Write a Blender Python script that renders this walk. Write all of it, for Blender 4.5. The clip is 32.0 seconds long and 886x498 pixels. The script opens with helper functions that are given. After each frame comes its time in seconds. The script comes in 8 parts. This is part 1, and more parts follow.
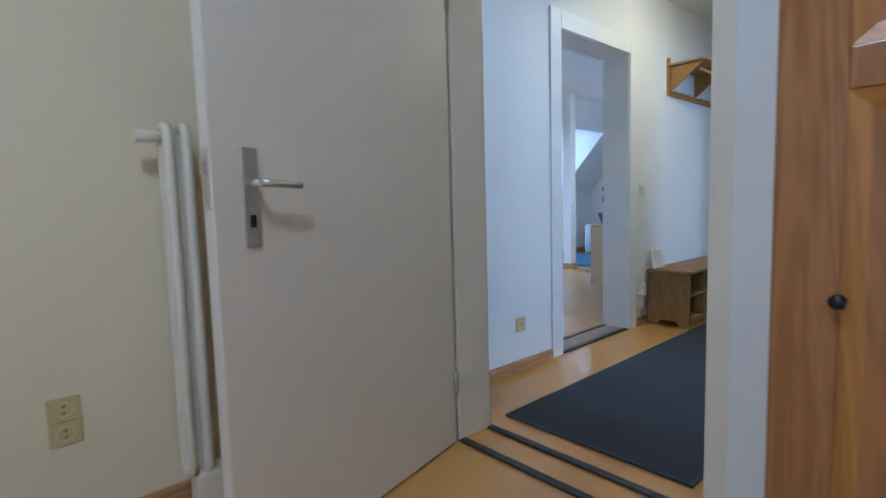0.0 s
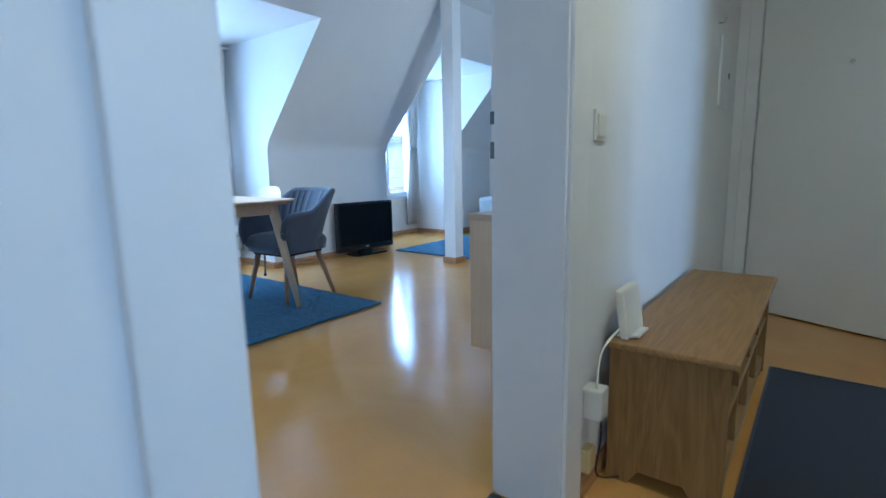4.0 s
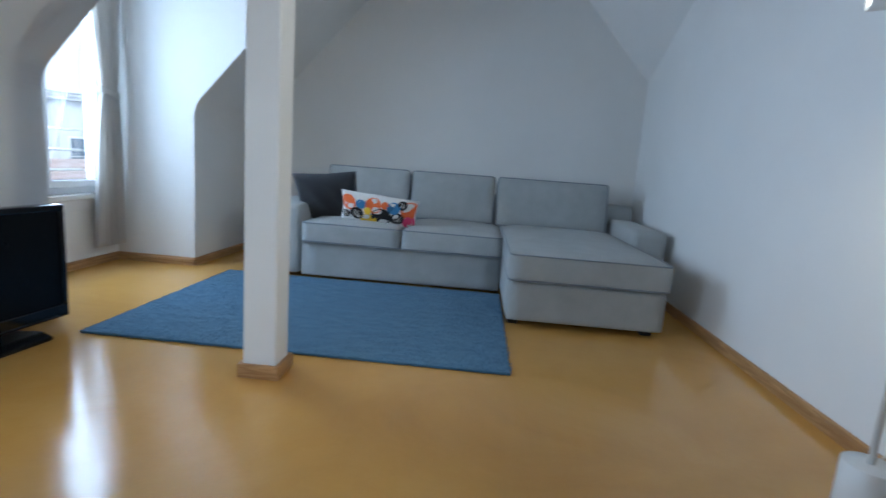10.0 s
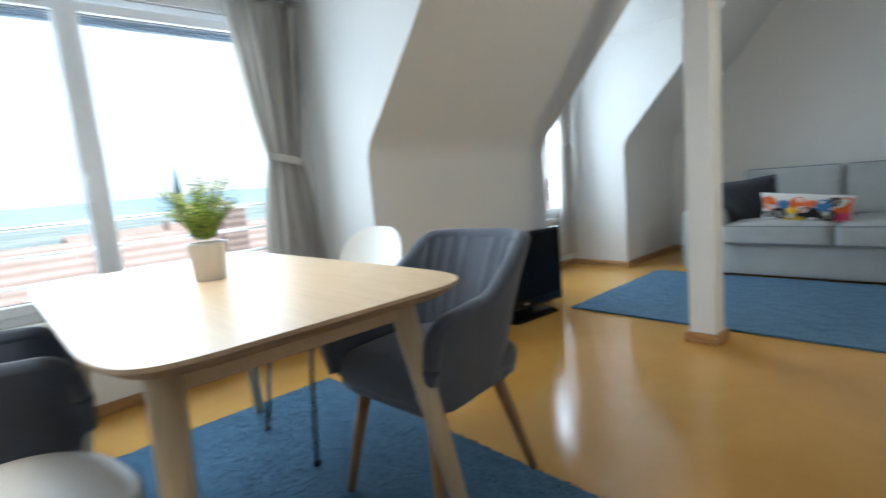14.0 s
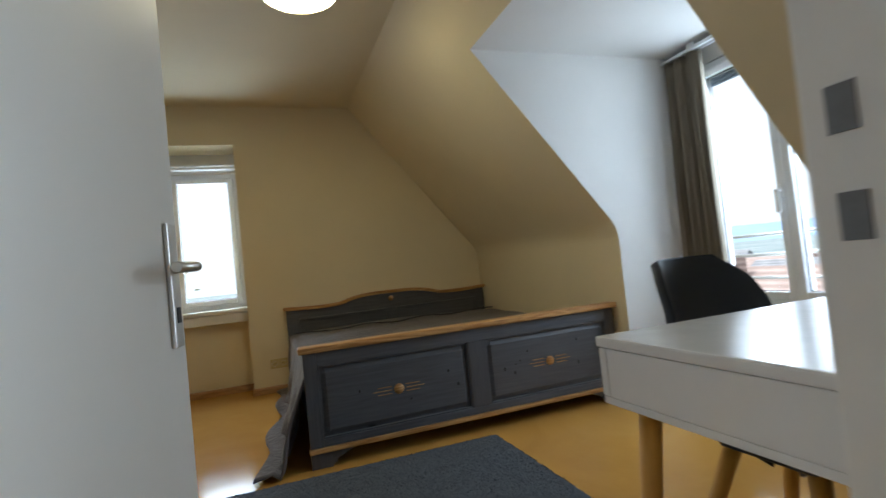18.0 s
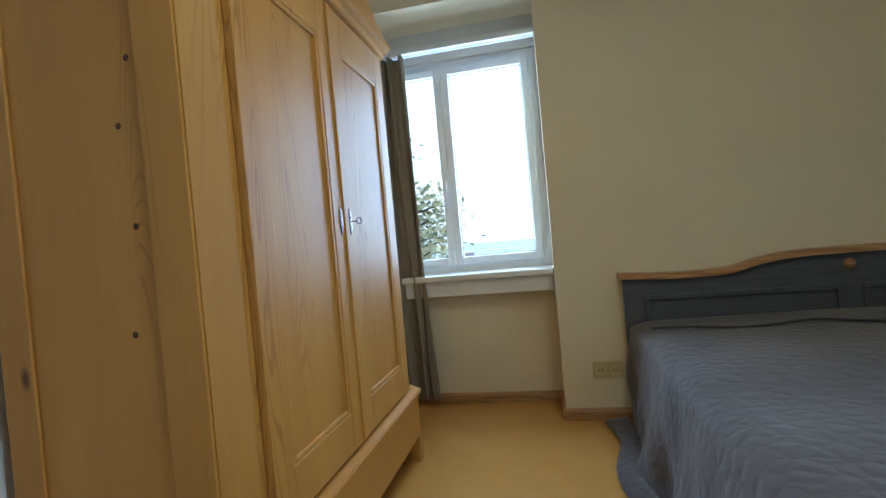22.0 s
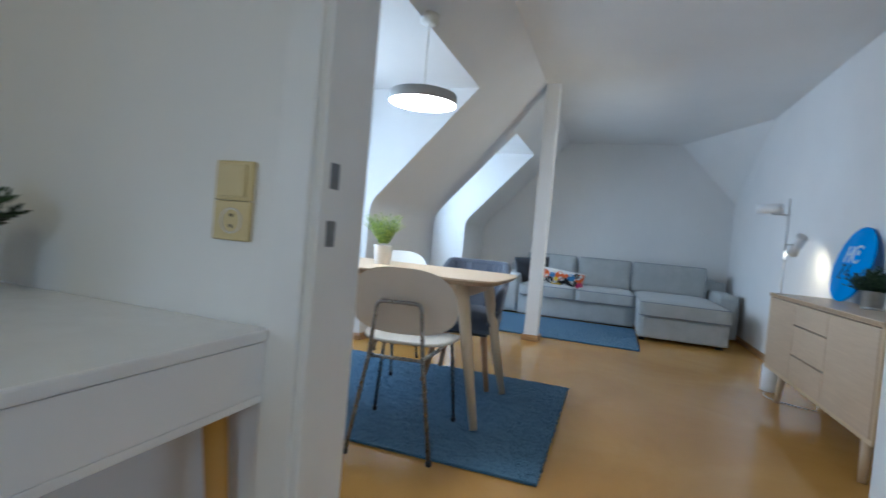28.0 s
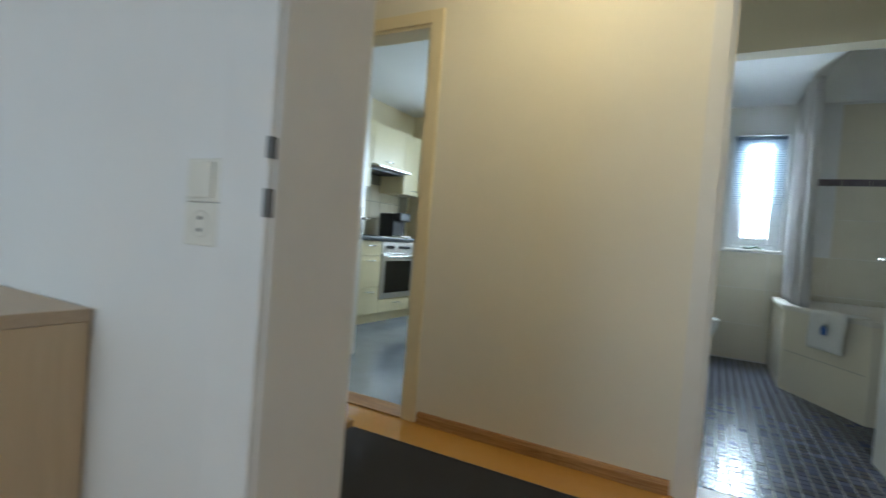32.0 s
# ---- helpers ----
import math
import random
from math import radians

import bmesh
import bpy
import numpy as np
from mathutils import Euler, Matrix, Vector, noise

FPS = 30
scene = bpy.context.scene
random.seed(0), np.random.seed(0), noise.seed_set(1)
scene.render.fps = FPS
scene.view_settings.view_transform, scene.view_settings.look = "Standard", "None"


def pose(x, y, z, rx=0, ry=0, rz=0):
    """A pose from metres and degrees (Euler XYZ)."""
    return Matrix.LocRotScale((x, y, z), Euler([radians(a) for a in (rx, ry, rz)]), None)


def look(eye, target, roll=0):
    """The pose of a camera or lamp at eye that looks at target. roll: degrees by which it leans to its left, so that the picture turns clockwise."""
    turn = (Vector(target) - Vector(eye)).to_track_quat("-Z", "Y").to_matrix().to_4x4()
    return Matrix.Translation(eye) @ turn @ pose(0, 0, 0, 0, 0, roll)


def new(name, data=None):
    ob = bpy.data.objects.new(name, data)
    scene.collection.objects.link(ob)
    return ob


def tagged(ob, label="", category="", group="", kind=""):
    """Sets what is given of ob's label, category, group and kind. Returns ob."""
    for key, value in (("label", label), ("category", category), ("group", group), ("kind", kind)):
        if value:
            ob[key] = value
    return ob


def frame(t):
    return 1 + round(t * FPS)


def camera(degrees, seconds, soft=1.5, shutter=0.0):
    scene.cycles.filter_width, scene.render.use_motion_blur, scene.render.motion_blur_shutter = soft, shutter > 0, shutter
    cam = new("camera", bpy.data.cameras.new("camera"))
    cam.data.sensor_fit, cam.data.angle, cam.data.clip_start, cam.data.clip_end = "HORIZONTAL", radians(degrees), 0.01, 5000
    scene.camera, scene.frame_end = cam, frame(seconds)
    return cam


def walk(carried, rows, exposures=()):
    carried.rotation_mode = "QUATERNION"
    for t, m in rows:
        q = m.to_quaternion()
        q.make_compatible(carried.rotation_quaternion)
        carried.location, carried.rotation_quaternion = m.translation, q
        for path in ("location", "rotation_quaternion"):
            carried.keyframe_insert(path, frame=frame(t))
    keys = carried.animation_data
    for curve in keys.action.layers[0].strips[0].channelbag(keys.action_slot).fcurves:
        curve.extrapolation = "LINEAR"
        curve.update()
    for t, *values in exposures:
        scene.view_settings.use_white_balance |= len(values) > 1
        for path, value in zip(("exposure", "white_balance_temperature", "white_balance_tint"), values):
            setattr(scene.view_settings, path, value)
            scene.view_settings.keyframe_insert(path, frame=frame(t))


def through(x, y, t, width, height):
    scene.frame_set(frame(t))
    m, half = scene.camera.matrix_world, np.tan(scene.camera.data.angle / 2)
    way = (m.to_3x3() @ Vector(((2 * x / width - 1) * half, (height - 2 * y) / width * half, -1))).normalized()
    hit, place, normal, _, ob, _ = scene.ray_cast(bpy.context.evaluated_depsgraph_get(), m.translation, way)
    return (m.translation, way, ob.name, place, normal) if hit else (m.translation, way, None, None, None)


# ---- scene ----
cam = camera(83.5, 32.0, soft=1.45, shutter=0.4)
PATH = [
    (0, (0.56, 1.019, 0.957), (-0.922, 2.35, 0.781), -1.6),
    (0.5, (0.331, 1.275, 0.969), (-1.134, 2.621, 0.772), -1.9),
    (1, (0.118, 1.501, 0.965), (-1.322, 2.872, 0.751), -2.1),
    (1.5, (-0.052, 1.728, 0.968), (-1.392, 3.194, 0.733), -1.9),
    (2, (-0.182, 2.04, 0.979), (-1.452, 3.563, 0.716), -1.9),
    (2.5, (-0.314, 2.349, 0.971), (-1.536, 3.907, 0.689), -1.9),
    (4.5, (-0.921, 3.608, 0.917), (-2.126, 5.168, 0.581), -1.0),
    (5, (-1.111, 3.797, 0.927), (-2.531, 5.163, 0.585), -2.7),
    (5.5, (-1.33, 3.924, 0.927), (-2.975, 5.013, 0.596), -4.3),
    (6, (-1.587, 4.061, 0.915), (-3.268, 5.091, 0.579), -4.5),
    (6.5, (-1.821, 4.211, 0.9), (-3.487, 5.262, 0.554), -4.4),
    (7, (-2.076, 4.403, 0.926), (-3.719, 5.485, 0.567), -4.3),
    (7.5, (-2.327, 4.569, 0.928), (-3.887, 5.761, 0.546), -3.5),
    (8, (-2.483, 4.779, 0.895), (-3.796, 6.237, 0.507), -1.6),
    (8.5, (-2.682, 5.043, 0.908), (-3.8, 6.653, 0.511), -0.5),
    (9, (-2.821, 5.236, 0.898), (-3.688, 6.996, 0.507), 1.0),
    (9.5, (-2.862, 5.364, 0.887), (-3.321, 7.277, 0.528), 3.0),
    (10, (-2.813, 5.41, 0.887), (-2.934, 7.378, 0.553), 4.3),
    (10.5, (-2.763, 5.287, 0.934), (-2.503, 7.247, 0.632), 5.5),
    (11, (-2.721, 5.126, 0.949), (-2.148, 7.023, 0.683), 6.2),
    (11.5, (-2.717, 4.996, 0.944), (-1.956, 6.829, 0.693), 6.2),
    (12, (-2.719, 4.919, 0.927), (-1.969, 6.755, 0.667), 5.2),
    (12.5, (-2.755, 4.819, 0.91), (-2.588, 6.79, 0.613), 2.5),
    (13, (-2.742, 4.679, 0.937), (-3.123, 6.619, 0.632), -0.8),
    (13.5, (-2.721, 4.583, 0.96), (-3.566, 6.371, 0.661), -3.1),
    (14, (-2.651, 4.539, 0.975), (-4.113, 5.876, 0.703), -5.3),
    (14.5, (-2.545, 4.349, 1.0), (-4.34, 5.205, 0.785), -7.4),
    (15, (-2.447, 4.179, 0.996), (-4.378, 4.673, 0.833), -7.9),
    (15.5, (-2.404, 4.104, 0.981), (-4.4, 4.034, 0.867), -8.9),
    (17.5, (-2.717, 3.673, 0.936), (-3.649, 1.906, 1.014), -6.2),
    (18, (-2.894, 3.403, 0.923), (-3.569, 1.522, 0.995), -6.0),
    (18.5, (-2.972, 3.189, 0.917), (-3.474, 1.254, 0.984), -5.6),
    (19, (-3.011, 2.948, 0.935), (-3.524, 1.015, 0.965), -5.5),
    (19.5, (-3.04, 2.677, 0.928), (-3.585, 0.752, 0.924), -5.3),
    (20, (-3.073, 2.351, 0.952), (-3.52, 0.402, 0.925), -5.3),
    (20.5, (-3.058, 2.054, 0.957), (-3.279, 0.067, 0.914), -5.1),
    (21, (-2.948, 1.762, 0.973), (-2.925, -0.237, 0.918), -5.2),
    (21.5, (-2.817, 1.507, 0.935), (-2.51, -0.469, 0.909), -5.2),
    (22, (-2.696, 1.345, 0.937), (-2.282, -0.611, 0.908), -5.1),
    (22.5, (-2.656, 1.311, 0.961), (-2.291, -0.654, 0.897), -5.2),
    (23, (-2.561, 1.388, 0.997), (-2.531, -0.608, 0.874), -4.3),
    (23.5, (-2.45, 1.494, 1.016), (-2.969, -0.43, 0.841), -2.5),
    (24, (-2.487, 1.601, 0.973), (-3.538, -0.091, 0.789), -1.2),
    (24.5, (-2.461, 1.619, 0.956), (-4.094, 0.481, 0.76), 1.1),
    (25, (-2.467, 1.662, 0.977), (-4.364, 1.064, 0.773), 2.6),
    (25.5, (-2.601, 1.752, 0.958), (-4.586, 1.606, 0.762), 3.5),
    (26, (-2.71, 1.846, 0.955), (-4.674, 2.179, 0.782), 4.7),
    (26.5, (-2.843, 1.953, 0.963), (-4.606, 2.888, 0.84), 6.0),
    (28.5, (-2.937, 2.592, 0.941), (-3.291, 4.559, 0.879), 4.5),
    (29, (-2.863, 2.892, 0.939), (-3.042, 4.883, 0.866), 4.1),
    (29.5, (-2.779, 3.138, 0.927), (-2.843, 5.135, 0.842), 3.7),
    (30, (-2.665, 3.392, 0.93), (-2.442, 5.378, 0.844), 3.6),
    (30.5, (-2.474, 3.614, 0.933), (-1.933, 5.538, 0.845), 3.4),
    (31, (-2.284, 3.755, 0.94), (-1.462, 5.577, 0.857), 3.6),
    (31.5, (-2.144, 3.863, 0.939), (-0.72, 5.265, 0.877), 4.2),
    (32, (-1.946, 3.879, 0.934), (-0.193, 4.842, 0.892), 4.4),
]
EXPOSURES = [
    (0.0, 0.53, 4260, 8),
    (1.0, 0.62, 4340, 8),
    (2.0, 0.72, 4380, 9),
    (5.0, 0.58, 4020, 1),
    (6.2, 0.55, 4060, 4),
    (8.0, 0.33, 4350, 2),
    (9.5, 0.30, 4950, 5),
    (11.0, 0.28, 5350, 6),
    (12.0, 0.26, 5600, 6),
    (13.0, 0.53, 5580, 5),
    (14.0, 0.29, 5780, 4),
    (15.0, 0.16, 5820, 4),
    (18.0, 0.22, 5850, 6),
    (20.0, 0.42, 5250, 2),
    (21.0, 0.50, 4950, 0),
    (22.5, 0.66, 4600, 5),
    (24.0, 0.90, 4150, 8),
    (26.0, 0.64, 4360, 8),
    (29.0, 0.27, 5420, 5),
    (31.0, 0.18, 5560, 5),
    (32.0, 0.22, 5650, 2),
]
walk(cam, [(t, look(eye, target, roll)) for t, eye, target, roll in PATH], EXPOSURES)

# ---------------------------------------------------------------- light
world = bpy.data.worlds.new("sky")
scene.world = world
world.use_nodes = True
wt = world.node_tree
sky = wt.nodes.new("ShaderNodeTexSky")
sky.sky_type, sky.sun_disc = "NISHITA", False
sky.sun_elevation, sky.sun_rotation = radians(54), radians(93)
sky.air_density, sky.dust_density = 1.0, 6.0
soft_sky = wt.nodes.new("ShaderNodeMix")
soft_sky.data_type = "RGBA"
soft_sky.inputs[0].default_value = 0.7
wt.links.new(sky.outputs[0], soft_sky.inputs[6])
soft_sky.inputs[7].default_value = (11.6, 12.0, 12.2, 1)
wt.links.new(soft_sky.outputs[2], wt.nodes["Background"].inputs["Color"])
wt.nodes["Background"].inputs["Strength"].default_value = 0.125
sun = new("sun", bpy.data.lights.new("sun", "SUN"))
sun.data.energy, sun.data.angle, sun.data.color = 3.4, radians(20), (1, 0.96, 0.9)
sun.matrix_basis = look((10, -0.5, 30), (0, 0, 16))


def sky_light(name, x, y, z, w, h, rz, power, tilt=14, col=(0.78, 0.89, 1.0)):
    """The sky's light in a window's opening."""
    ob = new(name, bpy.data.lights.new(name, "AREA"))
    ob.data.shape, ob.data.size, ob.data.size_y = "RECTANGLE", w, h
    ob.data.energy, ob.data.color = power, col
    ob.matrix_basis = pose(x, y, z, 90 - tilt, 0, rz)
    return ob


sky_light("sky_light_wide", -5.70, 4.965, 1.29, 1.85, 1.45, -90, 54, 16)
sky_light("sky_light_narrow", -5.70, 8.32, 1.29, 1.0, 1.45, -90, 50, 16)
sky_light("sky_light_bedroom", -5.70, 1.568, 1.26, 0.9, 1.45, -90, 31, 18)
sky_light("sky_light_niche", -2.22, -1.76, 1.37, 0.9, 1.1, 0, 25, 6)
sky_light("sky_light_bath", 3.78, 3.585, 1.6, 0.36, 0.95, 90, 98, 8)
sky_light("sky_light_kitchen", 3.79, 6.1, 1.55, 0.9, 1.1, 90, 55, 8)
# fill light in an added, unseen window of the first room
sky_light("fill_light_first_room", 1.0, -1.78, 1.5, 1.1, 1.2, 0, 14, 6, (1.0, 0.97, 0.92))


# ---------------------------------------------------------------- mesh helpers
def part(name, bm, material, parent=None, label="", smooth=False, at=None):
    """One mesh object out of a bmesh, under a thing or a part."""
    me = bpy.data.meshes.new(name)
    if smooth:
        for f in bm.faces:
            f.smooth = True
    bm.to_mesh(me)
    bm.free()
    for m in (material if isinstance(material, (list, tuple)) else [material]):
        me.materials.append(m)
    ob = new(name, me)
    if at is not None:
        ob.matrix_basis = at
    if parent is not None:
        ob.parent = parent
    if label:
        ob["label"] = label
    return ob


def thing(name, at, label, category, group=""):
    ob = new(name)
    ob.matrix_basis = at
    ob.empty_display_size = 0.1
    return tagged(ob, label, category, group)


def setting(ob, label, category):
    return tagged(ob, label, category, kind="structure")


def box(x0, y0, z0, x1, y1, z1, bevel=0.0, seg=2, bm=None):
    out = bmesh.new() if bm is None else bm
    r = bmesh.ops.create_cube(out, size=1.0)
    vs = r["verts"]
    for v in vs:
        v.co = Vector(((x0 + x1) / 2 + v.co.x * (x1 - x0), (y0 + y1) / 2 + v.co.y * (y1 - y0), (z0 + z1) / 2 + v.co.z * (z1 - z0)))
    if bevel > 0:
        es = list({e for v in vs for e in v.link_edges})
        bmesh.ops.bevel(out, geom=es, offset=bevel, segments=seg, affect="EDGES", profile=0.6)
    return out


def boxes(rows, bevel=0.0):
    bm = bmesh.new()
    for r in rows:
        box(*r, bevel=bevel, bm=bm)
    return bm


def prism(points, axis, lo, hi, bm=None, bevel=0.0):
    """A polygon in the plane across axis, drawn out from lo to hi along it."""
    out = bmesh.new() if bm is None else bm
    def put(p, v):
        return {"x": (v, p[0], p[1]), "y": (p[0], v, p[1]), "z": (p[0], p[1], v)}[axis]
    a = [out.verts.new(put(p, lo)) for p in points]
    b = [out.verts.new(put(p, hi)) for p in points]
    fs = [out.faces.new(a), out.faces.new(list(reversed(b)))]
    n = len(points)
    for i in range(n):
        fs.append(out.faces.new([a[i], b[i], b[(i + 1) % n], a[(i + 1) % n]]))
    bmesh.ops.recalc_face_normals(out, faces=fs)
    if bevel > 0:
        bmesh.ops.bevel(out, geom=list({e for f in fs for e in f.edges}), offset=bevel, segments=2, affect="EDGES")
    return out


def rod(p, q, r0, r1=None, seg=16, bm=None, caps=True):
    """A round bar from p to q, tapered where r1 differs."""
    out = bmesh.new() if bm is None else bm
    p, q, r1 = Vector(p), Vector(q), r0 if r1 is None else r1
    m = (q - p).to_track_quat("Z", "Y").to_matrix()
    rings = []
    for c, r in ((p, r0), (q, r1)):
        rings.append([out.verts.new(c + m @ Vector((r * math.cos(a), r * math.sin(a), 0))) for a in (2 * math.pi * i / seg for i in range(seg))])
    for i in range(seg):
        f = out.faces.new([rings[0][i], rings[0][(i + 1) % seg], rings[1][(i + 1) % seg], rings[1][i]])
        f.smooth = True
    if caps:
        out.faces.new(list(reversed(rings[0])))
        out.faces.new(rings[1])
    return out


def tube(points, r, seg=10, bm=None, closed=False, fillet=0.0):
    """A bent round bar through points, with rounded bends."""
    out = bmesh.new() if bm is None else bm
    pts = [Vector(p) for p in points]
    if fillet > 0:
        new_pts = []
        for i, p in enumerate(pts):
            if not closed and i in (0, len(pts) - 1):
                new_pts.append(p)
                continue
            a, b = (pts[i - 1] - p), (pts[(i + 1) % len(pts)] - p)
            d = min(fillet, a.length * 0.45, b.length * 0.45)
            a, b = p + a.normalized() * d, p + b.normalized() * d
            for k in range(6):
                t = k / 5
                new_pts.append((1 - t) ** 2 * a + 2 * t * (1 - t) * p + t * t * b)
        pts = new_pts
    rings, last = [], None
    n = len(pts)
    for i, p in enumerate(pts):
        if closed:
            d = (pts[(i + 1) % n] - pts[i - 1]).normalized()
        else:
            d = (pts[min(i + 1, n - 1)] - pts[max(i - 1, 0)]).normalized()
        ref = last if last is not None else (Vector((0, 0, 1)) if abs(d.z) < 0.9 else Vector((1, 0, 0)))
        u = (ref - d * ref.dot(d)).normalized()
        last = u
        w = d.cross(u)
        rings.append([out.verts.new(p + r * (math.cos(a) * u + math.sin(a) * w)) for a in (2 * math.pi * k / seg for k in range(seg))])
    for i in range(n if closed else n - 1):
        a, b = rings[i], rings[(i + 1) % n]
        for k in range(seg):
            f = out.faces.new([a[k], a[(k + 1) % seg], b[(k + 1) % seg], b[k]])
            f.smooth = True
    if not closed:
        out.faces.new(list(reversed(rings[0])))
        out.faces.new(rings[-1])
    bmesh.ops.recalc_face_normals(out, faces=out.faces)
    return out


def lathe(profile, seg=32, bm=None, at=(0, 0, 0)):
    """A profile of (radius, height) turned about the upright axis."""
    out = bmesh.new() if bm is None else bm
    rings = []
    for r, z in profile:
        if r < 1e-5:
            rings.append([out.verts.new((at[0], at[1], at[2] + z))])
        else:
            rings.append([out.verts.new((at[0] + r * math.cos(a), at[1] + r * math.sin(a), at[2] + z)) for a in (2 * math.pi * i / seg for i in range(seg))])
    for a, b in zip(rings, rings[1:]):
        for i in range(seg):
            j = (i + 1) % seg
            if len(a) == 1 and len(b) == 1:
                continue
            if len(a) == 1:
                f = out.faces.new([a[0], b[j], b[i]])
            elif len(b) == 1:
                f = out.faces.new([a[i], a[j], b[0]])
            else:
                f = out.faces.new([a[i], a[j], b[j], b[i]])
            f.smooth = True
    return out


def sheet(fn, nu, nv, thick=0.0, bm=None, closed_u=False):
    """A smooth surface fn(u, v) -> point over the unit square, thickened along its normals."""
    out = bmesh.new() if bm is None else bm
    P = [[Vector(fn(i / nu, j / nv)) for j in range(nv + 1)] for i in range(nu + (0 if closed_u else 1))]
    n0 = len(P)
    def normal(i, j):
        a = P[(i + 1) % n0 if closed_u else min(i + 1, n0 - 1)][j] - P[(i - 1) if closed_u else max(i - 1, 0)][j]
        b = P[i][min(j + 1, nv)] - P[i][max(j - 1, 0)]
        c = a.cross(b)
        if c.length < 1e-9 and 0 in (i, j) and nv > 1:
            return normal(max(i, 1), 1)
        return c.normalized() if c.length > 1e-9 else Vector((0, 0, 1))
    top = [[out.verts.new(P[i][j]) for j in range(nv + 1)] for i in range(n0)]
    fs = []
    rng = range(n0) if closed_u else range(n0 - 1)
    for i in rng:
        for j in range(nv):
            k = (i + 1) % n0
            fs.append(out.faces.new([top[i][j], top[k][j], top[k][j + 1], top[i][j + 1]]))
    if thick > 0:
        bot = [[out.verts.new(P[i][j] - thick * normal(i, j)) for j in range(nv + 1)] for i in range(n0)]
        for i in rng:
            for j in range(nv):
                k = (i + 1) % n0
                fs.append(out.faces.new([bot[i][j], bot[i][j + 1], bot[k][j + 1], bot[k][j]]))
        for i in rng:
            k = (i + 1) % n0
            fs.append(out.faces.new([top[i][0], bot[i][0], bot[k][0], top[k][0]]))
            fs.append(out.faces.new([top[i][nv], top[k][nv], bot[k][nv], bot[i][nv]]))
        if not closed_u:
            for j in range(nv):
                fs.append(out.faces.new([top[0][j], top[0][j + 1], bot[0][j + 1], bot[0][j]]))
                fs.append(out.faces.new([top[-1][j], bot[-1][j], bot[-1][j + 1], top[-1][j + 1]]))
    for f in fs:
        f.smooth = True
    return out


def cushion(w, d, h, r=0.05, puff=0.03, n=10, at=None):
    """A stuffed box of w x d x h, from z 0 up, with rounded edges and a swollen top."""
    out = bmesh.new()
    bmesh.ops.create_cube(out, size=1.0)
    bmesh.ops.subdivide_edges(out, edges=list(out.edges), cuts=n, use_grid_fill=True)
    vs = list(out.verts)
    for v in vs:
        c = Vector((v.co.x * w, v.co.y * d, v.co.z * h))
        core = Vector((max(-w / 2 + r, min(w / 2 - r, c.x)), max(-d / 2 + r, min(d / 2 - r, c.y)), max(-h / 2 + r, min(h / 2 - r, c.z))))
        off = c - core
        if off.length > 1e-9:
            c = core + off.normalized() * r
        u, t = abs(v.co.x) * 2, abs(v.co.y) * 2
        swell = puff * (1 - u ** 4) * (1 - t ** 4)
        c.z += swell * (1 if v.co.z > 0 else -0.3) * min(1, abs(v.co.z) * 2)
        c.z += h / 2
        v.co = at @ c if at is not None else c
    for f in out.faces:
        f.smooth = True
    return out


def moved(bm, m):
    bmesh.ops.transform(bm, matrix=m, verts=bm.verts)
    return bm


# ---------------------------------------------------------------- material helpers
def srgb(r, g, b):
    return tuple(((c / 255) / 12.92 if c / 255 <= 0.04045 else ((c / 255 + 0.055) / 1.055) ** 2.4) for c in (r, g, b)) + (1.0,)


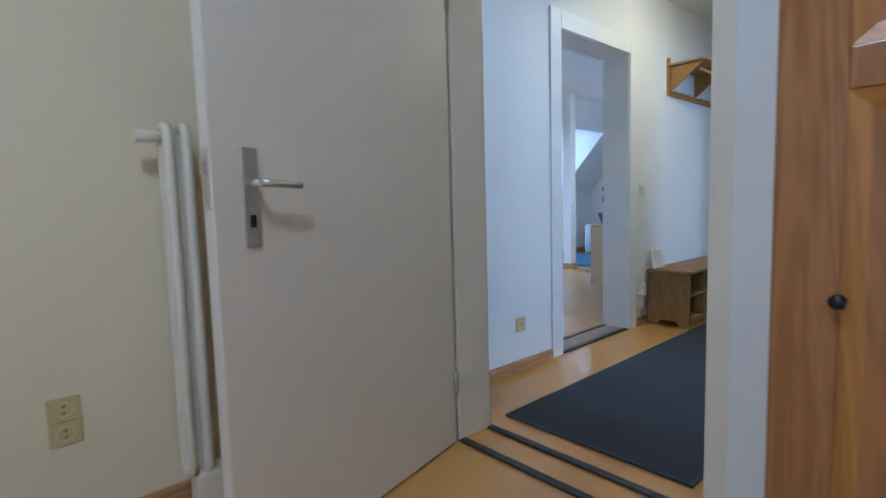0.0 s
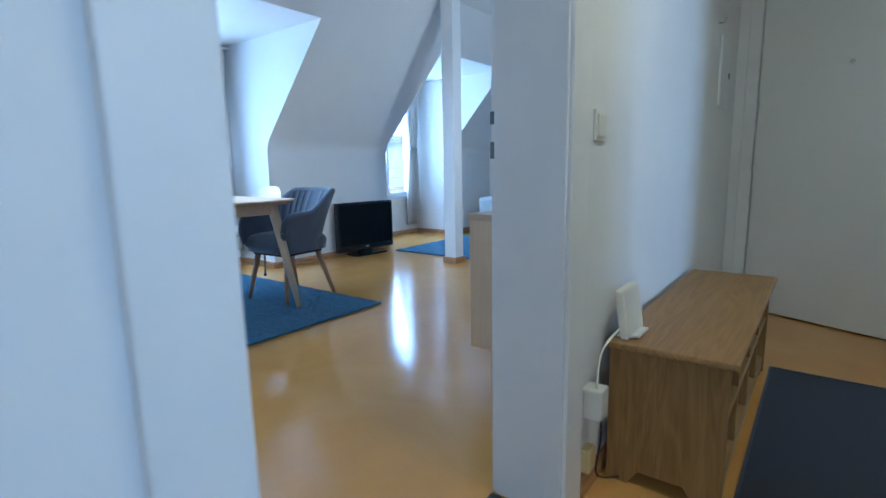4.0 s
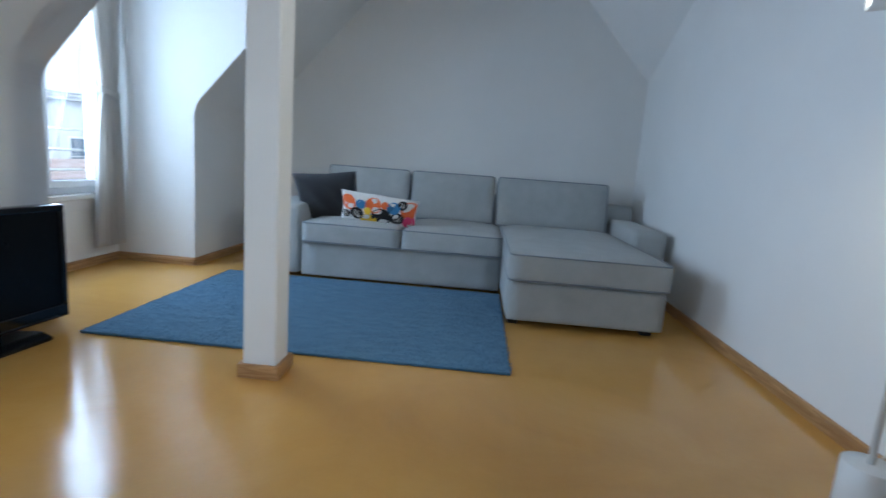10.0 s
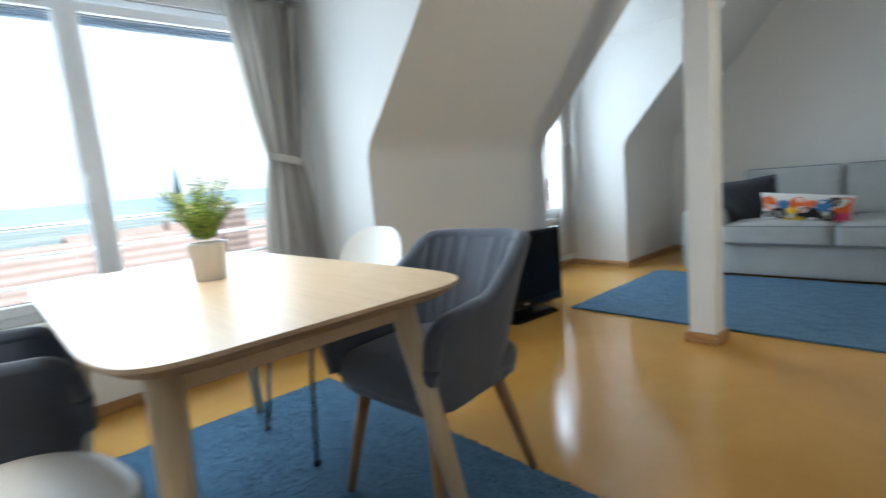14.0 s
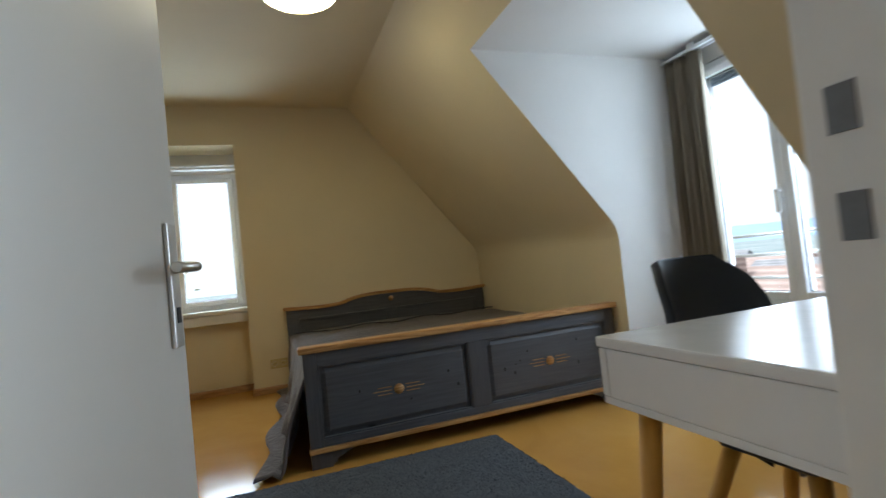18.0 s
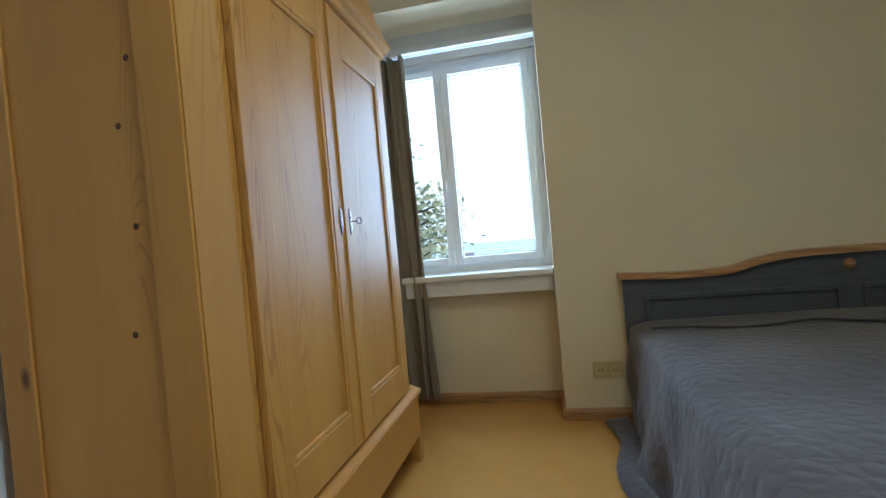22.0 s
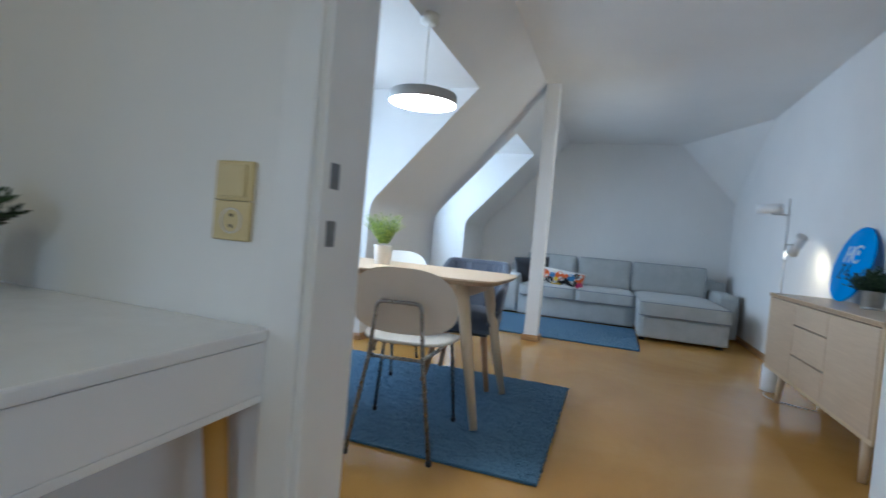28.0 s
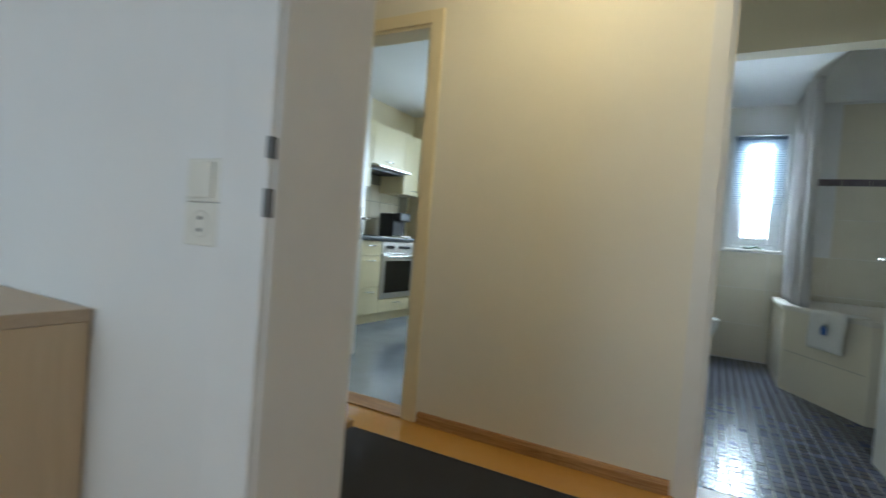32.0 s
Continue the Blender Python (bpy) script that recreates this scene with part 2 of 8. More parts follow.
class Nodes:
    def __init__(self, name):
        self.mat = bpy.data.materials.new(name)
        self.mat.use_nodes = True
        self.tree = self.mat.node_tree
        self.bsdf = self.tree.nodes["Principled BSDF"]
        self.out = self.tree.nodes["Material Output"]
        self.co = self.add("ShaderNodeTexCoord").outputs["Object"]

    def add(self, kind, **props):
        n = self.tree.nodes.new(kind)
        for k, v in props.items():
            setattr(n, k, v)
        return n

    def link(self, a, b):
        self.tree.links.new(a, b)

    def scaled(self, sx, sy, sz, src=None, rot=(0, 0, 0)):
        m = self.add("ShaderNodeMapping")
        m.inputs["Scale"].default_value = (sx, sy, sz)
        m.inputs["Rotation"].default_value = rot
        self.link(src or self.co, m.inputs["Vector"])
        return m.outputs["Vector"]

    def world(self):
        return self.add("ShaderNodeNewGeometry").outputs["Position"]

    def noise(self, scale, detail=4.0, rough=0.55, src=None, distort=0.0):
        n = self.add("ShaderNodeTexNoise")
        n.inputs["Scale"].default_value, n.inputs["Detail"].default_value = scale, detail
        n.inputs["Roughness"].default_value, n.inputs["Distortion"].default_value = rough, distort
        self.link(src or self.co, n.inputs["Vector"])
        return n.outputs["Fac"]

    def ramp(self, fac, stops):
        n = self.add("ShaderNodeValToRGB")
        while len(n.color_ramp.elements) < len(stops):
            n.color_ramp.elements.new(0.5)
        for e, (p, c) in zip(n.color_ramp.elements, stops):
            e.position = p
            e.color = c if len(c) == 4 else (*c, 1.0)
        self.link(fac, n.inputs["Fac"])
        return n.outputs["Color"]

    def mix(self, fac, a, b, mode="MIX"):
        n = self.add("ShaderNodeMix", data_type="RGBA", blend_type=mode)
        for slot, v in ((0, fac), (6, a), (7, b)):
            if hasattr(v, "is_linked"):
                self.link(v, n.inputs[slot])
            else:
                n.inputs[slot].default_value = v
        return n.outputs[2]

    def math(self, op, a, b=0.0):
        n = self.add("ShaderNodeMath", operation=op)
        for slot, v in ((0, a), (1, b)):
            if hasattr(v, "is_linked"):
                self.link(v, n.inputs[slot])
            else:
                n.inputs[slot].default_value = v
        return n.outputs[0]

    def bump(self, height, strength=0.2, dist=0.01):
        n = self.add("ShaderNodeBump")
        n.inputs["Strength"].default_value, n.inputs["Distance"].default_value = strength, dist
        self.link(height, n.inputs["Height"])
        self.link(n.outputs["Normal"], self.bsdf.inputs["Normal"])

    def set(self, name, v):
        s = self.bsdf.inputs[name]
        if hasattr(v, "is_linked"):
            self.link(v, s)
        else:
            s.default_value = v
        return self


def shade(c, k):
    return (min(1, c[0] * k), min(1, c[1] * k), min(1, c[2] * k), 1.0)


def plain(name, col, rough=0.5, metal=0.0, vary=0.06, scale=9.0, grain=0.05, gscale=220.0, coat=0.0):
    """Paint, plastic or metal with faint blotches, uneven gloss and a fine grain."""
    n = Nodes(name)
    big = n.noise(scale, 3)
    n.set("Base Color", n.ramp(big, [(0.3, shade(col, 1 - vary)), (0.7, shade(col, 1 + vary))]))
    n.set("Metallic", metal)
    n.set("Roughness", n.math("ADD", n.math("MULTIPLY", n.noise(scale * 3, 4), 0.16), max(0.02, rough - 0.08)))
    n.set("Coat Weight", coat)
    if grain:
        n.bump(n.noise(gscale, 2), grain, 0.002)
    return n.mat


def wood(name, dark, light, along="x", scale=1.0, rough=0.45, knots=0.0, stretch=14.0, contrast=1.0):
    """Straight-grained wood: long fibres along one axis, growth bands, and knots where it has them."""
    n = Nodes(name)
    s = {"x": (1, stretch, stretch), "y": (stretch, 1, stretch), "z": (stretch, stretch, 1)}[along]
    fib = n.noise(5.0 * scale, 6, 0.65, n.scaled(*s), 0.3)
    s2 = {"x": (0.35, 5, 5), "y": (5, 0.35, 5), "z": (5, 5, 0.35)}[along]
    band = n.noise(2.2 * scale, 3, 0.5, n.scaled(*s2), 1.2)
    wav = n.math("SINE", n.math("MULTIPLY", band, 60.0))
    g = n.math("ADD", n.math("MULTIPLY", fib, 0.7), n.math("MULTIPLY", wav, 0.10 * contrast))
    col = n.ramp(g, [(0.22, dark), (0.42, tuple((a + b) / 2 for a, b in zip(dark, light))), (0.6, light)])
    if knots:
        v = n.add("ShaderNodeTexVoronoi", distance="EUCLIDEAN")
        v.inputs["Scale"].default_value = knots
        s3 = {"x": (0.5, 1, 1), "y": (1, 0.5, 1), "z": (1, 1, 0.5)}[along]
        n.link(n.scaled(*s3), v.inputs["Vector"])
        k = n.ramp(v.outputs["Distance"], [(0.035, (1, 1, 1, 1)), (0.075, (0, 0, 0, 1))])
        col = n.mix(k, col, shade(dark, 0.3))
    n.set("Base Color", col)
    n.set("Roughness", n.math("ADD", n.math("MULTIPLY", fib, 0.2), rough - 0.1))
    n.bump(fib, 0.12, 0.002)
    return n.mat


def pine(name, dark, light, line, along="z", rough=0.5):
    """Waxed pine board: even honey ground, sparse long arches of dark late wood and a few knots."""
    n = Nodes(name)
    def axes(a, b):
        return {"x": (a, b, b), "y": (b, a, b), "z": (b, b, a)}[along]
    fib = n.noise(5.0, 5, 0.6, n.scaled(*axes(1, 22)), 0.2)
    tone = n.noise(1.6, 3, 0.5, n.scaled(*axes(0.5, 3)), 0.4)
    ring = n.noise(1.5, 2, 0.4, n.scaled(*axes(0.55, 6.0)), 0.7)
    wav = n.math("SINE", n.math("MULTIPLY", ring, 170.0))
    arch = n.ramp(wav, [(0.45, (0, 0, 0, 1)), (0.95, (1, 1, 1, 1))])
    where = n.ramp(n.noise(1.1, 2, 0.5, n.scaled(*axes(0.3, 6.5)), 0.3), [(0.56, (0, 0, 0, 1)), (0.66, (1, 1, 1, 1))])
    col = n.ramp(n.math("ADD", n.math("MULTIPLY", tone, 0.7), n.math("MULTIPLY", fib, 0.3)), [(0.33, dark), (0.66, light)])
    col = n.mix(n.math("MULTIPLY", n.math("MULTIPLY", arch, where), 0.6), col, line)
    v = n.add("ShaderNodeTexVoronoi", distance="EUCLIDEAN")
    v.inputs["Scale"].default_value = 2.4
    n.link(n.scaled(*axes(0.5, 1)), v.inputs["Vector"])
    col = n.mix(n.ramp(v.outputs["Distance"], [(0.025, (1, 1, 1, 1)), (0.045, (0, 0, 0, 1))]), col, shade(line, 0.35))
    n.set("Base Color", col)
    n.set("Roughness", n.math("ADD", n.math("MULTIPLY", fib, 0.2), rough - 0.1))
    n.bump(n.math("ADD", fib, n.math("MULTIPLY", arch, 0.3)), 0.06, 0.002)
    return n.mat


def cloth(name, col, scale=420.0, vary=0.12, rough=0.9, sheen=0.3, bump=0.5, blot=6.0):
    """Woven cloth with a fine thread relief and worn, uneven tone."""
    n = Nodes(name)
    w = n.add("ShaderNodeTexWave", wave_type="BANDS", bands_direction="X")
    w.inputs["Scale"].default_value = scale
    w.inputs["Distortion"].default_value = 2.0
    n.link(n.co, w.inputs["Vector"])
    w2 = n.add("ShaderNodeTexWave", wave_type="BANDS", bands_direction="Z")
    w2.inputs["Scale"].default_value = scale
    w2.inputs["Distortion"].default_value = 2.0
    n.link(n.co, w2.inputs["Vector"])
    t = n.math("ADD", n.math("MULTIPLY", w.outputs["Fac"], 0.5), n.math("MULTIPLY", w2.outputs["Fac"], 0.5))
    b = n.noise(blot, 5, 0.6)
    base = n.ramp(b, [(0.3, shade(col, 1 - vary)), (0.7, shade(col, 1 + vary))])
    n.set("Base Color", n.mix(n.math("MULTIPLY", t, 0.25), base, shade(col, 0.7)))
    n.set("Roughness", rough)
    n.set("Sheen Weight", sheen)
    n.bump(n.math("ADD", t, n.math("MULTIPLY", n.noise(60, 3), 0.8)), bump, 0.0015)
    return n.mat


# ---------------------------------------------------------------- materials
def plaster(name, col, bump=0.12):
    n = Nodes(name)
    w = n.world()
    a, b = n.noise(1.1, 4, 0.6, w), n.noise(38, 5, 0.7, w)
    base = n.ramp(a, [(0.3, shade(col, 0.96)), (0.7, shade(col, 1.03))])
    n.set("Base Color", n.mix(n.math("MULTIPLY", b, 0.12), base, shade(col, 0.86)))
    n.set("Roughness", n.math("ADD", n.math("MULTIPLY", b, 0.12), 0.72))
    n.bump(n.math("ADD", b, n.math("MULTIPLY", n.noise(7, 3, 0.5, w), 1.5)), bump, 0.004)
    return n.mat


def floor_covering():
    n = Nodes("ochre_linoleum")
    w = n.world()
    m = n.noise(1.3, 6, 0.62, w, 0.8)
    streak = n.noise(7, 6, 0.7, n.scaled(1.0, 0.25, 1, w), 1.0)
    fine = n.noise(90, 3, 0.6, w)
    col = n.ramp(m, [(0.25, srgb(182, 133, 60)), (0.5, srgb(195, 147, 70)), (0.75, srgb(205, 160, 84))])
    col = n.mix(n.math("MULTIPLY", streak, 0.32), col, srgb(206, 164, 100))
    col = n.mix(n.math("MULTIPLY", fine, 0.12), col, srgb(142, 98, 44))
    # scuffs where furniture was dragged
    sc = n.ramp(n.noise(11, 8, 0.75, n.scaled(1.0, 0.35, 1, w), 2.0), [(0.69, (0, 0, 0, 1)), (0.74, (1, 1, 1, 1))])
    where = n.ramp(n.noise(0.9, 2, 0.5, w), [(0.55, (0, 0, 0, 1)), (0.65, (1, 1, 1, 1))])
    scuff = n.math("MULTIPLY", sc, where)
    col = n.mix(n.math("MULTIPLY", scuff, 0.35), col, srgb(112, 80, 42))
    n.set("Base Color", col)
    rough = n.math("ADD", n.math("MULTIPLY", n.noise(3.5, 5, 0.6, w), 0.12), 0.08)
    n.set("Roughness", n.math("ADD", rough, n.math("MULTIPLY", scuff, 0.2)))
    n.set("Specular IOR Level", 0.6)
    n.bump(n.math("ADD", n.noise(3.0, 3, 0.5, w), n.math("MULTIPLY", n.noise(26, 3, 0.5, w), 0.10)), 0.07, 0.02)
    return n.mat


def pile(name, c0, c1, c2):
    n = Nodes(name)
    a = n.noise(140, 4, 0.7)
    b = n.noise(9, 5, 0.65, n.scaled(1, 2.2, 1))
    col = n.ramp(n.math("ADD", n.math("MULTIPLY", a, 0.55), n.math("MULTIPLY", b, 0.45)), [(0.32, c0), (0.5, c1), (0.68, c2)])
    n.set("Base Color", col).set("Roughness", 0.95).set("Sheen Weight", 0.12)
    n.bump(n.math("ADD", a, n.math("MULTIPLY", b, 0.8)), 0.5, 0.010)
    return n.mat


def glow(name, col, power):
    n = Nodes(name)
    n.set("Base Color", col).set("Emission Color", col).set("Emission Strength", power).set("Roughness", 0.5)
    return n.mat


def pane_glass(name):
    n = Nodes(name)
    t = n.add("ShaderNodeBsdfTransparent")
    g = n.add("ShaderNodeBsdfGlossy")
    g.inputs["Roughness"].default_value = 0.02
    lw = n.add("ShaderNodeLayerWeight")
    lw.inputs["Blend"].default_value = 0.25
    mx = n.add("ShaderNodeMixShader")
    n.link(n.math("ADD", n.math("MULTIPLY", lw.outputs["Fresnel"], 0.3), n.math("MULTIPLY", n.noise(14, 3), 0.02)), mx.inputs[0])
    n.link(t.outputs[0], mx.inputs[1])
    n.link(g.outputs[0], mx.inputs[2])
    n.link(mx.outputs[0], n.out.inputs["Surface"])
    return n.mat


def curtain_cloth(name, col, through):
    n = Nodes(name)
    w = n.add("ShaderNodeTexWave", wave_type="BANDS", bands_direction="Z")
    w.inputs["Scale"].default_value, w.inputs["Distortion"].default_value = 300, 3.0
    n.link(n.co, w.inputs["Vector"])
    b = n.noise(4, 5, 0.6, n.scaled(3, 3, 0.6))
    c = n.mix(n.math("MULTIPLY", w.outputs["Fac"], 0.2), n.ramp(b, [(0.3, shade(col, 0.88)), (0.7, shade(col, 1.06))]), shade(col, 0.75))
    n.set("Base Color", c).set("Roughness", 0.9).set("Sheen Weight", 0.2)
    n.bump(n.math("ADD", w.outputs["Fac"], n.math("MULTIPLY", n.noise(24, 3), 1.2)), 0.3, 0.002)
    if through:
        tr = n.add("ShaderNodeBsdfTranslucent")
        n.link(c, tr.inputs["Color"])
        mx = n.add("ShaderNodeMixShader")
        mx.inputs[0].default_value = through
        n.link(n.bsdf.outputs[0], mx.inputs[1])
        n.link(tr.outputs[0], mx.inputs[2])
        n.link(mx.outputs[0], n.out.inputs["Surface"])
    return n.mat


WALL = plaster("white_wall_paint", srgb(226, 225, 222))
# white hall paint, tinted cream with the warm light of the hall lamp
WALL_HALL = plaster("lamp_warmed_wall_paint", srgb(230, 226, 214))
WALL_WARM = plaster("cream_wall_paint", srgb(228, 216, 184))
CEIL = plaster("white_ceiling_paint", srgb(228, 227, 224), 0.08)
FLOOR = floor_covering()
DOOR_WHITE = plain("white_door_lacquer", srgb(222, 221, 216), 0.38, vary=0.02, scale=2.5, grain=0.03, gscale=60)
TRIM = plain("white_trim_paint", srgb(224, 223, 220), 0.42, vary=0.03, scale=5, grain=0.05, gscale=80)
BASEWOOD_Y = wood("beech_baseboard_y", srgb(150, 110, 66), srgb(192, 152, 102), "y", 1.0, 0.4)
BASEWOOD_X = wood("beech_baseboard_x", srgb(150, 110, 66), srgb(192, 152, 102), "x", 1.0, 0.4)
PVC = plain("white_window_plastic", srgb(228, 230, 232), 0.3, vary=0.02, scale=6, grain=0.0)
GLASS = pane_glass("window_glass")
STEEL = plain("brushed_steel", srgb(206, 204, 199), 0.42, 1.0, 0.05, 30, 0.05, 400)
CHROME = plain("chrome", srgb(200, 200, 200), 0.14, 1.0, 0.03, 20, 0.0)
DARKMETAL = plain("dark_tube_steel", srgb(146, 144, 140), 0.28, 1.0, 0.08, 30, 0.03, 300)
BLACK = plain("black_plastic", srgb(24, 24, 26), 0.4, vary=0.1)
GLOSSBLACK = plain("black_gloss_plastic", srgb(12, 12, 14), 0.14, vary=0.1, grain=0.0)
WHITEPLASTIC = plain("white_plastic", srgb(220, 217, 205), 0.38, vary=0.03, scale=20, grain=0.0)
HINGE = plain("worn_hinge_steel", srgb(112, 114, 118), 0.5, 0.3, 0.1, 60)
STRIP = plain("dark_threshold_metal", srgb(70, 68, 66), 0.45, 0.6, 0.12, 40, 0.1, 200)


# ---------------------------------------------------------------- plan
KX = -4.895                      # inner face of the knee walls under the roof
ZC = 2.5                         # ceiling
EX0, EX1 = -1.425, -1.232        # wall between living room and hall
HX = 0.2                         # hall, east face
SY0, SY1 = 3.07, 3.22            # wall between bedroom and living room
NY = 10.0                        # living room, north face
BY = -1.17                       # bedroom, south face
PARAPET = -5.5                   # face of the low wall under the dormer windows
DEEP = -5.5                      # window plane of the roof dormers


def wall(name, rows, mat, label, bevel=0.0):
    return setting(part(name, boxes(rows, bevel), mat), label, "wall")


setting(part("floor", boxes([(-5.66, -1.75, -0.15, EX1, 10.2, 0), (EX1, -1.75, -0.15, 2.6, 7.25, 0)]), FLOOR),
        "glossy marbled ochre linoleum floor with faint scuffs", "floor")

# living room and bedroom, east: one long wall with the living-room doorway
wall("wall_east", [(EX0, -1.75, 0, EX1, 3.60, ZC), (EX0, 3.60, 2.0, EX1, 4.468, ZC), (EX0, 4.468, 0, EX1, 10.2, ZC)], WALL,
     "white painted wall between living room and hall", 0)
wall("wall_north", [(-5.12, NY, 0, EX0, 10.25, ZC)], WALL, "white painted end wall behind the sofa")
wall("wall_middle", [(KX - 0.25, SY0, 0, -3.43, SY1, ZC), (-3.43, SY0, 2.0, -2.53, SY1, ZC), (-2.53, SY0, 0, EX0, SY1, ZC)], WALL,
     "white painted wall between bedroom and living room")
AX0, AX1, AZ = -2.715, -1.72, 2.16
wall("wall_bedroom_south", [(-5.12, -1.75, 0, AX0, BY, ZC), (AX1, -1.75, 0, EX0, BY, ZC), (AX0, -1.75, AZ, AX1, BY, ZC),
                            (AX0, -1.75, 0, AX1, -1.46, 0.735)], WALL_WARM, "cream bedroom wall with a deep window niche")


def roof_side(name, y0, y1, knee, apex, mat, label, above=None):
    """Knee wall and roof slope over a stretch; above: only the strip over a dormer's ceiling."""
    k = (apex[1] - knee) / (apex[0] - KX)
    xc = apex[0] + (ZC - apex[1]) / k
    d = 0.22
    if above:
        pts = [(apex[0], apex[1]), (xc, ZC), (xc - 0.02, ZC + 0.25), (apex[0] - 0.4, ZC + 0.25), (apex[0] - 0.4, apex[1] + 0.004)]
    else:
        # softly rounded plaster where the knee wall meets the slope
        lean, rad = math.atan2(1, k), 0.22
        cut = rad * math.tan(lean / 2)
        arc = [(KX + rad - rad * math.cos(lean * j / 7), knee - cut + rad * math.sin(lean * j / 7)) for j in range(8)]
        pts = [(KX, 0)] + arc + [(xc, ZC), (xc - 0.02, ZC + 0.25), (KX - d, knee + 0.12), (KX - d, 0)]
    ob = part(name, prism(pts, "y", y0, y1), [mat, WALL])
    for f in ob.data.polygons:
        f.material_index = 1 if abs(f.normal.y) > 0.9 else 0
    return setting(ob, label, "sloped wall")


LAP, BAP = (-4.03, 2.12), (-4.05, 2.10)
roof_side("wall_slope_1", SY1, 3.89, 1.172, LAP, WALL, "white knee wall with sloped roof plaster")
roof_side("wall_slope_2", 3.89, 6.105, 1.172, LAP, WALL, "white sloped plaster above the dormer", True)
roof_side("wall_slope_3", 6.105, 7.69, 1.172, LAP, WALL, "white knee wall with sloped roof plaster")
roof_side("wall_slope_4", 7.69, 8.95, 1.172, LAP, WALL, "white sloped plaster above the dormer", True)
roof_side("wall_slope_5", 8.95, NY, 1.172, LAP, WALL, "white knee wall with sloped roof plaster")
roof_side("wall_slope_6", BY, 0.955, 1.05, BAP, WALL_WARM, "cream knee wall with sloped roof plaster")
roof_side("wall_slope_7", 0.955, 2.13, 1.05, BAP, WALL_WARM, "cream sloped plaster above the dormer", True)
roof_side("wall_slope_8", 2.13, SY0, 1.05, BAP, WALL_WARM, "cream knee wall with sloped roof plaster")


def dormer(no, y0, y1, knee, apex, wy0, wy1, wz0, wz1, mat):
    """Cheeks, ceiling and front of a roof dormer, open to the room."""
    k = (apex[1] - knee) / (apex[0] - KX)
    xc, d, top = apex[0] + (ZC - apex[1]) / k, 0.22, apex[1] + 0.1
    share = (top - knee - 0.12) / (ZC + 0.25 - knee - 0.12)
    out = KX - d + share * (xc - 0.02 - KX + d)
    tops = [(DEEP - 0.1, 0), (KX - d, 0), (KX - d, knee + 0.12), (out, top), (DEEP - 0.1, top)]
    for side, (a, b) in (("south", (y0 - 0.09, y0)), ("north", (y1, y1 + 0.09))):
        setting(part(f"wall_dormer_{no}_{side}", prism(tops, "y", a, b), mat), "white cheek wall of a roof dormer", "wall")
    setting(part(f"ceiling_dormer_{no}", boxes([(DEEP - 0.1, y0, apex[1], apex[0] - 0.003, y1, apex[1] + 0.12)]), CEIL), "flat white ceiling of a roof dormer", "ceiling")
    x0, x1 = DEEP - 0.16, DEEP
    rows = [(x0, y0, 0, PARAPET, y1, wz0 - 0.035), (x0, y0, wz0 - 0.035, x1, y1, wz0), (x0, y0, wz0, x1, wy0, wz1), (x0, wy1, wz0, x1, y1, wz1), (x0, y0, wz1, x1, y1, apex[1])]
    setting(part(f"wall_dormer_{no}_front", boxes(rows), mat), "white front wall of a roof dormer", "wall")


dormer(1, 3.89, 6.105, 1.172, LAP, 3.995, 5.935, 0.51, 1.985, WALL)
dormer(2, 7.69, 8.95, 1.172, LAP, 7.775, 8.865, 0.51, 1.985, WALL)
dormer(3, 0.955, 2.13, 1.05, BAP, 1.068, 2.068, 0.51, 1.985, WALL)

# plaster wedge where the hip of the roof cuts the far corner
bm = bmesh.new()
tip = [bm.verts.new(p) for p in ((-2.15, NY, ZC), (EX0, 8.5, ZC), (EX0, NY, 1.72), (EX0, NY, ZC))]
for f in ((0, 1, 2), (0, 3, 1), (1, 3, 2), (0, 2, 3)):
    bm.faces.new([tip[i] for i in f])
bmesh.ops.recalc_face_normals(bm, faces=bm.faces)
setting(part("wall_corner_slope", bm, WALL), "small white plaster slope in the far room corner", "sloped wall")

setting(part("ceiling_bedroom", boxes([(-3.9, BY, ZC - 0.004, EX0, SY0, ZC)]), WALL_WARM), "cream painted bedroom ceiling", "ceiling")
setting(part("ceiling", boxes([(-4.2, -1.75, ZC, 3.75, 10.25, ZC + 0.14)]), CEIL), "smooth white ceiling", "ceiling")

# hall
wall("wall_hall_south", [(EX1, 2.356, 0, -0.883, 2.536, ZC), (-0.883, 2.356, 2.0, 0.105, 2.536, ZC), (0.105, 2.356, 0, 3.7, 2.536, ZC)], WALL,
     "cream painted wall around the first doorway")
wall("wall_hall_east", [(HX, 2.536, 0, 0.33, 3.02, ZC), (HX, 3.02, 2.02, 0.33, 3.9, ZC), (HX, 3.9, 0, 0.33, 5.2, ZC), (HX, 5.2, 2.02, 0.33, 6.02, ZC),
                        (HX, 6.02, 0, 0.33, 7.25, ZC)], WALL_HALL, "white hall wall between kitchen and bathroom doors, lamp warmth in its colour")
wall("wall_hall_north", [(EX1, 7.0, 0, -1.12, 7.2, ZC), (-1.12, 7.0, 2.0, -0.2, 7.2, ZC), (-0.2, 7.0, 0, HX, 7.2, ZC)], WALL, "white hall end wall with the front door")
